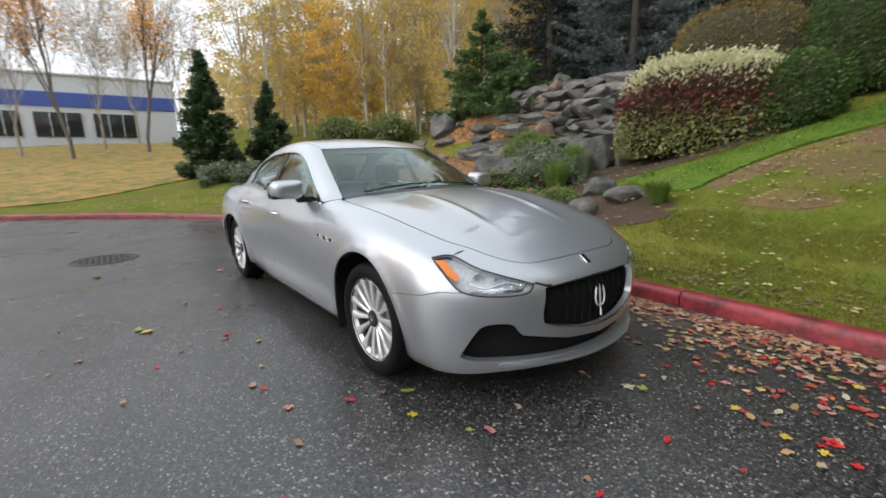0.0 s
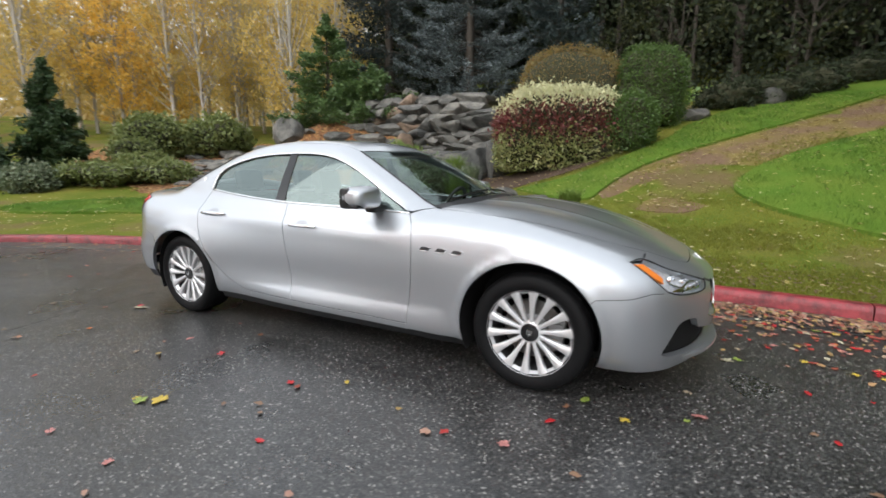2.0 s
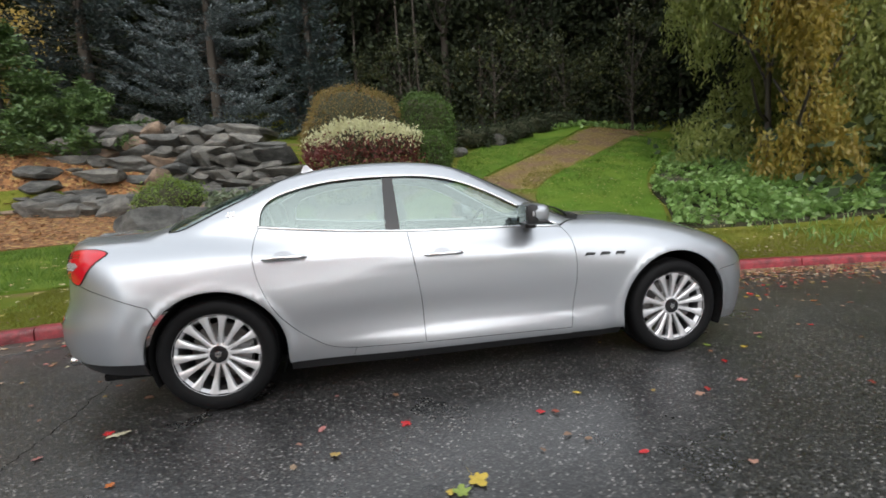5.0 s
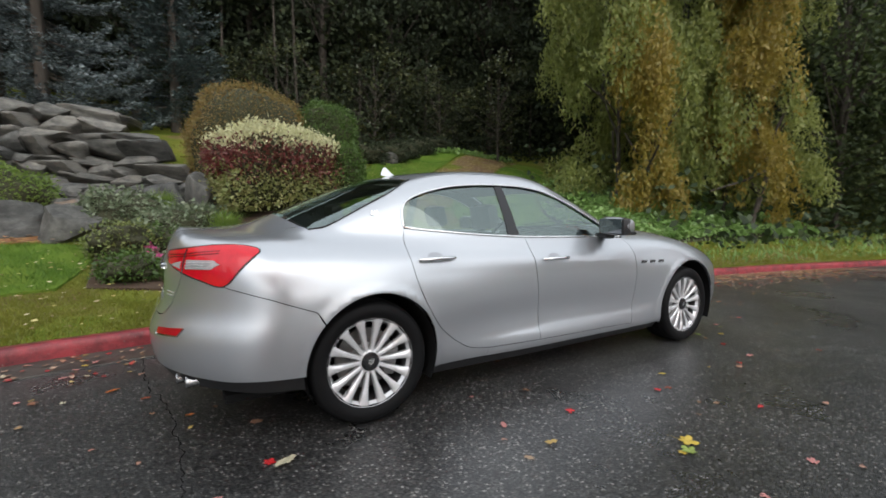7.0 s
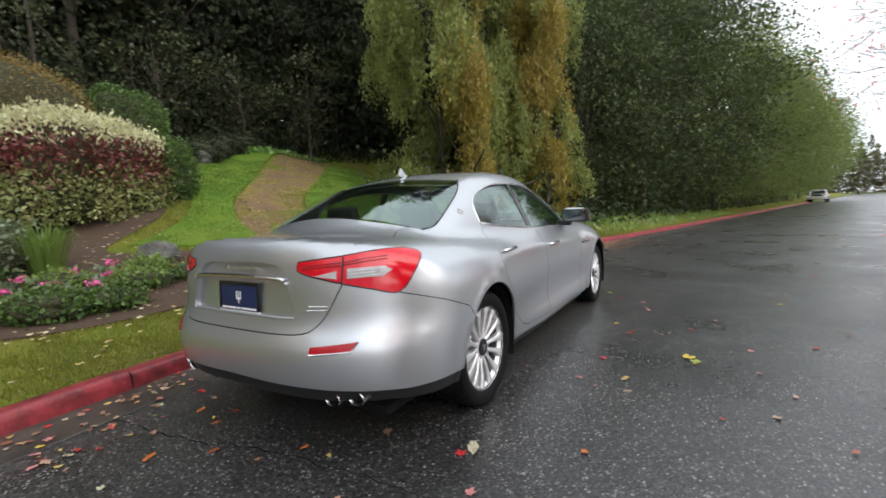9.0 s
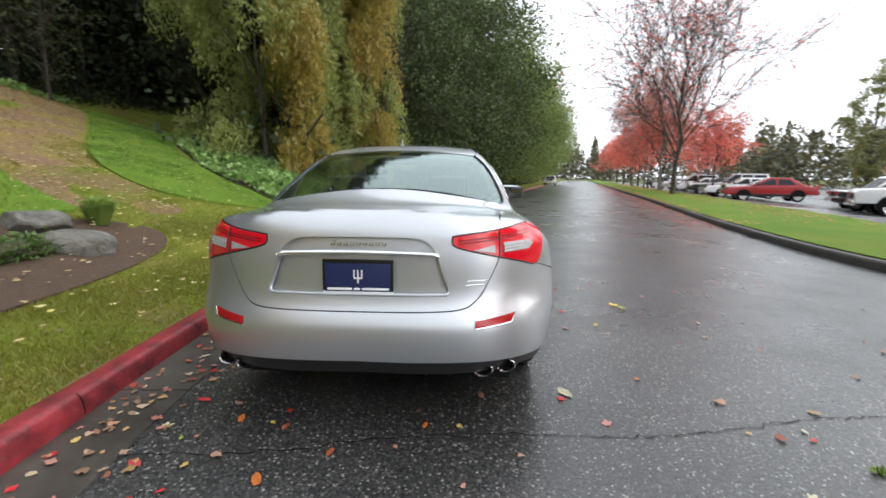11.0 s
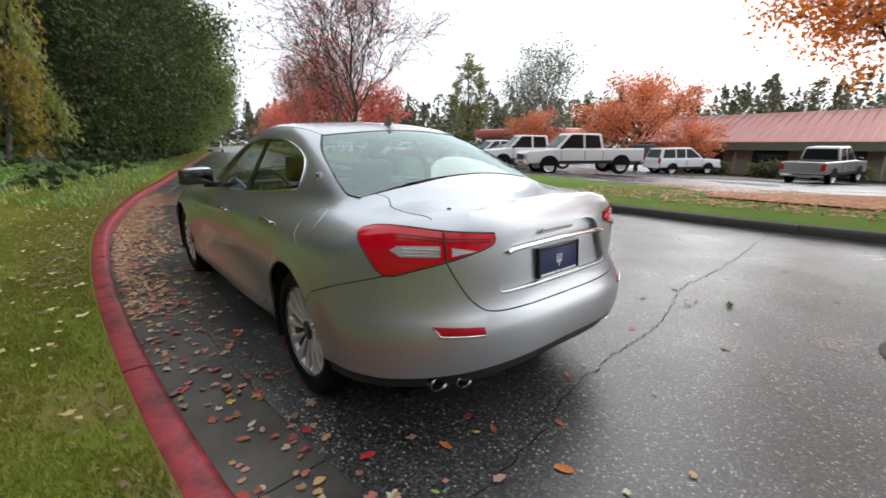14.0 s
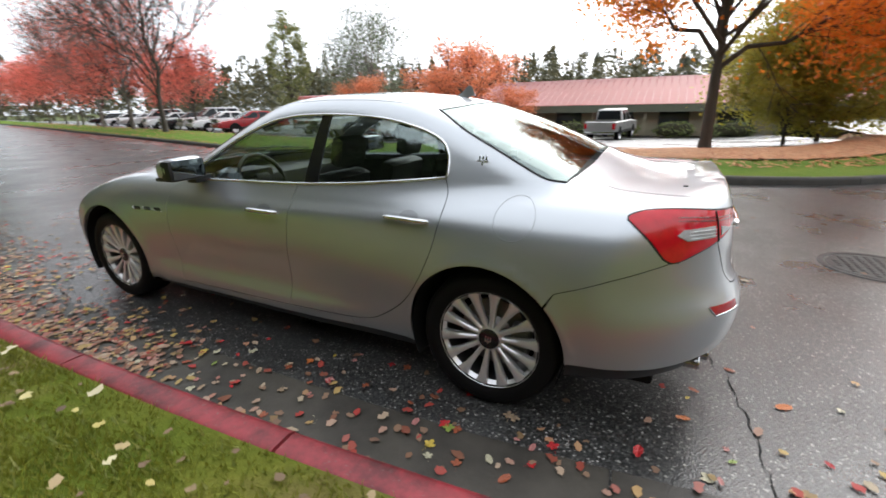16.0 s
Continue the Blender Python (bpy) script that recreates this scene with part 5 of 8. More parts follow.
# ---- cabin ----
def seat(x, y, name="car_seat"):
    st = new(name)
    st.parent, st["label"] = car, "black leather car seat"
    bm = bmesh.new()
    box(bm, (-0.25, -0.25, 0.30), (0.28, 0.25, 0.48), 0.06)
    part("cushion", bm, LEATHER, st)
    bm = bmesh.new()
    box(bm, (-0.06, -0.24, 0.0), (0.07, 0.24, 0.62), 0.055)
    part("backrest", bm, LEATHER, st).matrix_basis = pose(-0.22, 0, 0.40, 0, -18, 0)
    bm = bmesh.new()
    box(bm, (-0.05, -0.13, 0.0), (0.05, 0.13, 0.19), 0.045)
    part("headrest", bm, LEATHER, st).matrix_basis = pose(-0.44, 0, 1.03, 0, -14, 0)
    st.matrix_basis = pose(x, y, 0)


for x, y in ((0.10, -0.37), (0.10, 0.37), (-0.85, -0.34), (-0.85, 0.34)):
    seat(x, y)
bm = bmesh.new()
box(bm, (0.52, -0.70, 0.62), (0.98, 0.70, 0.93), 0.08)
box(bm, (0.50, 0.20, 0.86), (0.72, 0.56, 0.975), 0.04)
part("dashboard", bm, LEATHER, car, "black dashboard")
bm = bmesh.new()
box(bm, (-0.5, -0.11, 0.28), (0.60, 0.11, 0.58), 0.04)
part("centre_console", bm, LEATHER, car)
sw = new("steering_wheel")
sw.parent, sw["label"] = car, "black leather steering wheel"
a = np.linspace(0, 2 * math.pi, 36, endpoint=False)
sweep("wheel_rim", np.stack([0 * a, 0.185 * np.cos(a), 0.185 * np.sin(a)], 1), 0.016, LEATHER, sw, sides=8, closed=True, out=[(1, 0, 0)] * 36)
bm = bmesh.new()
box(bm, (-0.02, -0.06, -0.05), (0.03, 0.06, 0.05), 0.02)
for k in (0, 180, 270):
    box(bm, (-0.006, 0.04, -0.022), (0.012, 0.18, 0.022), 0.006, pose(0, 0, 0, k, 0, 0))
part("wheel_boss", bm, LEATHER, sw)
sw.matrix_basis = pose(0.42, 0.38, 0.90, 0, 24, 0)

# ---- makers of plants and stones ----
def fast_mesh(name, v, f, mat, smooth_it=False):
    """A mesh from arrays of points and equal-sized faces."""
    v, f = np.asarray(v, np.float32), np.asarray(f, np.int32)
    me = bpy.data.meshes.new(name)
    n, k = f.shape
    me.vertices.add(len(v))
    me.vertices.foreach_set("co", v.ravel())
    me.loops.add(n * k)
    me.loops.foreach_set("vertex_index", f.ravel())
    me.polygons.add(n)
    me.polygons.foreach_set("loop_start", np.arange(0, n * k, k, dtype=np.int32))
    if smooth_it:
        me.polygons.foreach_set("use_smooth", np.ones(n, bool))
    me.update(calc_edges=True)
    me.materials.append(mat)
    return me


def unit(a):
    return a / (np.linalg.norm(a, axis=-1, keepdims=True) + 1e-9)


def leaf_quads(rng, at, long, wide, way=None, scatter=1.0):
    """Pointed leaves at the places given: points and faces. way: which way they tend to point."""
    n = len(at)
    a = rng.normal(size=(n, 3)) * scatter
    if way is not None:
        a = a + way
    a = unit(a)
    b = unit(np.cross(a, rng.normal(size=(n, 3))))
    c = np.cross(a, b)
    s = rng.uniform(0.65, 1.3, (n, 1))
    l, w = long * s, wide * s
    v = np.stack([at - a * l * 0.5, at + b * w * 0.5 + a * l * 0.05, at + a * l * 0.5 - c * l * 0.12, at - b * w * 0.5 + a * l * 0.05], 1).reshape(-1, 3)
    return v, np.arange(4 * n).reshape(n, 4)


def tubes(segs, sides=6):
    """Tapered limbs from rows of (start, end, radius, radius)."""
    p0, p1 = np.array([s[0] for s in segs], float), np.array([s[1] for s in segs], float)
    r0, r1 = np.array([s[2] for s in segs], float)[:, None], np.array([s[3] for s in segs], float)[:, None]
    t = unit(p1 - p0)
    u = unit(np.cross(t, np.where(np.abs(t[:, 2:3]) > 0.9, (1.0, 0, 0), (0, 0, 1.0))))
    w = np.cross(t, u)
    n = len(segs)
    v = np.zeros((n, 2, sides, 3))
    for k in range(sides):
        a = 2 * math.pi * k / sides
        d = u * math.cos(a) + w * math.sin(a)
        v[:, 0, k], v[:, 1, k] = p0 + d * r0, p1 + d * r1
    base = (np.arange(n) * 2 * sides)[:, None]
    f = np.stack([np.stack([base[:, 0] + k, base[:, 0] + (k + 1) % sides, base[:, 0] + sides + (k + 1) % sides, base[:, 0] + sides + k], 1) for k in range(sides)], 1).reshape(-1, 4)
    return v.reshape(-1, 3), f


def grow(rng, start, way, length, radius, depth, segs, tips, spread=0.6, lift=0.15, wobble=0.18, kids=3):
    """Limbs that fork and thin out; fills segs and tips."""
    p, d, n = np.array(start, float), unit(np.array(way, float)), 4
    for i in range(n):
        d = unit(d + rng.normal(size=3) * wobble + (0, 0, lift * 0.3))
        q = p + d * length / n
        ra, rb = radius * (1 - 0.4 * i / n), radius * (1 - 0.4 * (i + 1) / n)
        segs.append((p, q, ra, rb))
        if depth > 0 and i >= 1:
            for _ in range(max(1, kids - 1)):
                if rng.random() < 0.75:
                    e = unit(d + rng.normal(size=3) * spread + (0, 0, lift))
                    grow(rng, q, e, length * rng.uniform(0.5, 0.72), rb * 0.62, depth - 1, segs, tips, spread, lift, wobble, kids)
        if depth <= 1:
            tips.append(q)
        p = q
    if depth > 0:
        grow(rng, p, d, length * 0.62, radius * 0.55, depth - 1, segs, tips, spread, lift, wobble, kids)
    else:
        tips.append(p)


def plant(name, label, category, trunk=None, crowns=(), group="", at=None):
    """A thing of a trunk mesh and crown meshes, standing at a place."""
    top = tagged(new(name), label, category, group)
    if trunk is not None:
        o = new("trunk", trunk)
        o.parent = top
    for nm, me in crowns:
        o = new(nm, me)
        o.parent = top
    if at is not None:
        top.location = at
    return top


def ground_z(x, y):
    return float(rise([x], [y])[0])


def broadleaf(seed, height, trunk_r, bark, leaf, n_leaf, size, spread=0.6, lift=0.2, lean=(0, 0), bare=0.35, depth=3, cloud=0.5, kids=3, droop=0.0):
    """Meshes of a leafy tree, standing at the origin: trunk and crown."""
    rng = np.random.default_rng(seed)
    segs, tips = [], []
    grow(rng, (0, 0, -0.2), (lean[0], lean[1], 1), height * 0.62, trunk_r, depth, segs, tips, spread, lift, 0.10, kids)
    tips = np.array(tips)
    tips = tips[tips[:, 2] > height * bare * 0.6]
    v, f = tubes(segs)
    tm = fast_mesh("trunk", v, f, bark, True)
    at = tips[rng.integers(0, len(tips), n_leaf)] + rng.normal(size=(n_leaf, 3)) * cloud * (1, 1, 0.75)
    at[:, 2] -= droop * rng.random(n_leaf) ** 2
    v, f = leaf_quads(rng, at, size, size * 0.6, way=np.array((0, 0, -0.5)))
    return tm, fast_mesh("crown", v, f, leaf)


def crown_tree(seed, height, trunk_h, reach, trunk_r, bark, leaf, n_leaf, size, limbs=11, fine=4, cloud=0.3, low=0.12, steep=8, subs=9, stout=1.0):
    """A spreading tree: short trunk, limbs fanning to a domed crown, forks and fine twigs."""
    rng = np.random.default_rng(seed)
    segs, tips = [], []
    top = np.array((rng.normal() * 0.2, rng.normal() * 0.2, height * 0.9))

    def bough(p, q, r, bend, n=4):
        pts = [p + (q - p) * t + np.array((0, 0, -bend)) * math.sin(t * math.pi) + rng.normal(size=3) * 0.03 * np.linalg.norm(q - p) * (0 < t < 1) for t in np.linspace(0, 1, n + 1)]
        for i in range(n):
            segs.append((pts[i], pts[i + 1], r * (1 - 0.75 * i / n), r * (1 - 0.75 * (i + 1) / n)))
        return pts
    fork = np.array((0.0, 0.0, trunk_h))
    segs.append((np.array((0, 0, -0.2)), np.array((0.02, 0, 0.25)), trunk_r * 1.45, trunk_r * 1.08))
    segs.append((np.array((0.02, 0, 0.25)), fork, trunk_r * 1.08, trunk_r * 0.85))
    main = [bough(fork, top, trunk_r * 0.7, 0.0, 6)]
    for i in range(limbs):
        t = i / (limbs - 1)
        a = i * 2.4 + rng.normal() * 0.25
        e = radians(steep + (70 - steep) * t + rng.normal() * 5)
        start = fork + (top - fork) * 0.45 * t
        out = reach * rng.uniform(0.8, 1.1)
        end = np.array((math.cos(a) * math.cos(e) * out, math.sin(a) * math.cos(e) * out, start[2] + math.sin(e) * (height - start[2]) * rng.uniform(0.85, 1.05) + 0.5))
        main.append(bough(start, end, trunk_r * stout * (0.55 - 0.25 * t), -0.06 * out, 5))
    for pts in main:
        lim = np.linalg.norm(pts[-1] - pts[0])
        for _ in range(subs):
            k = rng.uniform(0.25, 1.0)
            i = min(int(k * (len(pts) - 1)), len(pts) - 2)
            p = pts[i] + (pts[i + 1] - pts[i]) * (k * (len(pts) - 1) - i)
            d = unit(unit(pts[i + 1] - pts[i]) + rng.normal(size=3) * 0.55 + (0, 0, 0.15))
            b = bough(p, p + d * lim * rng.uniform(0.25, 0.45) * (1.25 - 0.5 * k), trunk_r * 0.13, -0.02, 3)
            for _ in range(fine):
                q = b[rng.integers(1, 4)]
                g = unit(d + rng.normal(size=3) * 0.6)
                w = q + g * lim * rng.uniform(0.08, 0.20)
                segs.append((q, w, trunk_r * 0.05 + 0.004, 0.004))
                tips += [q, (q + w) / 2, w]
                for _ in range(2):
                    w2 = w + unit(g + rng.normal(size=3) * 0.6) * lim * rng.uniform(0.05, 0.12)
                    segs.append(((q + w) / 2, w2, 0.008, 0.003))
                    tips.append(w2)
    tips = np.array(tips)
    tips = tips[tips[:, 2] > height * low]
    v, f = tubes(segs, 5)
    tm = fast_mesh("trunk", v, f, bark, True)
    pick = tips[(rng.random(n_leaf) * len(tips)).astype(int)]
    at = pick + rng.normal(size=(n_leaf, 3)) * cloud * (1, 1, 0.5)
    v, f = leaf_quads(rng, at, size, size * 0.62, way=np.array((0, 0, -0.4)))
    return tm, fast_mesh("crown", v, f, leaf)


def clump_tree(seed, height, wide, trunk_r, bark, leaf, clumps, per, size, low=0.2, sag=0.0):
    """A dense leafy tree of many clumps in an uneven egg: trunk and crown."""
    rng = np.random.default_rng(seed)
    u = unit(rng.normal(size=(clumps, 3)))
    r = rng.uniform(0.45, 1.0, (clumps, 1)) ** 0.6
    c = u * r * (wide, wide, height * (1 - low) / 2) + (0, 0, height * (1 + low) / 2)
    c[:, :2] *= (0.65 + 0.5 * np.sin(np.clip((c[:, 2:] / height - low) / (1 - low), 0, 1) * math.pi) ** 0.7)
    cs = rng.uniform(0.35, 0.85, (clumps, 1)) * wide * 0.24
    at = np.repeat(c, per, 0) + rng.normal(size=(clumps * per, 3)) * np.repeat(cs, per, 0) * (1, 1, 0.6)
    at[:, 2] -= sag * rng.random(len(at)) ** 2
    at = at[at[:, 2] > 0.1]
    v, f = leaf_quads(rng, at, size, size * 0.55, way=np.array((0, 0, -0.7)))
    segs = [((0, 0, -0.3), (0.1, 0, height * 0.45), trunk_r, trunk_r * 0.7), ((0.1, 0, height * 0.45), (0, 0.1, height * 0.85), trunk_r * 0.7, trunk_r * 0.2)]
    for p in c[:26]:
        segs.append(((0.05, 0, max(0.4, p[2] * 0.55)), p, trunk_r * 0.3, trunk_r * 0.06))
    tv, tf = tubes(segs, 7)
    return fast_mesh("trunk", tv, tf, bark, True), fast_mesh("crown", v, f, leaf)


def spruce(seed, height, wide, leaf, whorls=16, arms=11, sprays=46, needle=0.15, low=0.08, droop=0.25, tilt_up=0.15, thick=0.05):
    """A conifer of drooping whorled boughs, standing at the origin: trunk and crown."""
    rng = np.random.default_rng(seed)
    segs = [((0, 0, -0.2), (0, 0, height * 0.6), height * 0.018 + 0.03, height * 0.01 + 0.015), ((0, 0, height * 0.6), (0, 0, height), height * 0.01 + 0.015, 0.008)]
    at, way = [], []
    for i in range(whorls):
        t = i / (whorls - 1)
        z = height * (low + (1 - low) * t ** 0.92)
        r = wide * (1 - t) ** 0.8 + 0.06
        for j in range(max(5, int(arms * (1 - 0.45 * t)))):
            a = rng.uniform(0, 2 * math.pi)
            rr = r * rng.uniform(0.72, 1.12)
            zz = z + rng.uniform(-0.5, 0.5) * height / whorls
            d = np.array((math.cos(a), math.sin(a), 0))
            s = np.linspace(0.0, 1, 5)
            line_ = d * (s * rr)[:, None] + np.array((0, 0, zz)) + np.stack([0 * s, 0 * s, -droop * rr * s + tilt_up * rr * s**3], 1)
            for p, q, k in zip(line_[:-1], line_[1:], s):
                segs.append((p, q, 0.018 * (1 - k) + 0.004, 0.018 * (0.8 - k * 0.8) + 0.003))
            n = int(sprays * (0.35 + 0.65 * rr / wide))
            w = rng.uniform(0.12, 1.0, n) ** 0.75
            side = rng.uniform(-1, 1, n)
            lat = np.array((-d[1], d[0], 0))
            base = np.stack([np.interp(w, s, line_[:, k]) for k in range(3)], 1)
            off = side * rr * 0.30 * (1.05 - w)
            at.append(base + lat * off[:, None] + np.stack([0 * w, 0 * w, -np.abs(off) * 0.25 + rng.normal(size=n) * thick], 1))
            way.append(d + lat * np.sign(side)[:, None] * 0.7 + (0, 0, 0.15 * tilt_up / 0.15 - 0.1))
    at, way = np.vstack(at), np.vstack(way)
    m = 3
    at = np.repeat(at, m, 0) + rng.normal(size=(len(at) * m, 3)) * needle * 0.35
    v, f = leaf_quads(rng, at, needle, needle * 0.30, way=np.repeat(way, m, 0), scatter=0.55)
    tv, tf = tubes(segs, 5)
    return fast_mesh("trunk", tv, tf, BARK, True), fast_mesh("crown", v, f, leaf)


def hedge(seed, size, leaf, n, long, power=3.2, core=None, rough=0.05, top_leaf=None, lump=0.10, mid_leaf=None):
    """A clipped or rounded bush, base at the origin: core and leaf skin."""
    rng = np.random.default_rng(seed)

    def shape(u):
        k = (np.abs(u) ** power).sum(1, keepdims=True) ** (-1 / power)
        p = u * k
        nz = np.array([noise.noise((q[0] * 1.7 + seed, q[1] * 1.7, q[2] * 1.7)) for q in p])[:, None]
        return p * (1 + lump * nz)
    u = unit(rng.normal(size=(n, 3)))
    u = u[u[:, 2] > -0.75]
    p = shape(u)
    half = np.array(size) / 2
    at = (p * half) + (0, 0, half[2]) + u * rng.normal(size=(len(u), 1)) * rough
    at = at[at[:, 2] > 0.02]
    uu = unit(at - (0, 0, half[2]))
    v, f = leaf_quads(rng, at, long, long * 0.55, way=uu * 0.9)
    bm = bmesh.new()
    bmesh.ops.create_icosphere(bm, subdivisions=4, radius=1)
    q = shape(unit(np.array([tuple(x.co) for x in bm.verts])))
    for x, c in zip(bm.verts, q):
        x.co = Vector(c * half * 0.93 + (0, 0, half[2]))
        x.co.z = max(x.co.z, -0.05)
    me = bpy.data.meshes.new("core")
    bm.to_mesh(me)
    bm.free()
    me.materials.append(core or FLOOR)
    me.polygons.foreach_set("use_smooth", [True] * len(me.polygons))
    crowns = [("inner_core", me)]
    if top_leaf is None:
        crowns.append(("foliage", fast_mesh("foliage", v, f, leaf)))
    else:
        hi = at[:, 2] > size[2] * (0.80 + 0.08 * rng.normal(size=len(at)))
        v0, f0 = leaf_quads(rng, at[~hi], long, long * 0.55, way=uu[~hi] * 0.9)
        v1, f1 = leaf_quads(rng, at[hi] + (0, 0, 0.03), long * 1.1, long * 0.5, way=uu[hi] * 0.6 + (0, 0, 0.8))
        if mid_leaf is not None:
            lo_, hi_ = at[~hi], uu[~hi]
            red = lo_[:, 2] > size[2] * (0.47 + 0.09 * rng.normal(size=len(lo_)))
            v0, f0 = leaf_quads(rng, lo_[~red], long, long * 0.55, way=hi_[~red] * 0.9)
            v2, f2 = leaf_quads(rng, lo_[red], long, long * 0.55, way=hi_[red] * 0.9)
            crowns.append(("red_foliage", fast_mesh("red_foliage", v2, f2, mid_leaf)))
        crowns += [("foliage", fast_mesh("foliage", v0, f0, leaf)), ("pale_top", fast_mesh("pale_top", v1, f1, top_leaf))]
    return crowns


def rock_mesh(seed, blocky=4.0):
    rng = np.random.default_rng(seed)
    bm = bmesh.new()
    bmesh.ops.create_icosphere(bm, subdivisions=4, radius=1)
    tiltm = Euler(rng.uniform(-0.25, 0.25, 3)).to_matrix()
    cuts = [(unit(rng.normal(size=3)), rng.uniform(0.74, 0.98)) for _ in range(6)]
    for v in bm.verts:
        u = np.array(v.co)
        p = u * (np.abs(u) ** blocky).sum() ** (-1 / blocky)
        for n, d in cuts:
            e = p @ n - d
            if e > 0:
                p = p - n * e * 0.98
        p = p * (1 + 0.05 * noise.noise(Vector(u * 1.6) + Vector((seed, 0, 0))) + 0.045 * noise.noise(Vector(u * 4.5) + Vector((0, seed, 0))))
        v.co = tiltm @ Vector(p * 0.56)
    me = bpy.data.meshes.new("rock")
    bm.to_mesh(me)
    bm.free()
    me.polygons.foreach_set("use_smooth", [True] * len(me.polygons))
    me.set_sharp_from_angle(angle=radians(32))
    return me


def draped(name, loop, mat, lift, label, category, step=0.35, skirt=0.07, kind="structure"):
    """A piece of ground covering with cut edges, laid on the bank."""
    lp = even(smooth(np.vstack([loop, loop[:1]]), 6)[:-1], 0.18)
    q, f = tri_area([lp], step)
    z = rise(q[:, 0], q[:, 1]) + lift
    z += np.array([noise.noise((p[0] * 0.9, p[1] * 0.9, 7)) for p in q]) * 0.02
    v = np.column_stack([q, z])
    seen = {(int(a), int(b)) for t in f for a, b in ((t[0], t[1]), (t[1], t[2]), (t[2], t[0]))}
    faces, v = [tuple(int(i) for i in t) for t in f], list(map(tuple, v))
    low = {}
    for a, b in seen:
        if (b, a) not in seen:
            for i in (a, b):
                if i not in low:
                    low[i] = len(v)
                    v.append((v[i][0], v[i][1], v[i][2] - skirt - lift))
            faces.append((b, a, low[a], low[b]))
    me = bpy.data.meshes.new(name)
    me.from_pydata(v, [], faces)
    me.materials.append(mat)
    return tagged(new(name, me), label, category, kind=kind)


def scatter_in(rng, loop, n):
    lp = even(smooth(np.vstack([loop, loop[:1]]), 6)[:-1], 0.3)
    lo, hi = lp.min(0), lp.max(0)
    q = rng.uniform(lo, hi, (int(n * 2.2), 2))
    return q[inside(q, lp)][:n]

# ---- the garden bank ----
PATH_EDGE = np.array([(1.0, 4.9), (1.2, 5.4), (1.56, 6.1), (2.15, 7.0), (3.1, 8.1), (4.7, 9.7), (6.6, 11.7), (9.4, 14.6), (11.8, 16.6), (14.2, 16.4), (12.0, 14.2), (9.0, 11.4), (6.6, 9.3), (4.6, 7.6), (3.5, 6.3), (3.0, 5.4), (2.8, 4.6), (2.3, 4.0), (1.4, 4.2)])
LAWN_A = np.array([(-0.6, 5.5), (0.2, 4.75), (0.9, 4.45), (1.1, 4.9), (1.25, 5.4), (1.58, 6.15), (2.15, 7.05), (3.05, 8.15), (4.6, 9.75), (6.5, 11.8), (9.2, 14.7), (11.0, 16.5), (9.0, 16.6), (5.0, 13.3), (2.8, 10.5), (1.9, 8.2), (0.9, 6.6), (0.2, 5.9)])
LAWN_B = np.array([(3.12, 5.4), (3.05, 4.9), (3.35, 4.3), (3.9, 3.75), (4.6, 3.3), (5.3, 4.2), (5.9, 5.5), (7.2, 7.2), (9.4, 9.0), (12.8, 11.6), (14.4, 14.6), (13.6, 15.6), (12.1, 14.1), (9.1, 11.3), (6.7, 9.25), (4.7, 7.55), (3.6, 6.3)])
LAWN_L = np.array([(-3.55, 3.1), (-3.45, 4.6), (-4.0, 5.4), (-6.3, 4.9), (-9.0, 3.0), (-10.6, 1.2), (-10.0, 0.75), (-8.2, 1.75), (-6.2, 2.4), (-4.6, 2.75)])
BED = np.array([(-3.3, 3.1), (-2.2, 2.75), (-0.8, 2.8), (0.3, 3.0), (1.0, 3.35), (1.1, 3.85), (0.6, 4.3), (-0.2, 4.85), (-0.9, 5.6), (0.6, 6.9), (1.4, 8.4), (1.6, 9.8), (-1.0, 10.4), (-3.2, 9.4), (-3.9, 7.0), (-3.5, 5.2)])
LITTERED = np.array([(-4.1, 5.7), (-3.9, 7.5), (-3.0, 9.5), (-3.0, 11.5), (-9.5, 12.5), (-14.0, 13.5), (-21.0, 12.0), (-20.0, 6.5), (-13.0, 2.8), (-9.2, 3.4), (-6.4, 5.2)])
IVY = np.array([(4.75, 3.15), (5.4, 4.2), (6.0, 5.5), (7.4, 7.1), (9.4, 8.8), (12.0, 9.5), (14.0, 5.5), (13.8, 2.2), (11.0, 2.2), (8.6, 2.7), (6.6, 2.9)])
draped("path", PATH_EDGE, PATHM, 0.012, "brown earth path with yellow leaves", "path")
draped("lawn_by_hedge", LAWN_A, LAWN, 0.05, "bright green lawn with a cut edge", "lawn")
draped("lawn_round", LAWN_B, LAWN, 0.05, "round bright green lawn beside the path", "lawn")
draped("lawn_strip", LAWN_L, LAWN, 0.04, "strip of green lawn along the bed", "lawn")
draped("planting_bed", BED, SOIL, 0.02, "dark bark-mulched planting bed", "soil")
draped("leafy_bed", LITTERED, LITTER, 0.02, "stony bed under orange fallen leaves", "soil")

L_SPRUCE_BLUE = leaf_mat("blue_spruce_needles", (0.028, 0.040, 0.042), (0.085, 0.115, 0.118), (0.20, 0.245, 0.25), (0.42, 0.48, 0.49), through=0.05)
L_SPRUCE = leaf_mat("dark_spruce_needles", (0.012, 0.021, 0.020), (0.028, 0.044, 0.040), (0.085, 0.115, 0.11), through=0.05)
L_FIR = leaf_mat("green_fir_needles", (0.038, 0.078, 0.030), (0.070, 0.125, 0.044), (0.11, 0.17, 0.065), through=0.1)
L_YEW = leaf_mat("yew_needles", (0.045, 0.090, 0.026), (0.11, 0.19, 0.05), (0.20, 0.29, 0.09), through=0.15)
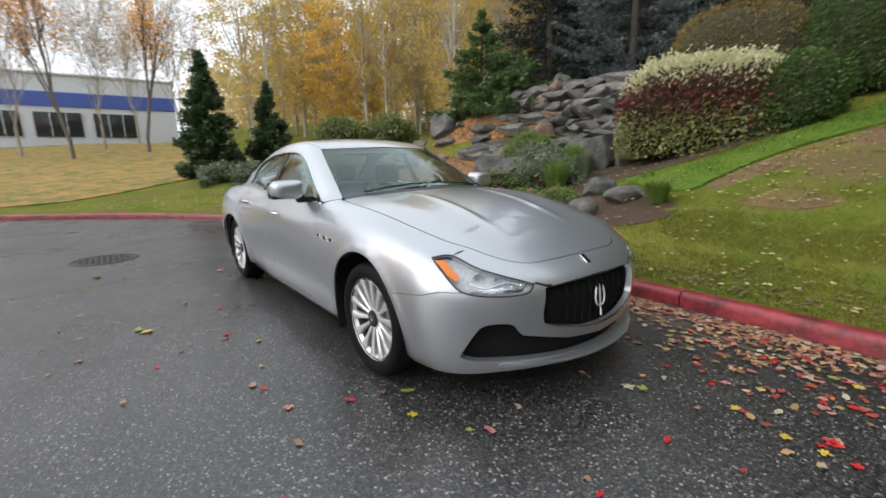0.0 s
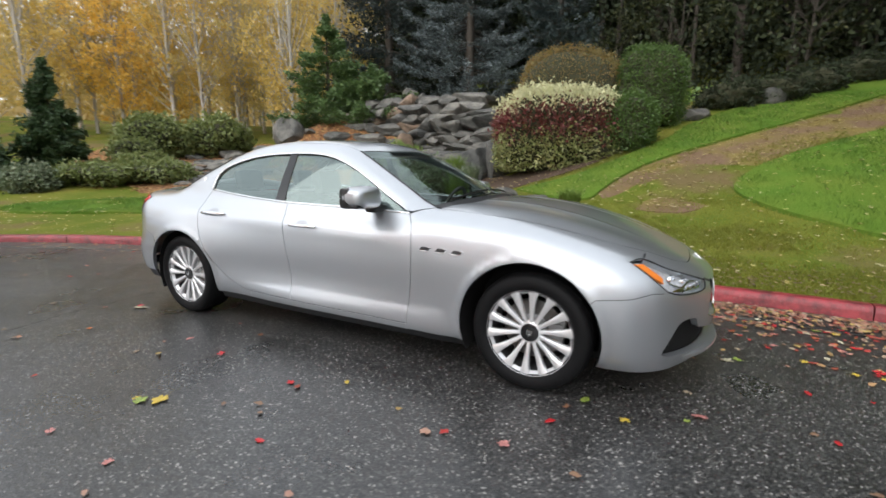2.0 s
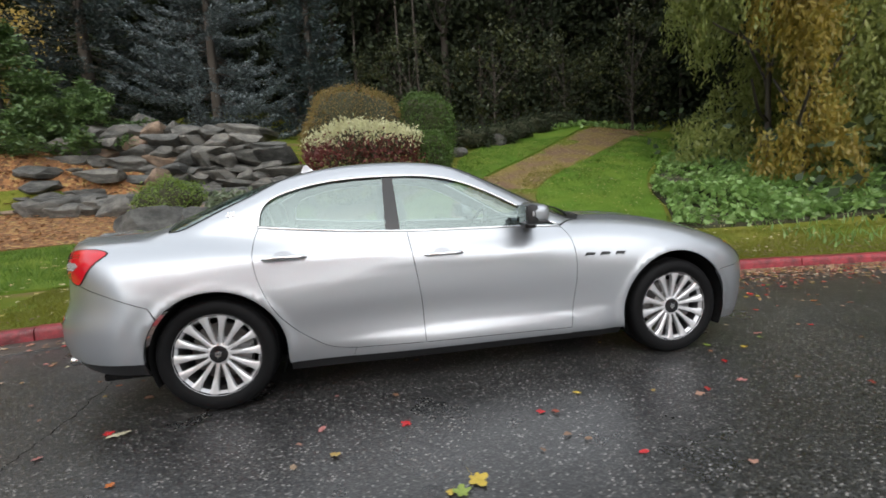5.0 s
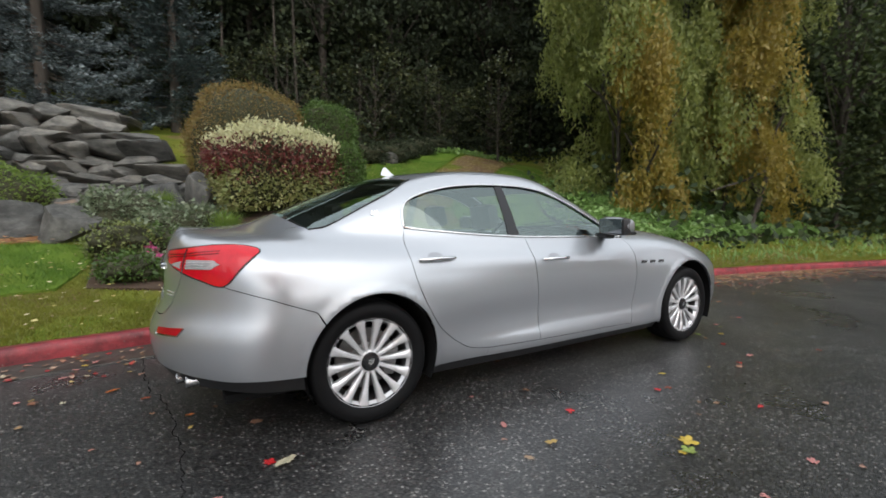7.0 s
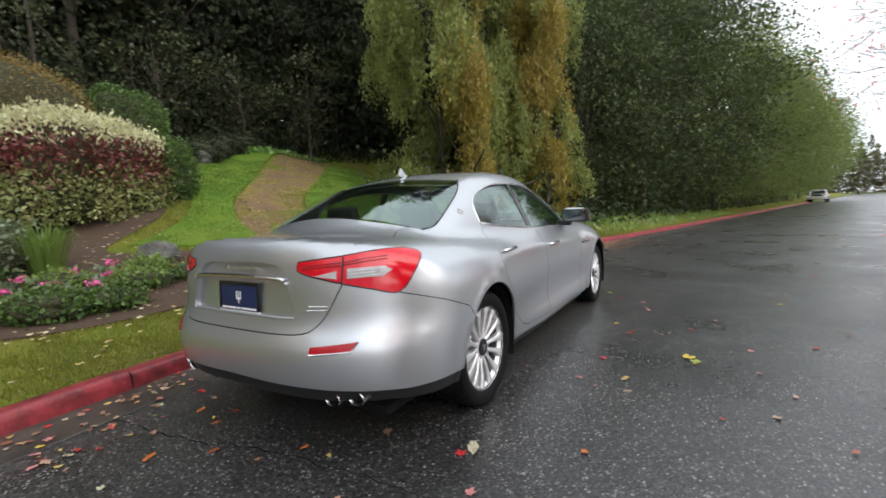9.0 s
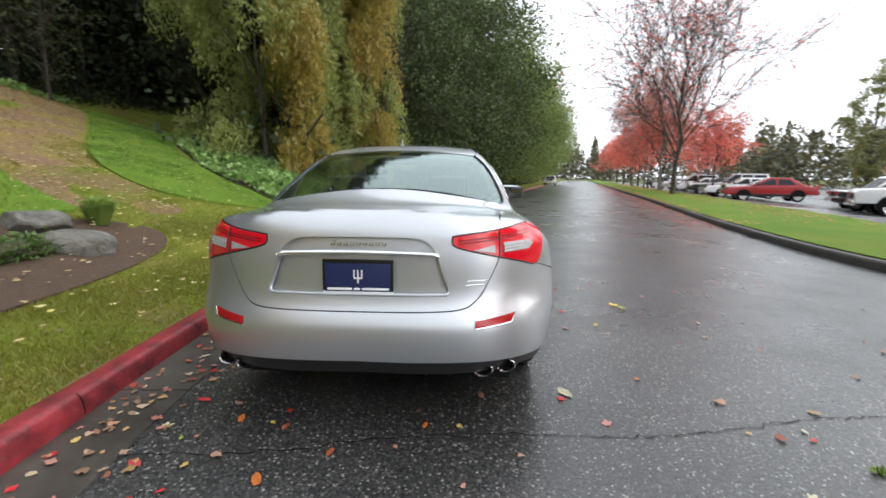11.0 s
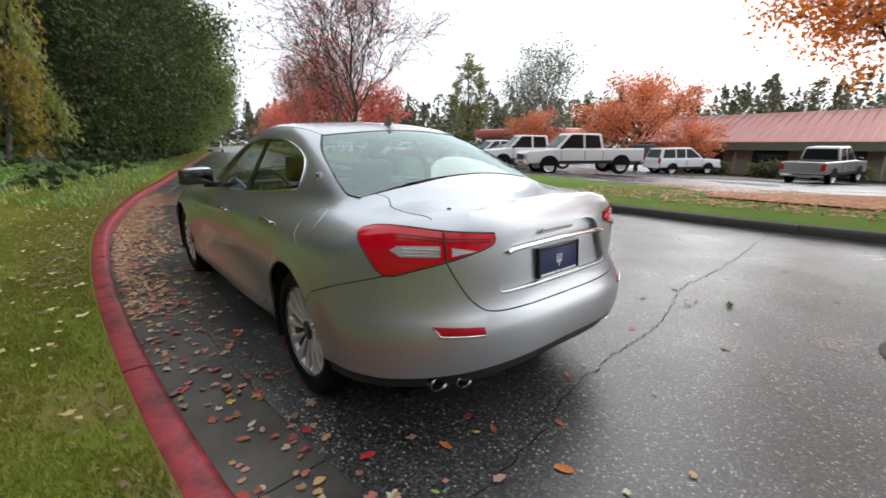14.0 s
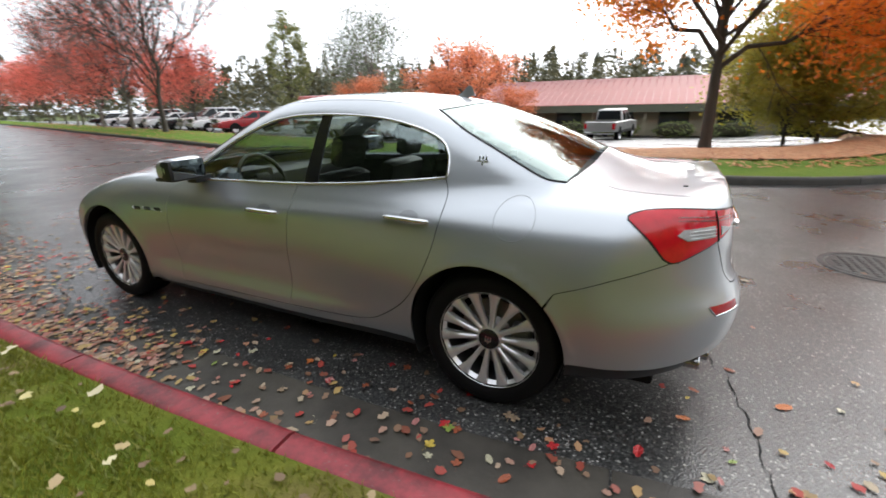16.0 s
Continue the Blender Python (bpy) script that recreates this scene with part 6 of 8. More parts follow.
L_BOX = leaf_mat("clipped_green", (0.038, 0.078, 0.012), (0.078, 0.145, 0.023), (0.14, 0.22, 0.045), through=0.2)
L_BROWN = leaf_mat("bronzed_hedge", (0.13, 0.13, 0.035), (0.25, 0.17, 0.05), (0.33, 0.17, 0.06), (0.16, 0.19, 0.045), through=0.2)
L_VARIEG = leaf_mat("variegated_leaves", (0.13, 0.17, 0.04), (0.20, 0.24, 0.07), (0.44, 0.42, 0.18), (0.16, 0.12, 0.05), (0.52, 0.50, 0.26), through=0.15)
L_WINE = leaf_mat("wine_red_leaves", (0.11, 0.018, 0.020), (0.17, 0.030, 0.030), (0.20, 0.06, 0.045), (0.14, 0.085, 0.05), through=0.15)
L_CREAM = leaf_mat("cream_tips", (0.55, 0.54, 0.30), (0.70, 0.68, 0.45), (0.45, 0.47, 0.22), through=0.25)
L_RHODO = leaf_mat("rhododendron_leaves", (0.12, 0.16, 0.045), (0.20, 0.24, 0.07), (0.31, 0.33, 0.11), through=0.15)
L_GREY = leaf_mat("grey_shrub_leaves", (0.10, 0.14, 0.07), (0.19, 0.23, 0.14), (0.34, 0.37, 0.25), through=0.15)
L_IVY = leaf_mat("ivy_leaves", (0.13, 0.24, 0.06), (0.25, 0.39, 0.11), (0.40, 0.54, 0.22), gloss=0.4, through=0.2)
L_FERN = leaf_mat("grass_tuft", (0.11, 0.19, 0.03), (0.20, 0.29, 0.06), (0.28, 0.34, 0.10), through=0.3)
L_WILLOW = leaf_mat("willow_leaves", (0.13, 0.165, 0.045), (0.29, 0.325, 0.09), (0.47, 0.47, 0.15), through=0.4)
L_GOLD = leaf_mat("golden_leaves", (0.23, 0.18, 0.034), (0.37, 0.275, 0.048), (0.17, 0.19, 0.05), through=0.35)
# leaf tones set darker than real foliage: the wood's shade is in the colour
L_FOREST_SHADED = leaf_mat("shaded_forest_leaves", (0.012, 0.020, 0.007), (0.026, 0.038, 0.013), (0.058, 0.072, 0.024), gloss=0.9, through=0.12)
L_UNDER = leaf_mat("undergrowth_leaves", (0.02, 0.036, 0.012), (0.038, 0.066, 0.02), (0.085, 0.115, 0.036), gloss=0.7, through=0.15)
L_ROADTREE = leaf_mat("roadside_leaves", (0.085, 0.125, 0.036), (0.18, 0.235, 0.07), (0.30, 0.36, 0.13), gloss=0.8, through=0.4)
L_YELLOW = leaf_mat("yellow_autumn_leaves", (0.66, 0.42, 0.08), (0.78, 0.54, 0.13), (0.58, 0.48, 0.17), through=0.5)
L_ORANGE = leaf_mat("orange_autumn_leaves", (0.64, 0.17, 0.025), (0.78, 0.26, 0.035), (0.70, 0.38, 0.06), through=0.5)
L_RED = leaf_mat("red_autumn_leaves", (0.62, 0.11, 0.09), (0.74, 0.19, 0.14), (0.66, 0.30, 0.22), through=0.5)

# conifers
def stand(nm, lab, cat, meshes, x, y, turn=0.0, sink=0.0, grp=""):
    t = plant(nm, lab, cat, meshes[0], [("crown", meshes[1])], grp)
    t.matrix_basis = pose(x, y, ground_z(x, y) - sink, 0, 0, turn)
    return t


blue = spruce(11, 10.5, 3.3, L_SPRUCE_BLUE, 13, 13, 210, 0.14, 0.05, 0.28, 0.36, 0.025)
stand("spruce_tree", "silvery blue spruce above the rock wall", "tree", blue, -5.9, 15.0)
dark = spruce(12, 12.5, 3.2, L_SPRUCE, 20, 13, 64, 0.18, 0.05, 0.35, 0.22)
stand("spruce_tree", "tall dark green spruce behind the rocks", "tree", dark, -10.6, 15.8)
stand("spruce_tree", "dusky blue-green spruce behind the hedges", "tree", spruce(13, 9.5, 2.2, leaf_mat("dusky_needles", (0.018, 0.032, 0.032), (0.045, 0.070, 0.068), (0.11, 0.15, 0.145), through=0.05), 18, 12, 52, 0.17, 0.05, 0.15, 0.3), -2.4, 16.2)
stand("spruce_tree", "tall dark green spruce behind the rocks", "tree", dark, -8.0, 19.5, 90)
stand("fir_tree", "dark green young fir on the grass bank", "tree", spruce(14, 4.3, 1.2, L_FIR, 15, 13, 90, 0.17, 0.03, 0.1, 0.2), -15.2, 1.4, 0, 0.1)
stand("fir_tree", "small dense dark fir beside the shrubs", "tree", spruce(15, 3.2, 0.95, L_FIR, 12, 12, 80, 0.15, 0.06, 0.05, 0.15), -14.9, 3.6, 0, 0.1)
stand("yew_tree", "spreading green conifer with layered boughs", "tree", spruce(16, 4.2, 2.2, L_YEW, 9, 13, 85, 0.18, 0.12, 0.12, 0.12, 0.05), -10.6, 11.3, 0, 0.4)
stand("yew_tree", "low spreading green conifer above the rocks", "tree", spruce(17, 2.3, 2.3, L_YEW, 6, 12, 85, 0.18, 0.2, 0.0, 0.1, 0.05), -8.6, 11.6, 30, 0.4)

# clipped hedges
def bush(nm, lab, cat, crowns, x, y, turn=0.0, sink=0.08, grp="", z=None):
    t = plant(nm, lab, cat, None, crowns, grp)
    t.matrix_basis = pose(x, y, (ground_z(x, y) if z is None else z) - sink, 0, 0, turn)
    return t


bush("hedge", "variegated dark red and cream leaved hedge", "hedge", hedge(21, (2.6, 1.9, 1.85), L_VARIEG, 22000, 0.085, 3.6, rough=0.085, top_leaf=L_CREAM, lump=0.17, mid_leaf=L_WINE), -0.45, 7.7, 18, 0.15)
bush("hedge", "rounded bright green clipped shrub", "hedge", hedge(22, (1.45, 1.6, 1.32), L_BOX, 15000, 0.06, 2.6, lump=0.18, rough=0.06), 1.05, 8.1, 0, 0.2)
bush("hedge", "bronze-brown clipped hedge behind the variegated one", "hedge", hedge(23, (3.1, 2.0, 2.85), L_BROWN, 22000, 0.055, 3.2, lump=0.14, rough=0.065), -0.6, 10.2, 12, 0.2)
bush("hedge", "tall rounded dark green clipped shrub", "hedge", hedge(24, (1.6, 1.9, 2.15), L_BOX, 19000, 0.06, 2.7, lump=0.18, rough=0.065), 1.5, 10.2, 0, 0.2)
bush("shrub", "olive green rhododendron shrub", "shrub", hedge(25, (2.2, 2.0, 1.7), L_RHODO, 5200, 0.15, 2.2, rough=0.12, lump=0.3), -15.6, 7.0)
bush("shrub", "pale green rhododendron shrub", "shrub", hedge(26, (2.4, 2.0, 1.6), L_RHODO, 5200, 0.15, 2.2, rough=0.12, lump=0.3), -14.6, 9.0)
bush("shrub", "pale green rhododendron shrub", "shrub", hedge(27, (1.4, 1.4, 0.9), L_RHODO, 2600, 0.13, 2.2, rough=0.12, lump=0.3), -14.9, 5.9)
for i, (x, y, s) in enumerate(((-12.0, 3.4, 2.3), (-11.0, 4.4, 2.0), (-12.8, 5.0, 1.6), (-13.4, 1.3, 1.3), (-12.3, 2.0, 1.2))):
    bush("juniper", "low spreading green juniper", "shrub", hedge(30 + i, (s, s * 0.8, 0.62), L_RHODO if i < 3 else L_GREY, 5000, 0.10, 2.0, rough=0.08, lump=0.35), x, y, i * 40, 0.1, "low junipers")
bush("shrub", "grey-green leafy shrub before the rocks", "shrub", hedge(40, (1.35, 1.1, 0.8), L_GREY, 3600, 0.085, 2.2, rough=0.08, lump=0.3), -3.2, 6.4)
bush("shrub", "grey-green leafy shrub before the rocks", "shrub", hedge(41, (1.2, 1.0, 0.7), L_GREY, 2800, 0.075, 2.2, rough=0.08, lump=0.3), -2.3, 5.4)
bush("shrub", "mossy yellow-green mound of foliage", "shrub", hedge(42, (1.5, 1.3, 1.4), L_FERN, 6000, 0.06, 2.2, rough=0.05, lump=0.3), -5.2, 8.2, 0, 0.5)
for i, (x, y) in enumerate(((4.6, 12.6), (5.6, 13.6), (3.5, 12.2), (7.0, 14.8), (8.6, 15.9))):
    bush("shrub", "low dark shrub at the edge of the wood", "shrub", hedge(45 + i, (1.5, 1.2, 0.75), L_FOREST_SHADED, 2600, 0.10, 2.2, rough=0.1, lump=0.35), x, y, 0, 0.1, "wood edge shrubs")

# grass tufts
def tuft(seed, n, tall, wide, mat):
    rng = np.random.default_rng(seed)
    a, s = rng.uniform(0, 2 * math.pi, n), rng.uniform(0.25, 1.0, n)
    d = np.stack([np.cos(a), np.sin(a), 0 * a], 1)
    h = rng.uniform(0.6, 1.0, n) * tall
    v = []
    p0 = d * (s * wide * 0.15)[:, None]
    p1 = d * (s * wide * 0.32)[:, None] + np.stack([0 * h, 0 * h, h * 0.7], 1)
    p2 = d * (s * wide * 0.55)[:, None] + np.stack([0 * h, 0 * h, h * (1.0 - 0.25 * s)], 1)
    w = np.stack([-d[:, 1], d[:, 0], 0 * a], 1) * 0.007
    v = np.stack([p0 - w, p0 + w, p1 + w, p1 - w, p2], 1).reshape(-1, 3)
    b = np.arange(n) * 5
    f = np.vstack([np.stack([b, b + 1, b + 2, b + 3], 1), np.stack([b + 3, b + 2, b + 4, b + 4], 1)])
    me = bpy.data.meshes.new("grass_body")
    me.from_pydata([tuple(x) for x in v], [], [tuple(q) for q in f[:n]] + [tuple(q[:3]) for q in f[n:].tolist()])
    me.materials.append(mat)
    return me


for i, (x, y, t, w, m) in enumerate(((-1.75, 5.0, 0.75, 0.95, L_FERN), (0.75, 4.0, 0.42, 0.6, L_FERN), (-2.7, 6.9, 0.9, 1.0, L_FERN), (-2.0, 6.3, 0.7, 0.8, L_GREY), (-1.1, 3.6, 0.22, 0.35, L_GREY), (-12.5, 0.6, 0.35, 0.6, L_GREY))):
    o = plant("grass_tuft", "yellow-green ornamental grass tuft in the bed", "grass", None, [("grass_body", tuft(60 + i, 420, t, w, m))], "ornamental grasses")
    o.location = (x, y, ground_z(x, y) + 0.01)

# bedding flowers
PINK = plain("pink_petals", (0.62, 0.10, 0.28), 0.6, 0, 0.3)
rng = np.random.default_rng(70)
for i in range(16):
    x, y = rng.uniform(-3.0, -0.9), rng.uniform(3.5, 4.5)
    pl = tagged(new("flower"), "pink flowering cabbage in the planting bed", "flower", "bedding flowers")
    c = rng.normal(size=(60, 3)) * (0.09, 0.09, 0.035) + (0, 0, 0.09)
    v, f = leaf_quads(rng, c, 0.09, 0.06, way=unit(c - (0, 0, 0.0)) * 1.0)
    o = new("leaves", fast_mesh("leaves", v, f, L_GREY))
    o.parent = pl
    c = rng.normal(size=(40, 3)) * (0.035, 0.035, 0.02) + (0, 0, 0.16)
    v, f = leaf_quads(rng, c, 0.045, 0.035)
    o = new("petals", fast_mesh("petals", v, f, PINK))
    o.parent = pl
    pl.location = (x, y, ground_z(x, y) + 0.02)
bush("shrub", "bright yellow-green edging plant", "shrub", hedge(48, (0.6, 0.5, 0.3), L_FERN, 1500, 0.05, 2.2, rough=0.04, lump=0.3), -1.9, 4.2)
bush("shrub", "small dark green edging plant", "shrub", hedge(49, (0.8, 0.5, 0.25), L_BOX, 1500, 0.05, 2.2, rough=0.04, lump=0.3), -0.5, 3.75)

for i, (x, y, w, m, lab) in enumerate(((-1.30, 3.75, 0.55, L_FERN, "bright yellow-green edging plant"), (-1.0, 4.15, 0.5, L_FERN, "bright yellow-green edging plant"), (-2.95, 3.45, 0.7, L_BOX, "low green edging plant in the bed"), (-2.3, 3.25, 0.6, L_BOX, "low green edging plant in the bed"), (-1.75, 3.2, 0.5, L_BOX, "low green edging plant in the bed"), (-3.1, 4.7, 1.0, L_RHODO, "leafy dark green shrub in the bed"), (-2.6, 5.0, 0.8, L_BOX, "leafy dark green shrub in the bed"))):
    bush("shrub", lab, "shrub", hedge(150 + i, (w, w * 0.8, w * 0.5), m, 1500, 0.055, 2.2, rough=0.05, lump=0.35), x, y, i * 50, 0.03, "bedding plants")

# rocks: a stacked waterfall wall, slabs in the leafy bed, boulders on the bank
shapes = [rock_mesh(100 + i, 9.0 if i < 7 else 3.0) for i in range(10)]
for m in shapes:
    m.materials.append(ROCK)
rusty = []
for m in shapes[:4]:
    c = m.copy()
    c.materials.clear()
    c.materials.append(ROCK_RUST)
    rusty.append(c)


def rock(x, y, z, sx, sy, sz, turn, me, lab, grp):
    o = tagged(new("rock", me), lab, "rock", grp)
    o.matrix_basis = pose(x, y, z, rng.uniform(-6, 6), rng.uniform(-6, 6), turn) @ Matrix.Diagonal((sx * 1.12, sy, sz * 1.15, 1))
    return o


rng = np.random.default_rng(80)
z = 0.75
course = 0
while z < 3.75:
    tall = rng.uniform(0.20, 0.38)
    x0, x1 = -9.6 + 0.45 * max(0, z - 2.4), -2.3 - 0.85 * max(0, z - 1.3)
    x = x0 + rng.uniform(0, 0.4)
    while x < x1:
        wide = rng.uniform(0.40, 1.05)
        face = 10.4 + 0.42 * (z - 0.8) + 0.10 * abs(x + 6.0) ** 1.1 * (1 if x > -6 else -0.25) - 1.3 * step01(-5.0, -2.5, x)
        red = (-8.0 < x < -5.8) and rng.random() < 0.35
        rock(x + wide / 2, float(face) + rng.uniform(-0.14, 0.14), z + tall / 2, wide * 1.02, rng.uniform(0.9, 1.4), tall * 1.05, rng.uniform(-12, 12), rusty[rng.integers(4)] if red else shapes[rng.integers(7)], "rust-stained stacked wall rock" if red else "grey stacked wall rock", "waterfall wall rocks")
        x += wide * 0.96
    z += tall * 0.93
    course += 1
rock(-7.5, 12.6, 3.95, 0.62, 0.5, 0.78, 10, shapes[2], "upright grey block on top of the wall", "waterfall wall rocks")
rock(-4.5, 12.7, 3.75, 0.5, 0.5, 0.5, 40, shapes[3], "small grey block on top of the wall", "waterfall wall rocks")
for i in range(5):
    rock(-7.4 + i * 0.85, 12.0, 3.62, 1.15, 1.0, 0.16, rng.uniform(-8, 8), shapes[i % 7], "flat cap stone on the wall", "waterfall wall rocks")
for i in range(64):
    x, u = rng.uniform(-8.4, -2.5), rng.uniform(0, 1)
    y = 8.3 + 2.0 * u - 0.35 * (x + 5.5) * (x > -5.5)
    w, h = rng.uniform(0.40, 0.90), rng.uniform(0.24, 0.46)
    rock(x, y, ground_z(x, y) + 0.10 + 0.25 * u, w, rng.uniform(0.6, 1.0), h, rng.uniform(-20, 20), rusty[rng.integers(4)] if rng.random() < 0.08 else shapes[rng.integers(7)], "grey block at the foot of the rock wall", "waterfall wall rocks")
for i in range(84):
    x = rng.uniform(-15.5, -8.6)
    y = rng.uniform(4.6, 10.6) + (x + 12) * -0.12
    s = rng.uniform(0.22, 0.66)
    rock(x, y, ground_z(x, y) + 0.04 * s, s * 1.3, s, s * rng.uniform(0.3, 0.6), rng.uniform(0, 180), (rusty if rng.random() < 0.12 else shapes)[rng.integers(4)], "flat grey slab in the leafy bed", "bed rocks")
for x, y, sx, sy, sz, k, lab in ((-0.1, 3.5, 0.5, 0.36, 0.26, 7, "pale rounded boulder at the bed's edge"), (0.15, 4.2, 0.55, 0.4, 0.26, 8, "brown boulder in the bed"), (-0.6, 4.7, 0.5, 0.4, 0.3, 9, "brown boulder in the bed"), (4.35, 12.6, 1.1, 0.7, 0.5, 7, "grey boulder at the edge of the wood"), (2.6, 10.8, 0.6, 0.45, 0.32, 8, "grey stone beside the lawn"), (-11.2, 9.6, 1.3, 1.0, 0.9, 9, "dark rounded boulder under the conifer"), (-5.0, 6.4, 1.1, 0.8, 0.5, 5, "grey slab at the lawn's edge"), (-3.9, 6.1, 0.9, 0.7, 0.6, 4, "grey slab at the lawn's edge"), (-2.6, 7.9, 0.95, 0.7, 0.85, 3, "leaning grey slab beside the hedge"), (-1.95, 8.1, 0.7, 0.6, 1.0, 6, "leaning grey slab beside the hedge")):
    rock(x, y, ground_z(x, y) + sz * 0.25, sx, sy, sz, rng.uniform(0, 180), shapes[k], lab, "garden boulders")

# ivy on the slope: leaves laid like tiles over a low mound
q = scatter_in(np.random.default_rng(90), IVY, 19000)
rng = np.random.default_rng(91)
z = rise(q[:, 0], q[:, 1]) + 0.18 + 0.26 * np.array([noise.noise((p[0] * 0.8, p[1] * 0.8, 1)) for p in q]) + rng.uniform(-0.06, 0.06, len(q))
v, f = leaf_quads(rng, np.column_stack([q, z]), 0.135, 0.115, way=np.array((-0.3, -0.9, 0.1)), scatter=0.55)
tagged(new("ivy", fast_mesh("ivy", v, f, L_IVY)), "broad-leaved ivy covering the slope", "ivy", kind="stuff")
draped("ivy_ground", IVY, FLOOR, 0.05, "dark ground under the ivy", "soil")
q = np.column_stack([rng.uniform(2.5, 14, 3800), rng.uniform(12.5, 18, 3800)])
q = q[(q[:, 1] > 13.2 + 0.28 * (q[:, 0] - 3)) & (q[:, 1] < 14.8 + 0.30 * (q[:, 0] - 3))]
v, f = leaf_quads(rng, np.column_stack([q, rise(q[:, 0], q[:, 1]) + rng.uniform(0.08, 0.3, len(q))]), 0.20, 0.16, way=np.array((-0.2, -0.9, 0.1)), scatter=0.6)
tagged(new("ivy", fast_mesh("ivy", v, f, L_IVY)), "ivy along the top of the lawn", "ivy", kind="stuff")
# rough grass and weeds between ivy and kerb
q = np.column_stack([rng.uniform(6, 26, 9000), rng.uniform(-6, 4, 9000)])
d = behind(q[:, 0], q[:, 1])
q, d = q[(d > 0.3) & (d < 2.6)], d[(d > 0.3) & (d < 2.6)]
v, f = leaf_quads(rng, np.column_stack([q, rise(q[:, 0], q[:, 1], d) + 0.06]), 0.17, 0.03, way=np.array((0, 0, 1.4)), scatter=0.5)
tagged(new("rough_grass", fast_mesh("rough_grass", v, f, L_IVY)), "rough grass and weeds along the kerb", "grass", kind="stuff")


# dark ground cover under the roadside trees
q = np.column_stack([rng.uniform(8, 60, 30000), rng.uniform(-16, 12, 30000)])
d = behind(q[:, 0], q[:, 1])
ok = (d > 1.3) & (d < 9) & (q[:, 1] < 9.5 - 0.1 * q[:, 0])
q, d = q[ok], d[ok]
hz = rng.uniform(0, 1, len(q)) ** 2 * np.clip(d - 1.0, 0.2, 1.6)
v, f = leaf_quads(rng, np.column_stack([q, rise(q[:, 0], q[:, 1], d) + 0.06 + hz]), 0.24, 0.15)
tagged(new("undergrowth", fast_mesh("undergrowth", v, f, L_UNDER)), "dark green undergrowth beside the road", "undergrowth", kind="stuff")


sign = tagged(new("garden_sign"), "small white sign on a post at the wood's edge", "sign")
bm = bmesh.new()
box(bm, (-0.20, -0.012, 0.42), (0.20, 0.012, 0.66), 0.008)
part("board", bm, WHITE, sign, "blank white board")
bm = bmesh.new()
box(bm, (-0.025, 0.013, -0.1), (0.025, 0.05, 0.60), 0.006)
part("post", bm, plain("grey_post", (0.25, 0.25, 0.25), 0.6), sign)
sign.matrix_basis = pose(2.25, 15.4, ground_z(2.25, 15.4), -6, 0, 10)


# willows
def willow(seed, height, wide, strands, mat):
    rng = np.random.default_rng(seed)
    segs, tips = [], []
    grow(rng, (0, 0, -0.2), (0, 0, 1), height * 0.3, 0.09, 1, segs, tips, 0.8, 0.25, 0.12, 3)
    bunch = [(rng.uniform(0, 2 * math.pi), rng.uniform(0.25, 1.0), rng.uniform(0.13, 1.0), rng.uniform(0.7, 2.4)) for _ in range(max(9, strands // 11))]
    at = []
    for _ in range(strands):
        ca, cr, cz, cl = bunch[rng.integers(len(bunch))]
        r0 = wide * cr
        side = rng.normal(size=2) * 0.22
        top = np.array((math.cos(ca) * r0 + side[0], math.sin(ca) * r0 + side[1], height * cz + rng.normal() * 0.15 - np.hypot(*side) * 0.8))
        long = min(cl * rng.uniform(0.5, 1.1), top[2] - 0.3)
        n = max(4, int(long / 0.036))
        s = np.linspace(0, 1, n)
        out = np.array((math.cos(ca), math.sin(ca), 0)) * 0.35
        at.append(top + out * np.sqrt(s)[:, None] + np.stack([0 * s, 0 * s, -s * long], 1) + rng.normal(size=(n, 3)) * 0.07)
    at = np.repeat(np.vstack(at), 2, 0)
    at = at + rng.normal(size=at.shape) * 0.06
    at = at[at[:, 2] > 0.15]
    v, f = leaf_quads(rng, at, 0.15, 0.05, way=np.array((0, 0, -1.6)), scatter=0.8)
    tv, tf = tubes(segs)
    return fast_mesh("trunk", tv, tf, BARK, True), fast_mesh("crown", v, f, mat)


stand("willow_tree", "weeping willow with dull green hanging strands", "tree", willow(200, 9.5, 2.3, 760, L_WILLOW), 9.6, 6.0)
stand("willow_tree", "weeping willow turning golden yellow", "tree", willow(201, 8.8, 0.55, 200, L_GOLD), 8.7, 4.5, 0, 0.2)
stand("willow_tree", "weeping willow turning golden yellow", "tree", willow(202, 9.6, 0.55, 210, L_GOLD), 11.4, 3.0, 0, 0.2)
stand("willow_tree", "weeping willow with dull green hanging strands", "tree", willow(203, 10.5, 2.4, 820, L_WILLOW), 12.9, 4.4)

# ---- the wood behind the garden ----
wood = [clump_tree(300 + i, 20, 3.5, 0.22, BARK, L_FOREST_SHADED, 170, 62, 0.30, 0.07) for i in range(3)]
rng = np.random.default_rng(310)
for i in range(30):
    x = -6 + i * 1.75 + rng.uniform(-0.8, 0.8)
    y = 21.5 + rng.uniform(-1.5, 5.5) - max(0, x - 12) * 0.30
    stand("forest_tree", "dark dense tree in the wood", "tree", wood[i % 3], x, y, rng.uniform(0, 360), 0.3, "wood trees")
for i in range(15):
    x = 14 + i * 2.3 + rng.uniform(-0.6, 0.6)
    y = 8.5 - (x - 14) * 0.25 + rng.uniform(-1, 2.5)
    stand("forest_tree", "dark dense tree in the wood", "tree", wood[i % 3], x, y, rng.uniform(0, 360), 0.3, "wood trees")
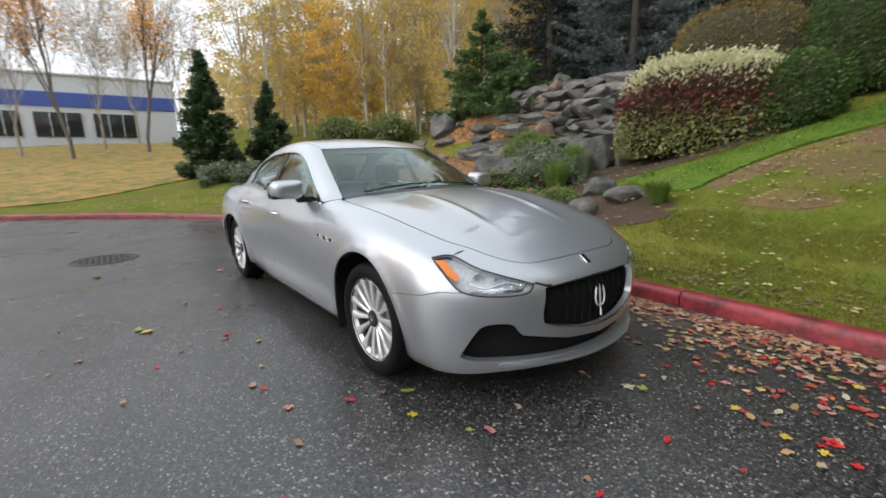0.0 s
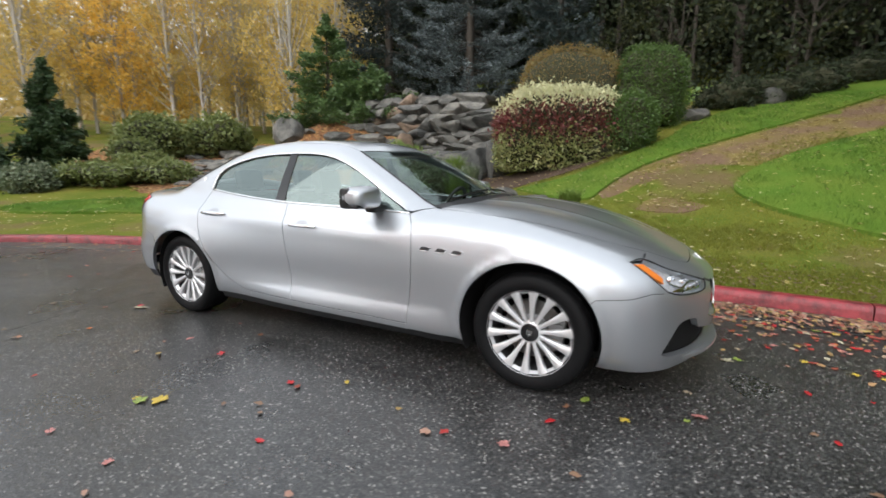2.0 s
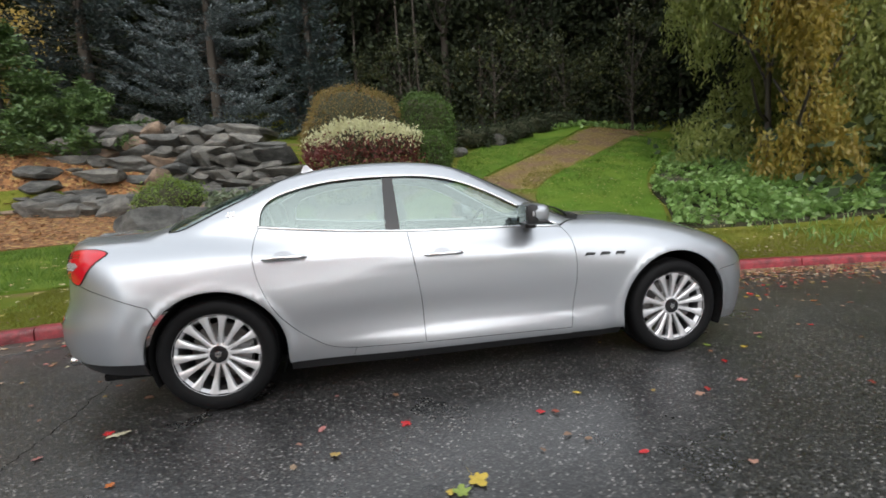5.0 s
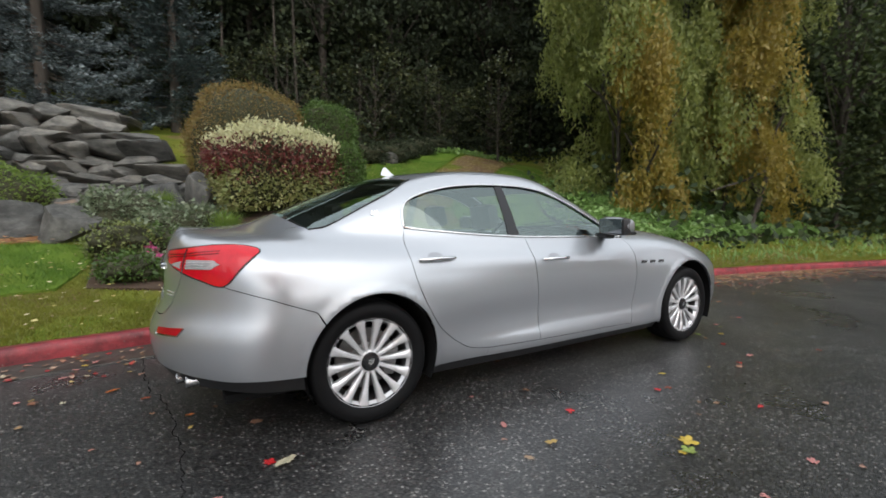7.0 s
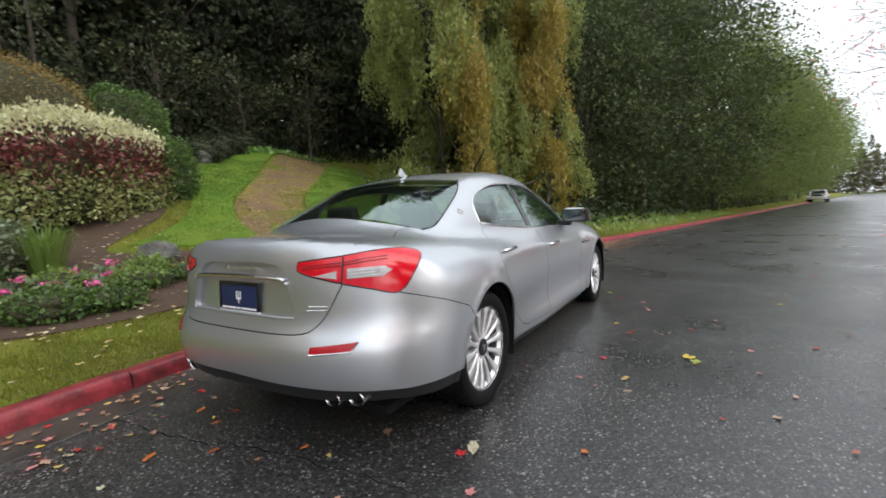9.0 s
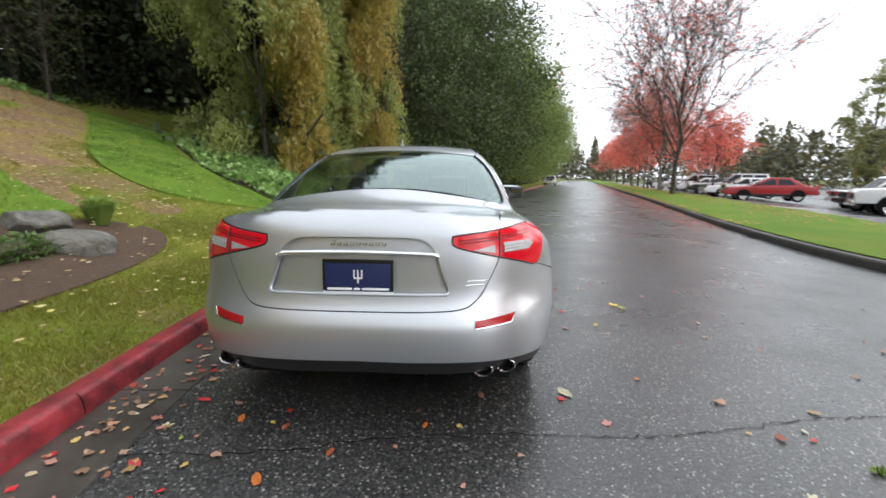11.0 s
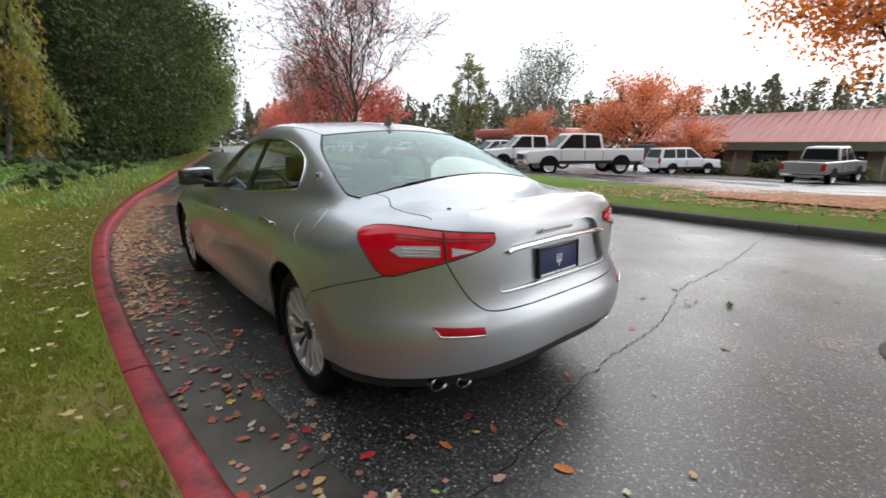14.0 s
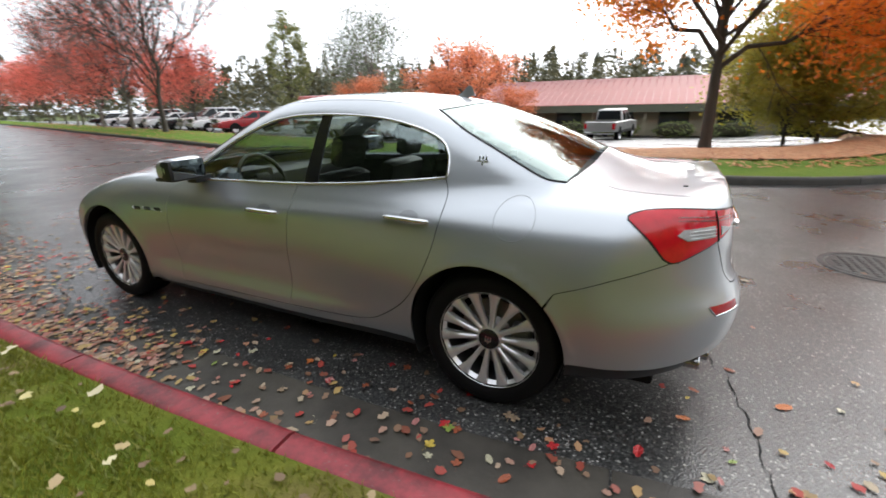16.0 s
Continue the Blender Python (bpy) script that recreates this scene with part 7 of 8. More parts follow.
under = clump_tree(330, 6.5, 1.9, 0.07, BARK, leaf_mat("understory_leaves", (0.025, 0.035, 0.010), (0.06, 0.07, 0.018), (0.13, 0.13, 0.035), through=0.2), 60, 22, 0.17, 0.12)
for i, (x, y, k) in enumerate(((6.3, 18.2, 1.0), (9.8, 17.4, 0.8), (2.2, 18.6, 0.85), (12.5, 15.8, 0.95), (-0.5, 19.0, 0.7))):
    t = stand("understory_tree", "slim understory tree with yellow-green leaves", "tree", under, x, y, i * 73, 0.2, "understory trees")
    t.scale = (k, k, k)
for i in range(11):
    x, y = rng.uniform(-4, 20), rng.uniform(18.0, 22)
    s = tubes([((0, 0, -0.3), (rng.uniform(-0.3, 0.3), rng.uniform(-0.3, 0.3), 12), rng.uniform(0.04, 0.09), 0.025)], 8)
    o = tagged(new("dead_tree", fast_mesh("dead_tree", *s, BARK, True)), "bare dark dead tree at the edge of the wood", "tree", "dead wood trees")
    o.location = (x, y, ground_z(x, y))
# thicket in the same darkened leaf colour, standing in for shade under the trees
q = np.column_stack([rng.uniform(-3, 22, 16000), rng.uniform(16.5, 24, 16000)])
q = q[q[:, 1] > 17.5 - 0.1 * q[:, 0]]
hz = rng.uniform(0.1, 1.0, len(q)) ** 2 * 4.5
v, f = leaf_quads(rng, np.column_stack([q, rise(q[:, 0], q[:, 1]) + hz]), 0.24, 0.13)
tagged(new("undergrowth", fast_mesh("undergrowth", v, f, L_FOREST_SHADED)), "dark undergrowth below the trees", "undergrowth", kind="stuff")
# added rows that block the sky; lower ones let more light onto the bonnet
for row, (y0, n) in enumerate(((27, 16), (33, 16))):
    big = clump_tree(306 + row, 26, 4.8, 0.28, BARK, L_FOREST_SHADED, 210, 60, 0.6, 0.02)
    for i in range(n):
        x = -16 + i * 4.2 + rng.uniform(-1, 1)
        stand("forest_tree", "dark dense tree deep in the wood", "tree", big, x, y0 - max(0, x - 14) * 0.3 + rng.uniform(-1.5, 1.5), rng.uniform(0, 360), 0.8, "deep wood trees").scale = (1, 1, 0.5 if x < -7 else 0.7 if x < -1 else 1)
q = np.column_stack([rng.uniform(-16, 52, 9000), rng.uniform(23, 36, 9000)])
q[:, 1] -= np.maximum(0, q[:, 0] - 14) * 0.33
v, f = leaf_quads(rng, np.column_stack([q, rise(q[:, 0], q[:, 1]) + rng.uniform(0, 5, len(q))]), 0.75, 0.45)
tagged(new("undergrowth", fast_mesh("undergrowth", v, f, L_FOREST_SHADED)), "dark thicket deep in the wood", "undergrowth", kind="stuff")
road_tree = [clump_tree(320 + i, 13.0, 4.4, 0.18, BARK, L_ROADTREE, 230, 90, 0.19, 0.05, 0.7) for i in range(2)]
# roadside tree again with shade put into darker leaf colours, for the nearest three
shaded_road_tree = clump_tree(322, 13.0, 4.2, 0.18, BARK, leaf_mat("shaded_roadside_leaves", (0.020, 0.034, 0.010), (0.065, 0.095, 0.026), (0.16, 0.20, 0.058), gloss=0.7, through=0.25), 230, 90, 0.19, 0.05, 0.7)
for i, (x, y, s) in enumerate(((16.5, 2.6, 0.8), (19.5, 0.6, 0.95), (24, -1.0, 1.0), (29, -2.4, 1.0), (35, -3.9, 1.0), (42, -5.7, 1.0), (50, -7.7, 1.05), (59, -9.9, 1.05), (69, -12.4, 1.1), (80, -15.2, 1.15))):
    t = stand("roadside_tree", "dense green tree beside the road", "tree", shaded_road_tree if i < 3 else road_tree[i % 2], x, y, i * 77, 0.2, "roadside trees")
    t.scale = (s, s, s)

# ---- autumn stand on the rising ground behind the road ----
OLIVE = leaf_mat("olive_autumn_leaves", (0.42, 0.34, 0.12), (0.50, 0.40, 0.15), (0.38, 0.33, 0.15), through=0.35)
PALE_GOLD = leaf_mat("pale_gold_leaves", (0.50, 0.35, 0.09), (0.60, 0.44, 0.13), (0.44, 0.38, 0.15), through=0.45)
aut = [clump_tree(400, 13, 2.3, 0.12, BARK_PALE, PALE_GOLD, 80, 40, 0.18, 0.10), clump_tree(401, 14, 2.2, 0.11, BARK_PALE, OLIVE, 70, 38, 0.18, 0.08), clump_tree(402, 9.5, 2.0, 0.10, BARK_PALE, L_YELLOW, 90, 44, 0.18, 0.06)]
for i in range(50):
    u = i / 50
    x, y = -17 - rng.uniform(0, 17) , 7.5 + u * 24 + rng.uniform(-1.5, 1.5)
    if x > -20 and y < 12:
        x -= 5
    k = (0, 1, 1, 0, 2, 1, 1)[i % 7]
    t = stand("autumn_tree", ("slender pale-trunked tree with yellow leaves", "slender tree with thinning olive-yellow leaves", "smaller tree with pale yellow leaves")[k], "tree", aut[k], x, y, rng.uniform(0, 360), 0.2, "autumn trees")
    s = rng.uniform(0.85, 1.2)
    t.scale = (s, s, s)
for i, (x, y) in enumerate(((-14.0, 12.6), (-16.0, 14.0), (-13.2, 15.0))):
    t = stand("autumn_tree", "slender pale-trunked tree with yellow leaves", "tree", aut[0], x, y, i * 130, 0.2, "autumn trees")
    t.scale = (0.8, 0.8, 0.8)
k = Mat("leafy_yellow_grass", 0.9).world()
k.color(k.mix(k.ramp(k.noise(1.5, 9, 0.8), (0.42, 0.0), (0.58, 1.0)), k.mix(k.noise(30, 4), (0.07, 0.10, 0.02), (0.15, 0.17, 0.035)), k.mix(k.noise(40, 3), (0.26, 0.14, 0.035), (0.50, 0.29, 0.075))))
k.bump(k.noise(45, 5), 0.8, 0.03)
LEAFY = k.m
L_YOUNG = leaf_mat("tawny_leaves", (0.62, 0.26, 0.05), (0.72, 0.38, 0.08), (0.60, 0.42, 0.14), through=0.5)
# young street trees, nearly bare, on the leafy grass
bare_young = broadleaf(410, 8.5, 0.12, BARK_GREY, L_YOUNG, 1300, 0.18, 0.4, 0.55, (0, 0), 0.15, 3, 0.3)
for i, (x, y) in enumerate(((-30, -7.5), (-31, -3.2), (-29, -12), (-33, 0.8))):
    stand("young_tree", "thin young tree with few orange leaves", "tree", bare_young, x, y, i * 100, 0.1, "young street trees")
twiggy = crown_tree(411, 11.0, 2.0, 3.4, 0.10, BARK_PALE, L_YOUNG, 500, 0.16, 14, 5, 0.3, 0.2, 40, 9, 0.5)
for i, (x, y) in enumerate(((-37, -17), (-39, -11.5), (-36, -6), (-40, -1.5), (-37, 3.5), (-44, 1.0))):
    stand("bare_tree", "pale bare tree with fine twigs", "tree", twiggy, x, y, i * 70, 0.1, "bare street trees")
draped("leafy_grass", np.array([(-14.6, 0.2), (-13.4, -3.5), (-15.5, -7.5), (-20, -13.5), (-30, -25), (-48, -28), (-48, 3), (-32, 5.5), (-20, 4.5), (-16.5, 3.0)]), LEAFY, 0.03, "grass bank covered with yellow fallen leaves", "grass", 1.5)

# ---- white office block with a blue band ----
office = tagged(new("office_building"), "white office building with a blue painted band", "building")
OW = plain("white_render", (0.62, 0.66, 0.72), 0.8, 0, 0.06, 0.4)
OB = plain("blue_band", (0.07, 0.12, 0.42), 0.7, 0, 0.10, 0.4)
OG = plain("dark_window_glass", (0.03, 0.035, 0.04), 0.08, 0, 0.2)


def block(nm, lo, hi, mat, parent, bev=0.0, lab=""):
    bm = bmesh.new()
    box(bm, lo, hi, bev)
    return part(nm, bm, mat, parent, lab)


block("wall", (-62, -46, -1.5), (-51, 5.0, 9.8), OW, office)
block("band", (-51.05, -46, 7.0), (-50.92, 5.0, 8.3), OB, office, 0, "blue painted band")
block("roof_edge", (-62, -46.1, 9.8), (-50.85, 5.1, 10.0), OW, office, 0.03)
y = -10.5
while y < 1.5:
    for z0, z1 in ((4.3, 6.5), (0.3, 1.7)):
        block("window", (-51.06, y, z0), (-50.90, y + 3.4, z1), OG, office, 0.01, "dark strip window")
        for k in (1.1, 2.25):
            block("window_bar", (-50.92, y + k, z0), (-50.86, y + k + 0.07, z1), OW, office)
    y += 4.3

# ---- low building with a red metal roof beyond the lot ----
low = tagged(new("low_building"), "long low olive building with a red metal roof", "building")
ROOF = plain("red_metal_roof", (0.40, 0.085, 0.075), 0.35, 0.2, 0.12, 0.5)
WALL = plain("olive_wall", (0.30, 0.275, 0.20), 0.8, 0, 0.15, 0.6)
BZ = -1.32
block("wall", (-26, -52, BZ), (14.5, -37.7, 1.15), WALL, low)
for (x0, x1) in ((-28, 16.4),):
    bm = bmesh.new()
    vs = [bm.verts.new(p) for p in ((x0, -36.8, 1.15), (x1, -36.8, 1.15), (x1, -44.5, 3.5), (x0, -44.5, 3.5), (x0, -53.5, 1.15), (x1, -53.5, 1.15), (x0, -36.8, 0.95), (x1, -36.8, 0.95))]
    for q in ((0, 1, 2, 3), (3, 2, 5, 4), (6, 7, 1, 0)):
        bm.faces.new([vs[i] for i in q])
    bmesh.ops.solidify(bm, geom=bm.faces[:], thickness=0.06)
    part("roof", bm, ROOF, low, smooth_it=False)
    for i in range(74):
        x = x0 + 0.3 + i * 0.6
        sweep("roof_seam", np.array([(x, -36.8, 1.20), (x, -44.5, 3.55)]), 0.02, ROOF, low, sides=4)
block("fascia", (-28, -36.9, 0.55), (16.4, -36.7, 1.12), plain("green_fascia", (0.11, 0.12, 0.085), 0.6), low)
x = -24.0
while x < 12:
    block("window", (x, -37.75, BZ + 0.75), (x + 2.2, -37.62, BZ + 1.95), OG, low, 0.01, "dark window")
    block("post", (x + 3.1, -37.2, BZ), (x + 3.25, -37.05, 0.6), WALL, low)
    x += 4.1
for i in range(9):
    x = -22 + i * 3.9
    bush("shrub", "low clipped shrub before the building", "shrub", hedge(500 + i % 3, (2.6, 1.2, 1.1), L_RHODO, 400, 0.22, 2.6, rough=0.1), x, -36.2, 0, 0.0, "building shrubs", BZ)
low2 = tagged(new("low_building"), "far red-roofed building beyond the trees", "building")
block("wall", (33, -54, -1.4), (45, -47, 1.7), WALL, low2)
bm = bmesh.new()
box(bm, (32, -55, 1.7), (46, -46, 3.0), 0.4)
part("roof", bm, ROOF, low2)

# ---- trees of the verge and lot ----
def verge_z(x, y):
    return float(fall(np.array([np.interp(x, far_line[:, 0], far_line[:, 1]) - y]))[0]) if y < -7 else 0.12


def set_far(nm, lab, meshes, x, y, s=1.0, turn=0.0, grp="", z=None):
    t = plant(nm, lab, "tree", meshes[0], [("crown", meshes[1])], grp)
    t.matrix_basis = pose(x, y, verge_z(x, y) if z is None else z, 0, 0, turn)
    t.scale = (s, s, s)
    return t


maple = crown_tree(612, 8.4, 2.3, 4.3, 0.17, BARK, L_ORANGE, 46000, 0.13, 15, 5, 0.34, 0.24, 16, 11, 0.9)
set_far("maple_tree", "broad maple with bright orange leaves", maple, -3.2, -13.5, 1.0, 200, "", -0.05)
maple2 = crown_tree(601, 8.0, 2.2, 4.0, 0.15, BARK, L_ORANGE, 20000, 0.16, 12, 4, 0.34)
set_far("maple_tree", "broad maple with bright orange leaves", maple2, -9.5, -17.5, 1.05, 60, "", -0.1)
set_far("willow_shrub_tree", "small tree with yellow-green leaves", crown_tree(602, 5.5, 0.8, 3.2, 0.10, BARK, leaf_mat("yellow_green_leaves", (0.26, 0.27, 0.04), (0.42, 0.38, 0.06), (0.50, 0.30, 0.05), through=0.4), 30000, 0.15, 14, 5, 0.5, 0.03), -7.6, -20.5, 1.0, 0, "", -0.7)
set_far("willow_shrub_tree", "low spreading shrub with yellow-green leaves", tuple(o.data for o in bpy.data.objects["willow_shrub_tree"].children), -6.2, -19.0, 0.72, 140, "", -0.6)
bare_big = crown_tree(613, 13.0, 2.0, 7.2, 0.17, BARK, L_RED, 6500, 0.13, 22, 7, 0.25, 0.12, 28, 10, 0.55)
set_far("bare_tree", "large nearly bare tree with a few red leaves", bare_big, 25.5, -14.3, 1.0, 0)
redm = crown_tree(604, 6.8, 1.6, 3.2, 0.11, BARK, L_RED, 5000, 0.17, 12, 3, 0.34, 0.15, 20, 9, 0.7)
for i, (x, y, s) in enumerate(((28.5, -18.5, 0.8), (35, -17.6, 0.9), (44, -20.2, 1.0), (53, -22.6, 1.0), (62, -25, 1.05), (72, -27.5, 1.05), (84, -30.5, 1.1), (98, -34, 1.1), (40, -24, 0.8))):
    set_far("red_maple", "maple with red autumn leaves along the verge", redm, x, y, s, i * 60, "verge maples")
thin = crown_tree(605, 9.5, 2.0, 3.8, 0.11, BARK_GREY, L_RED, 2600, 0.14, 16, 5, 0.25, 0.15, 28, 11, 0.6)
for i, (x, y) in enumerate(((33, -16.6), (41, -18.6), (50, -20.8))):
    set_far("bare_tree", "bare spreading tree with red tips", thin, x, y, 1.0, i * 80, "bare verge trees")
pop = clump_tree(606, 9.5, 1.5, 0.12, BARK, leaf_mat("poplar_leaves", (0.12, 0.15, 0.05), (0.20, 0.21, 0.07), (0.36, 0.27, 0.05), through=0.3), 150, 60, 0.16, 0.1)
set_far("poplar_tree", "slim yellow-green tree beyond the lot", pop, 38.5, -38, 1.42, 0)
grey = crown_tree(607, 9.0, 2.0, 3.4, 0.14, BARK_GREY, L_GREY, 3800, 0.18, 11, 4, 0.4)
set_far("tree", "open grey-green tree beyond the lot", grey, 26.5, -38, 1.25, 0)
set_far("tree", "open grey-green tree beyond the lot", grey, 31.5, -41, 1.1, 120)
redm2 = crown_tree(608, 5.5, 1.0, 3.4, 0.14, BARK, leaf_mat("coral_autumn_leaves", (0.66, 0.18, 0.08), (0.78, 0.28, 0.13), (0.70, 0.36, 0.18), through=0.35), 8000, 0.18, 11, 3, 0.32)
for i, (x, y, s) in enumerate(((13.5, -33, 1.15), (17, -35, 0.9), (24.5, -34, 0.8), (10.0, -34.5, 0.6))):
    set_far("red_maple", "orange-red maple beyond the parked cars", redm2, x, y, s, i * 90, "lot maples")
# wooded ridge in the distance
rng = np.random.default_rng(620)
at, cols = [], []
for i in range(520):
    a = rng.uniform(-1.95, 0.12)
    r = rng.uniform(150, 260) if a < -0.35 else rng.uniform(178, 260)
    x, y = r * math.cos(a), r * math.sin(a)
    h, w = rng.uniform(10, 21), rng.uniform(3.5, 6.5)
    n = 190
    t = rng.random(n)
    rr = w * (1 - t) ** (0.8 if i % 3 else 0.35) * np.sqrt(rng.random(n))
    b = rng.uniform(0, 2 * math.pi, n)
    at.append(np.stack([x + rr * np.cos(b), y + rr * np.sin(b), -2 + (r - 150) * 0.05 + t * h], 1))
v, f = leaf_quads(rng, np.vstack(at), 1.3, 0.8)
tagged(new("far_woods", fast_mesh("far_woods", v, f, leaf_mat("far_conifers", (0.035, 0.05, 0.035), (0.06, 0.075, 0.045), (0.22, 0.17, 0.05), (0.05, 0.07, 0.05), through=0.1))), "wooded ridge with dark conifers", "trees", kind="stuff")
at = []
for i in range(230):
    x, y = rng.uniform(-75, -36), rng.uniform(10, 75)
    h, w, n = rng.uniform(9, 16), rng.uniform(2.5, 4.0), 260
    t, b = rng.random(n), rng.uniform(0, 2 * math.pi, n)
    rr = w * np.sin(t * math.pi) ** 0.5 * np.sqrt(rng.random(n))
    at.append(np.stack([x + rr * np.cos(b), y + rr * np.sin(b), 2 + t * h], 1))
v, f = leaf_quads(rng, np.vstack(at), 0.6, 0.4)
tagged(new("far_woods", fast_mesh("far_woods", v, f, leaf_mat("far_autumn", (0.52, 0.38, 0.14), (0.60, 0.46, 0.20), (0.40, 0.35, 0.18), through=0.3))), "thin yellow autumn woods", "trees", kind="stuff")


# ---- parked vehicles on the lot ----
def vehicle(kind, paint, lab, x, y, heading, grp="parked vehicles"):
    """A parked car, van or pickup from its side outline, with wheels, windows and lamps."""
    top = tagged(new({"pickup": "pickup_truck", "suv": "suv", "car": "parked_car"}[kind]), lab, {"pickup": "pickup truck", "suv": "suv", "car": "car"}[kind], grp)
    if kind == "pickup":
        L, W, wb, wr = 5.9, 0.98, 3.6, 0.42
        low = [(-2.95, 0.62), (-2.95, 1.22), (0.10, 1.22), (1.45, 1.22), (2.80, 1.14), (2.95, 1.02), (2.95, 0.55)]
        cab = [(-0.95, 1.18), (-0.82, 1.92), (0.70, 1.96), (1.50, 1.18)]
        panes = [[(-0.80, 1.24), (-0.70, 1.84), (0.0, 1.87), (0.0, 1.24)], [(0.10, 1.24), (0.10, 1.87), (0.66, 1.88), (1.26, 1.26)]]
    elif kind == "suv":
        L, W, wb, wr = 4.5, 0.92, 2.65, 0.36
        low = [(-2.25, 0.50), (-2.25, 1.08), (0.9, 1.08), (2.05, 1.0), (2.22, 0.88), (2.25, 0.48)]
        cab = [(-2.22, 1.04), (-1.98, 1.76), (0.15, 1.78), (1.0, 1.04)]
        panes = [[(-2.02, 1.12), (-1.86, 1.66), (-1.1, 1.68), (-1.1, 1.12)], [(-1.0, 1.12), (-1.0, 1.68), (-0.35, 1.69), (-0.35, 1.11)], [(-0.26, 1.11), (-0.26, 1.69), (0.12, 1.68), (0.80, 1.12)]]
    else:
        L, W, wb, wr = 4.6, 0.89, 2.7, 0.32
        low = [(-2.3, 0.42), (-2.3, 0.90), (-1.6, 0.97), (0.8, 0.95), (2.0, 0.84), (2.27, 0.70), (2.3, 0.40)]
        cab = [(-1.75, 0.95), (-1.0, 1.42), (0.05, 1.44), (1.0, 0.93)]
        panes = [[(-1.25, 1.02), (-0.92, 1.33), (-0.35, 1.35), (-0.35, 1.0)], [(-0.26, 1.0), (-0.26, 1.35), (0.0, 1.35), (0.66, 1.0)]]

    def shell(poly, w0, w1, bev):
        bm = bmesh.new()
        zs = [p[1] for p in poly]
        lo, hi = min(zs), max(zs)
        sides = []
        for s in (-1, 1):
            sides.append([bm.verts.new((px, s * (w0 + (w1 - w0) * (pz - lo) / (hi - lo)), pz)) for px, pz in poly])
        n = len(poly)
        bm.faces.new(sides[0])
        bm.faces.new(sides[1][::-1])
        for i in range(n):
            bm.faces.new((sides[0][i], sides[1][i], sides[1][(i + 1) % n], sides[0][(i + 1) % n]))
        bmesh.ops.recalc_face_normals(bm, faces=bm.faces)
        bmesh.ops.bevel(bm, geom=bm.edges[:], offset=bev, segments=3, affect="EDGES", profile=0.6)
        return bm
    part("body", shell(low, W, W - 0.05, 0.07), paint, top)
    part("cab", shell(cab, W - 0.10, W - 0.26, 0.07), paint, top)
    zlo, zhi = min(p[1] for p in cab), max(p[1] for p in cab)
    for s in (-1, 1):
        for pn in panes:
            bm = bmesh.new()
            bm.faces.new([bm.verts.new((px, s * (W - 0.10 - 0.16 * (pz - zlo) / (zhi - zlo) + 0.004), pz)) for px, pz in pn])
            bmesh.ops.solidify(bm, geom=bm.faces[:], thickness=0.02)
            part("side_window", bm, OG, top, "dark side window", False)
        for wx in (-wb / 2, wb / 2):
            wh = new("wheel")
            wh.parent = top
            part("tyre", lathe([(wr * 0.6, -0.12), (wr * 0.9, -0.13), (wr, -0.10), (wr, 0.10), (wr * 0.9, 0.12)], 28), RUBBER, wh)
            part("rim", lathe([(0.0, -0.10), (wr * 0.2, -0.12), (wr * 0.55, -0.10), (wr * 0.62, -0.125)], 20), ALLOY, wh)
            wh.matrix_basis = pose(wx, s * (W - 0.12), wr, 0, 0, 0 if s < 0 else 180)
            bm = bmesh.new()
            c = [bm.verts.new((wx + (wr + 0.07) * math.cos(a), s * (W + 0.004), wr + 0.02 + (wr + 0.07) * math.sin(a))) for a in np.linspace(0, math.pi, 16)]
            bm.faces.new(c)
            part("arch_shadow", bm, DARK, top, "", False)
        bm = bmesh.new()
        box(bm, (low[-1][0] - 0.05, s * (W - 0.36), 0.80), (low[-1][0] + 0.012, s * (W - 0.06), 0.96), 0.02)
        part("headlight", bm, REFLECT, top)
        bm = bmesh.new()
        box(bm, (-L / 2 - 0.012, s * (W - 0.20), 0.80), (-L / 2 + 0.05, s * (W - 0.05), 1.10), 0.02)
        part("tail_lamp", bm, RED_LENS, top)
    (ax, az), (bx, bz) = cab[-1], cab[-2]
    for nm, (ax, az), (bx, bz), e in (("windscreen", cab[-1], cab[-2], 1), ("rear_window", cab[0], cab[1], -1)):
        bm = bmesh.new()
        q = []
        for t, sgn in ((0.12, -1), (0.12, 1), (0.86, 1), (0.86, -1)):
            px, pz = ax + (bx - ax) * t, az + (bz - az) * t
            q.append(bm.verts.new((px + e * 0.012, sgn * (W - 0.20 - 0.14 * t), pz + 0.008)))
        bm.faces.new(q)
        bmesh.ops.solidify(bm, geom=bm.faces[:], thickness=0.015)
        part(nm, bm, OG, top, "dark glass", False)
    bm = bmesh.new()
    box(bm, (low[-1][0] - 0.04, -W + 0.42, 0.72), (low[-1][0] + 0.02, W - 0.42, 0.98), 0.02)
    part("grille", bm, BLACK, top)
    bm = bmesh.new()
    box(bm, (low[-1][0] - 0.1, -W + 0.04, 0.45), (low[-1][0] + 0.10, W - 0.04, 0.66), 0.05)
    part("bumper", bm, CHROME if kind == "pickup" else paint, top)
    bm = bmesh.new()
    box(bm, (-L / 2 - 0.08, -W + 0.06, 0.46), (-L / 2 + 0.08, W - 0.06, 0.64), 0.04)
    part("rear_bumper", bm, CHROME if kind == "pickup" else paint, top)
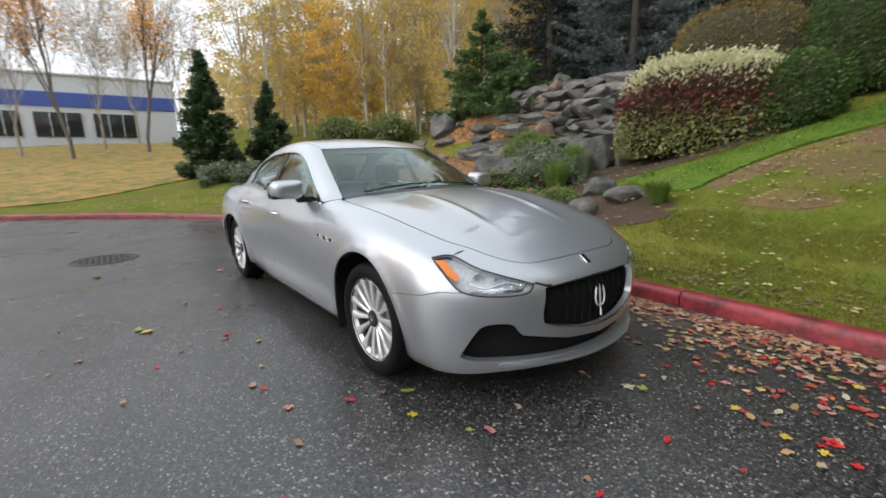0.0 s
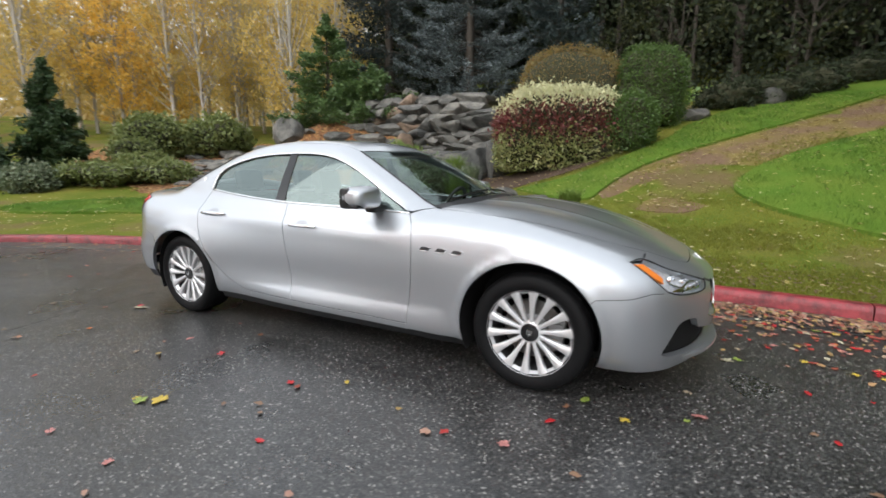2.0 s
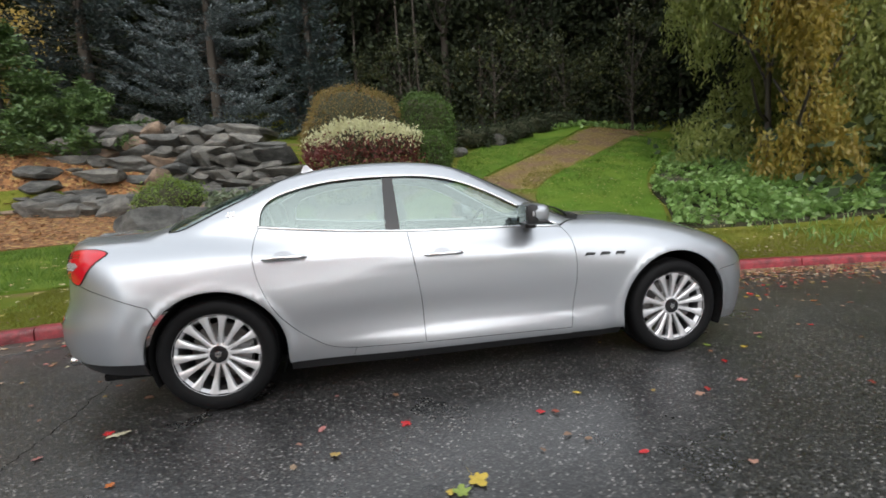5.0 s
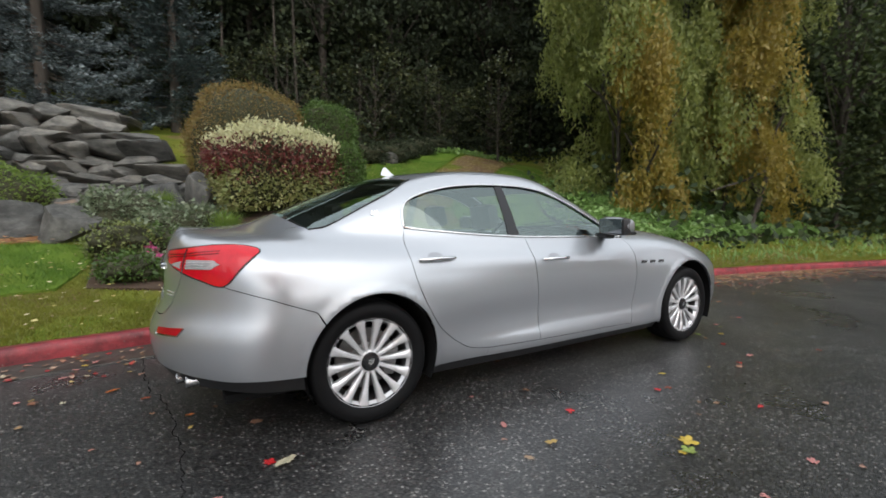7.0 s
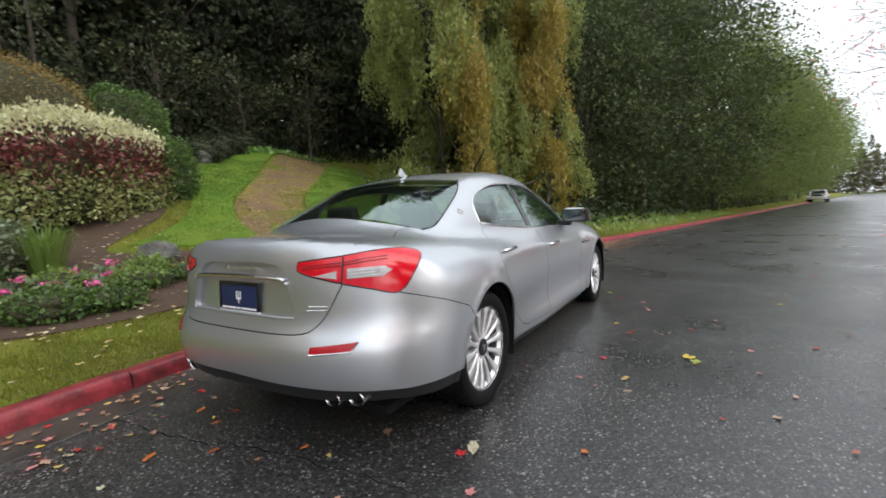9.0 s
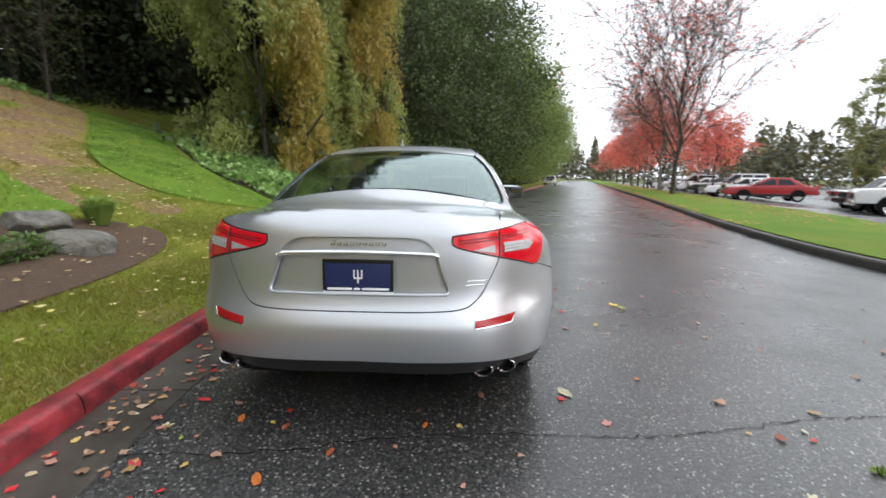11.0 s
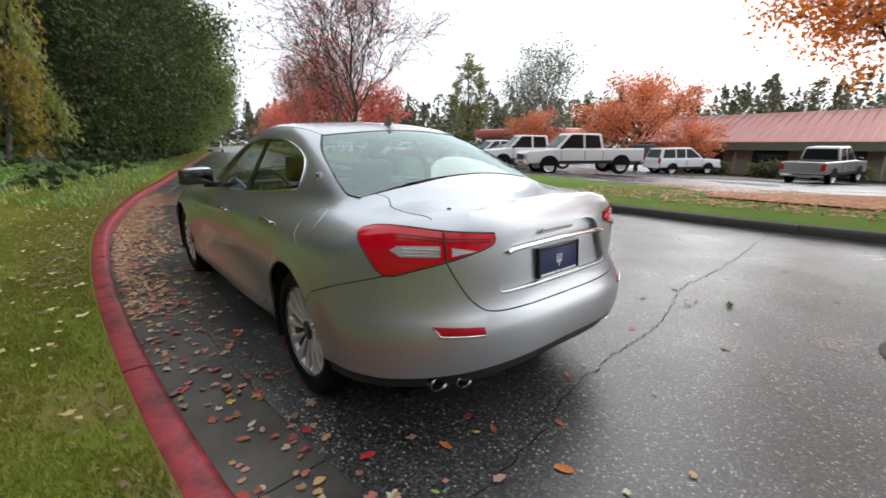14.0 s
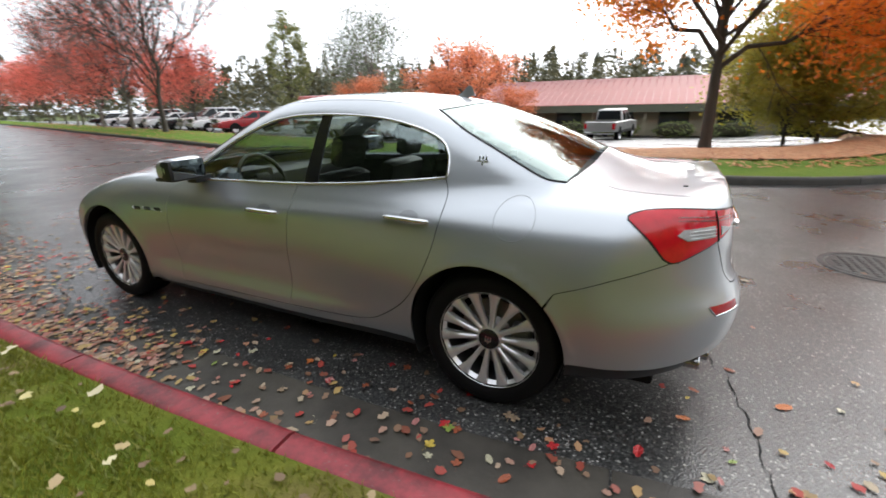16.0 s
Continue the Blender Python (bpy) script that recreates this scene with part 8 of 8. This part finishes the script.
    for s in (-1, 1):
        for px, z0, z1 in {"pickup": ((0.05, 0.66, 1.20), (1.22, 0.66, 1.20), (-0.86, 0.66, 1.20)), "suv": ((-1.05, 0.55, 1.06), (-0.30, 0.55, 1.06), (0.85, 0.55, 1.06)), "car": ((-0.30, 0.5, 0.94), (0.75, 0.5, 0.92), (-1.2, 0.5, 0.94))}[kind]:
            bm = bmesh.new()
            box(bm, (px - 0.006, s * (W + 0.001) - 0.012, z0), (px + 0.006, s * (W + 0.001) + 0.004, z1 - 0.08))
            part("door_seam", bm, DARK, top)
        bm = bmesh.new()
        box(bm, (-wb / 2 + wr + 0.05, s * W - 0.03, low[0][1] - 0.10), (wb / 2 - wr - 0.05, s * W + 0.012, low[0][1] + 0.05), 0.01)
        part("side_step", bm, BLACK, top, "black lower cladding")
        bm = bmesh.new()
        mx = {"pickup": 1.25, "suv": 0.85, "car": 0.72}[kind]
        box(bm, (mx - 0.08, s * (W + 0.10) - 0.09, cab[0][1] + 0.03), (mx + 0.05, s * (W + 0.10) + 0.07, cab[0][1] + 0.19), 0.03)
        part("wing_mirror", bm, BLACK, top)
    if kind == "pickup":
        bm = bmesh.new()
        box(bm, (-2.86, -W + 0.12, 1.0), (-1.0, W - 0.12, 1.226), 0.02)
        part("load_bed", bm, DARK, top, "open dark load bed")
    z = verge_z(x, y)
    top.matrix_basis = pose(x, y, z, 0, 0, heading)
    return top


PW = plain("white_car_paint", (0.72, 0.73, 0.74), 0.2, 0.0, 0.04)
PS = plain("silver_car_paint", (0.42, 0.42, 0.42), 0.28, 0.6, 0.05)
PD = plain("dark_blue_paint", (0.015, 0.02, 0.045), 0.2, 0.0, 0.1)
PR = plain("red_car_paint", (0.30, 0.02, 0.025), 0.2, 0.0, 0.1)
PB = plain("black_car_paint", (0.012, 0.012, 0.014), 0.15, 0.0, 0.1)
vehicle("pickup", PW, "white crew-cab pickup nosed up to the verge", 9.0, -17.7, 56)
vehicle("pickup", PW, "white pickup beside another white pickup", 13.4, -19.3, 56)
vehicle("pickup", PD, "dark blue pickup on the wet lot", 12.1, -30.4, 240)
vehicle("suv", PW, "white suv parked on the wet lot", 8.9, -30.0, 240)
vehicle("pickup", PS, "silver pickup parked on the wet lot", 1.3, -29.5, 262)
for i, (x, y, p, k) in enumerate(((16.5, -20.5, PB, "car"), (19.5, -22.5, PW, "suv"), (23.5, -19.0, PR, "car"), (27.5, -20.0, PW, "car"), (31, -21.5, PS, "suv"), (35, -22.5, PB, "car"), (39, -23.5, PW, "car"), (43, -24.5, PW, "suv"), (48, -26, PS, "car"), (53, -27, PW, "car"), (59, -28.5, PB, "car"))):
    vehicle(k, p, {PB: "black", PW: "white", PR: "red", PS: "silver"}[p] + " car parked in the far row", x, y, 70)
t = vehicle("car", PW, "white car parked far down the road", 62, -13.2, 166)
t.location.z = 0.0

# ---- fallen leaves, grass blades, crack, covers ----
def maple_leaf(seed, size, lobes):
    """A curled fallen leaf with stalk, flat on the ground at the origin."""
    rng = np.random.default_rng(seed)
    n = 20
    a = np.linspace(0, 2 * math.pi, n, endpoint=False)
    if lobes:
        r = 0.55 + 0.45 * np.abs(np.cos(2.5 * a)) ** 0.8
        r = r * (0.75 + 0.25 * np.cos(a))
    else:
        r = 1 / np.sqrt((np.cos(a) / 1.0) ** 2 + (np.sin(a) / 0.5) ** 2)
    r = r * size * rng.uniform(0.9, 1.1, n) * 0.5
    curl = rng.uniform(0.05, 0.35)
    x, y = r * np.cos(a), r * np.sin(a)
    z = 0.003 + curl * (np.abs(y) ** 1.5) * 2.0 + rng.uniform(0, 0.006, n)
    v = [(0, 0, 0.003)] + list(zip(x, y, z))
    f = [(0, 1 + i, 1 + (i + 1) % n) for i in range(n)]
    k = len(v)
    v += [(-size * 0.3, -0.001, 0.003), (-size * 0.3, 0.001, 0.003), (-size * 0.75, 0.006, 0.004)]
    f.append((k, k + 1, k + 2))
    me = bpy.data.meshes.new("fallen_leaf")
    me.from_pydata(v, [], f)
    return me


LEAF = {}
for nm, c in (("red", (0.50, 0.022, 0.026)), ("rust", (0.33, 0.085, 0.035)), ("orange", (0.52, 0.15, 0.03)), ("yellow", (0.55, 0.40, 0.06)), ("tan", (0.36, 0.26, 0.17)), ("pink", (0.48, 0.20, 0.18)), ("green", (0.26, 0.34, 0.07)), ("cream", (0.50, 0.46, 0.32))):
    k = Mat(nm + "_fallen_leaf", 0.45)
    k.color(k.mix(k.noise(40, 4), tuple(x * 0.62 for x in c), tuple(min(1, x * 1.15) for x in c)))
    LEAF[nm] = [maple_leaf(i + len(LEAF) * 7, (0.095, 0.075, 0.085)[i], i != 1) for i in range(3)]
    for m in LEAF[nm]:
        m.materials.append(k.m)
rng = np.random.default_rng(900)


def lay(col, x, y, s=1.0, kind=None, z=None):
    me = LEAF[col][rng.integers(3) if kind is None else kind]
    o = tagged(new("fallen_leaf", me), {"red": "bright red", "rust": "rusty brown", "orange": "orange", "yellow": "yellow", "tan": "dry tan", "pink": "faded pink", "green": "yellow-green", "cream": "pale cream"}[col] + " fallen leaf on the wet ground", "leaf", "fallen leaves")
    s *= 0.85
    o.matrix_basis = pose(x, y, (0.002 if z is None else z), rng.uniform(-6, 6), rng.uniform(-6, 6), rng.uniform(0, 360)) @ Matrix.Diagonal((s, s, s, 1))
    return o


for c, x, y, s in (("red", 1.69, -1.135, 1.0), ("yellow", -0.22, -1.89, 1.5), ("green", -0.30, -1.96, 1.4), ("pink", 1.54, -1.41, 1.0), ("red", 0.26, -1.43, 0.9), ("red", -0.46, -1.35, 0.9), ("pink", -0.90, -1.29, 0.9), ("cream", -1.98, -1.05, 1.7), ("red", -2.05, -1.02, 0.9), ("yellow", -0.34, -1.94, 0.8), ("pink", -2.28, -1.19, 0.9), ("rust", -2.58, 0.11, 0.9), ("orange", -2.77, 0.35, 1.2), ("cream", -2.43, 0.97, 1.0), ("tan", -2.82, -1.35, 1.1), ("red", -2.18, 0.93, 1.2), ("cream", -0.82, 1.38, 1.0), ("red", 3.36, 0.30, 1.3), ("green", 3.23, 1.03, 1.0), ("cream", 3.14, 0.42, 1.0), ("yellow", 3.0, 0.31, 0.9), ("pink", 2.35, -0.75, 1.2), ("yellow", 2.02, -0.95, 1.0), ("green", 1.81, -0.85, 1.3), ("red", 2.9, -0.2, 0.9), ("cream", 2.55, 0.1, 1.2), ("green", 2.62, 0.14, 1.2), ("tan", -1.0, -1.6, 0.8), ("pink", 0.1, -2.3, 0.9), ("red", 0.55, -1.9, 0.8)):
    lay(c, x, y, s)
palette = ["red", "rust", "orange", "yellow", "tan", "pink", "green", "cream"]
odds = np.array([0.25, 0.11, 0.06, 0.11, 0.15, 0.15, 0.04, 0.13])
placed = 0
while placed < 265:
    u = rng.random()
    if u < 0.62:
        x = rng.uniform(-3.4, 4.6)
        d = -rng.gamma(1.6, 0.30)
    elif u < 0.93:
        x, d = rng.uniform(2.4, 5.5), -rng.gamma(1.8, 0.36)
    else:
        x, d = rng.uniform(-4.5, 4), -rng.uniform(1.5, 5.5)
    y = float(np.interp(x, near_line[:, 0], near_line[:, 1])) + d - 0.03
    if abs(y) < 0.80 and abs(x) < 2.3 and rng.random() < 0.8:
        continue
    lay(str(rng.choice(palette, p=odds)), x, y, rng.uniform(0.5, 1.0), None, 0.014 if d > -0.45 else 0.005)
    placed += 1


def leaf_sheet(name, q, z, lab, size, cols):
    """Many small fallen leaves lying flat, as one thing."""
    n = len(q)
    a = rng.uniform(0, 2 * math.pi, n)
    s = size * rng.uniform(0.6, 1.3, n)
    d, e = np.stack([np.cos(a), np.sin(a)], 1) * s[:, None] * 0.5, np.stack([-np.sin(a), np.cos(a)], 1) * s[:, None] * 0.34
    ring = []
    for u, w in ((1, 0), (0.35, 0.9), (-0.25, 0.75), (-0.45, 1.0), (-1, 0.1), (-0.4, -0.95), (0.1, -0.7), (0.4, -0.9)):
        j = rng.uniform(0.75, 1.2, (n, 1))
        ring.append(np.column_stack([q + (d * u + e * w) * j, z + rng.uniform(0, 0.22, n) * s]))
    v = np.stack(ring, 1).reshape(-1, 3)
    k = Mat(name + "_colours", 0.6)
    m = len(cols)
    k.color(k.ramp(k.island(), *[(i / (m - 1), c) for i, c in enumerate(cols)]))
    return tagged(new(name, fast_mesh(name, v, np.arange(8 * n).reshape(n, 8), k.m)), lab, "leaves", kind="stuff")


AUT = [(0.42, 0.04, 0.035), (0.20, 0.075, 0.04), (0.26, 0.16, 0.10), (0.16, 0.09, 0.06), (0.46, 0.33, 0.10), (0.38, 0.17, 0.13), (0.42, 0.35, 0.24), (0.34, 0.10, 0.08)]
x = np.r_[rng.uniform(-7, 9, 800), rng.uniform(2.4, 10, 1900), rng.uniform(-6, 4, 120), rng.uniform(0.2, 9, 2600)]
d = np.r_[-rng.gamma(1.3, 0.20, 800), -rng.gamma(1.7, 0.24, 1900), -rng.uniform(0.4, 6, 120), -rng.gamma(1.6, 0.13, 2600)]
y = np.interp(x, near_line[:, 0], near_line[:, 1]) + d - 0.02
leaf_sheet("leaf_litter", np.column_stack([x, y]), np.where(d > -0.4, 0.016, 0.006), "small autumn leaves drifted along the gutter", 0.05, AUT)
x, y = rng.uniform(-12, 12, 13000), rng.uniform(-3, 14, 13000)
dd = behind(x, y)
ok = (dd > 0.2) & (dd < 11) & ((x > -4) | (dd < 3))
x, y, dd = x[ok], y[ok], dd[ok]
PALE = [(0.46, 0.36, 0.16), (0.36, 0.26, 0.14), (0.55, 0.50, 0.32), (0.50, 0.42, 0.12), (0.30, 0.18, 0.10)]
keep = rng.random(len(x)) < np.where(dd < 3, 0.6, 0.75)
leaf_sheet("leaf_litter", np.column_stack([x, y])[keep], rise(x, y, dd)[keep] + np.where(dd[keep] > 2.2, 0.125, 0.058), "small yellow leaves scattered over the grass", 0.058, PALE)
x = np.r_[rng.uniform(-9, 1.0, 170), rng.uniform(1.0, 9, 1500)]
d = 0.17 + rng.gamma(1.6, 0.22, 1670)
y = np.interp(x, near_line[:, 0], near_line[:, 1]) + d
leaf_sheet("leaf_litter", np.column_stack([x, y]), rise(x, y, d) + 0.022, "brown leaves and twigs lodged in the turf behind the kerb", 0.040, [(0.14, 0.08, 0.045), (0.22, 0.14, 0.075), (0.10, 0.06, 0.035), (0.30, 0.21, 0.10)])
q = scatter_in(rng, PATH_EDGE, 3200)
leaf_sheet("leaf_litter", q, rise(q[:, 0], q[:, 1]) + 0.05, "pale leaves scattered on the path", 0.075, PALE)
q = scatter_in(rng, LITTERED, 5200)
leaf_sheet("leaf_litter", q, rise(q[:, 0], q[:, 1]) + 0.05, "orange leaves covering the stony bed", 0.11, [(0.34, 0.15, 0.05), (0.42, 0.20, 0.07), (0.24, 0.10, 0.04), (0.45, 0.30, 0.12)])
x = rng.uniform(-9, 2.5, 4200)
y = np.interp(x, far_line[:, 0], far_line[:, 1]) - rng.uniform(0.9, 7.5, 4200) ** 1.0
leaf_sheet("leaf_litter", np.column_stack([x, y]), np.array([verge_z(a, b) for a, b in zip(x, y)]) + 0.05, "orange maple leaves under the tree", 0.10, [(0.42, 0.16, 0.05), (0.50, 0.22, 0.08), (0.34, 0.12, 0.05)])
x = rng.uniform(6, 70, 5000)
y = np.interp(x, far_line[:, 0], far_line[:, 1]) + rng.normal(0.0, 0.5, 5000)
y = np.where(rng.random(5000) < 0.6, y + 0.35, y - 2.0 - rng.random(5000) * 2)
leaf_sheet("leaf_litter", np.column_stack([x, y]), np.where(y > np.interp(x, far_line[:, 0], far_line[:, 1]), 0.008, 0.17), "red maple leaves along the far kerb", 0.09, [(0.50, 0.09, 0.07), (0.42, 0.14, 0.08), (0.55, 0.16, 0.12)])

# blades of turf
def turf(n, region, tall, mat, lab, on, thick=0.3):
    x, y = rng.uniform(region[0], region[1], n), rng.uniform(region[2], region[3], n)
    d = behind(x, y)
    ok = on(x, y, d)
    x, y, d = x[ok], y[ok], d[ok]
    clump = np.array([noise.noise((a * 2.3, b * 2.3, 5)) for a, b in zip(x, y)])
    worn_off = np.array([noise.noise((a * 0.9, b * 0.9, 2)) for a, b in zip(x, y)])
    ok = (worn_off + 0.3 * clump < 0.16) | (rng.random(len(x)) < thick)
    x, y, d, clump = x[ok], y[ok], d[ok], clump[ok]
    h = tall * rng.uniform(0.5, 1.2, len(x)) * (1 + 0.5 * clump)
    a = rng.uniform(0, 2 * math.pi, len(x))
    z = rise(x, y, d)
    w = 0.0036 + 0.0022 * rng.random(len(x)) + 0.0008 * np.clip(d - 1.5, 0, 6)
    lean = rng.normal(size=(len(x), 2)) * 0.5 * h[:, None]
    v = np.stack([np.column_stack([x - w * np.cos(a), y - w * np.sin(a), z]), np.column_stack([x + w * np.cos(a), y + w * np.sin(a), z]), np.column_stack([x + lean[:, 0], y + lean[:, 1], z + h])], 1).reshape(-1, 3)
    return tagged(new("turf", fast_mesh("turf", v, np.arange(len(v)).reshape(-1, 3), mat)), lab, "grass", kind="stuff")


BARE = even(smooth(np.array([(1.9, 5.2), (2.05, 6.0), (2.4, 6.9), (3.0, 7.9), (4.2, 9.2), (4.6, 9.3), (4.1, 8.1), (3.4, 6.9), (3.0, 6.0), (2.75, 5.2), (2.3, 4.8), (1.9, 5.2)]), 6)[:-1], 0.25)
L_MOSS = leaf_mat("mossy_blades", (0.13, 0.165, 0.018), (0.23, 0.235, 0.030), (0.34, 0.30, 0.055), through=0.3)
L_GRASS = leaf_mat("lawn_blades", (0.065, 0.14, 0.015), (0.11, 0.205, 0.024), (0.15, 0.25, 0.035), through=0.3)
cover = [even(smooth(np.vstack([lp, lp[:1]]), 6)[:-1], 0.3) for lp in (LAWN_A, LAWN_B, LAWN_L, BED)]
clear_of = lambda x, y: ~np.any([inside(np.column_stack([x, y]), lp) for lp in cover], 0)
turf(170000, (-4.6, 5.2, 1.3, 4.0), 0.034, L_MOSS, "short mossy grass on the bank", lambda x, y, d: (d > 0.16) & (d < 2.2) & clear_of(x, y))
turf(130000, (-4.6, 5.2, 3.2, 8.5), 0.036, L_MOSS, "short mossy grass on the bank", lambda x, y, d: (d >= 2.2) & clear_of(x, y) & ~(inside(np.column_stack([x, y]), BARE) & (rng.random(len(x)) < 0.93)))
turf(90000, (4.5, 12, -0.5, 4.2), 0.05, L_MOSS, "rough mossy grass along the kerb", lambda x, y, d: (d > 0.16) & (d < 1.6))
for loop, n in ((LAWN_A, 60000), (LAWN_B, 70000), (LAWN_L, 30000)):
    lp = even(smooth(np.vstack([loop, loop[:1]]), 6)[:-1], 0.3)
    turf(n * 3, (lp[:, 0].min(), lp[:, 0].max(), lp[:, 1].min(), min(13, lp[:, 1].max())), 0.085, L_GRASS, "short bright lawn grass", lambda x, y, d, lp=lp: inside(np.column_stack([x, y]), lp), 0.9)

# crack across the road
rng = np.random.default_rng(950)
base = np.array([(-2.64, 1.0), (-2.59, 0.35), (-2.47, -0.2), (-2.43, -0.75), (-2.42, -1.25), (-2.34, -1.65), (-2.17, -2.35), (-2.15, -2.9), (-2.12, -3.9), (-1.99, -5.9)])
c = smooth(base, 14)
c += np.cumsum(rng.normal(size=c.shape) * 0.006, 0) * 0.6 + rng.normal(size=c.shape) * 0.008
w = rng.uniform(0.0012, 0.0042, len(c))
nn = normals_of(c)
v = np.vstack([np.column_stack([c - nn * w[:, None], np.full(len(c), 0.0045)]), np.column_stack([c + nn * w[:, None], np.full(len(c), 0.0045)])])
n = len(c)
f = [(i, i + 1, n + i + 1, n + i) for i in range(n - 1)]
me = fast_mesh("road_crack", v, f, plain("crack_dirt", (0.010, 0.010, 0.010), 0.95))
tagged(new("road_crack", me), "thin dark crack across the asphalt", "crack", kind="structure")
# manhole cover and kerb drain
mh = tagged(new("manhole_cover"), "round dark iron manhole cover in the road", "manhole")
IRONC = plain("cast_iron", (0.030, 0.029, 0.028), 0.5, 0.4, 0.3, 20, 0.4)
part("cover", lathe([(0.0, 0.004), (0.33, 0.004), (0.335, 0.0)], 40, "z"), IRONC, mh)
part("ring", lathe([(0.345, 0.0), (0.35, 0.006), (0.39, 0.006), (0.395, 0.0)], 40, "z"), IRONC, mh)
for i in range(9):
    for j in range(9):
        x, y = (i - 4) * 0.065, (j - 4) * 0.065
        if math.hypot(x, y) < 0.29:
            block("stud", (x - 0.018, y - 0.018, 0.003), (x + 0.018, y + 0.018, 0.009), IRONC, mh, 0.003)
mh.location = (-3.85, -2.14, 0.001)
dr = tagged(new("street_drain"), "iron street drain half hidden by leaves", "drain")
block("drain_frame", (-0.34, -0.20, 0.0), (0.34, 0.20, 0.012), IRONC, dr, 0.004)
for i in range(9):
    block("drain_bar", (-0.30 + i * 0.07, -0.16, 0.012), (-0.272 + i * 0.07, 0.16, 0.020), IRONC, dr, 0.004)
dr.matrix_basis = pose(3.2, 1.28, 0.002, 0, 0, -3)
o = tagged(new("leaf_clump", fast_mesh("leaf_clump", *leaf_quads(rng, rng.normal(size=(30, 3)) * (0.018, 0.018, 0.007) + (0, 0, 0.014), 0.026, 0.018), L_FERN)), "small clump of moss on the road", "moss", kind="stuff")
o.location = (-2.58, -2.21, 0.0)
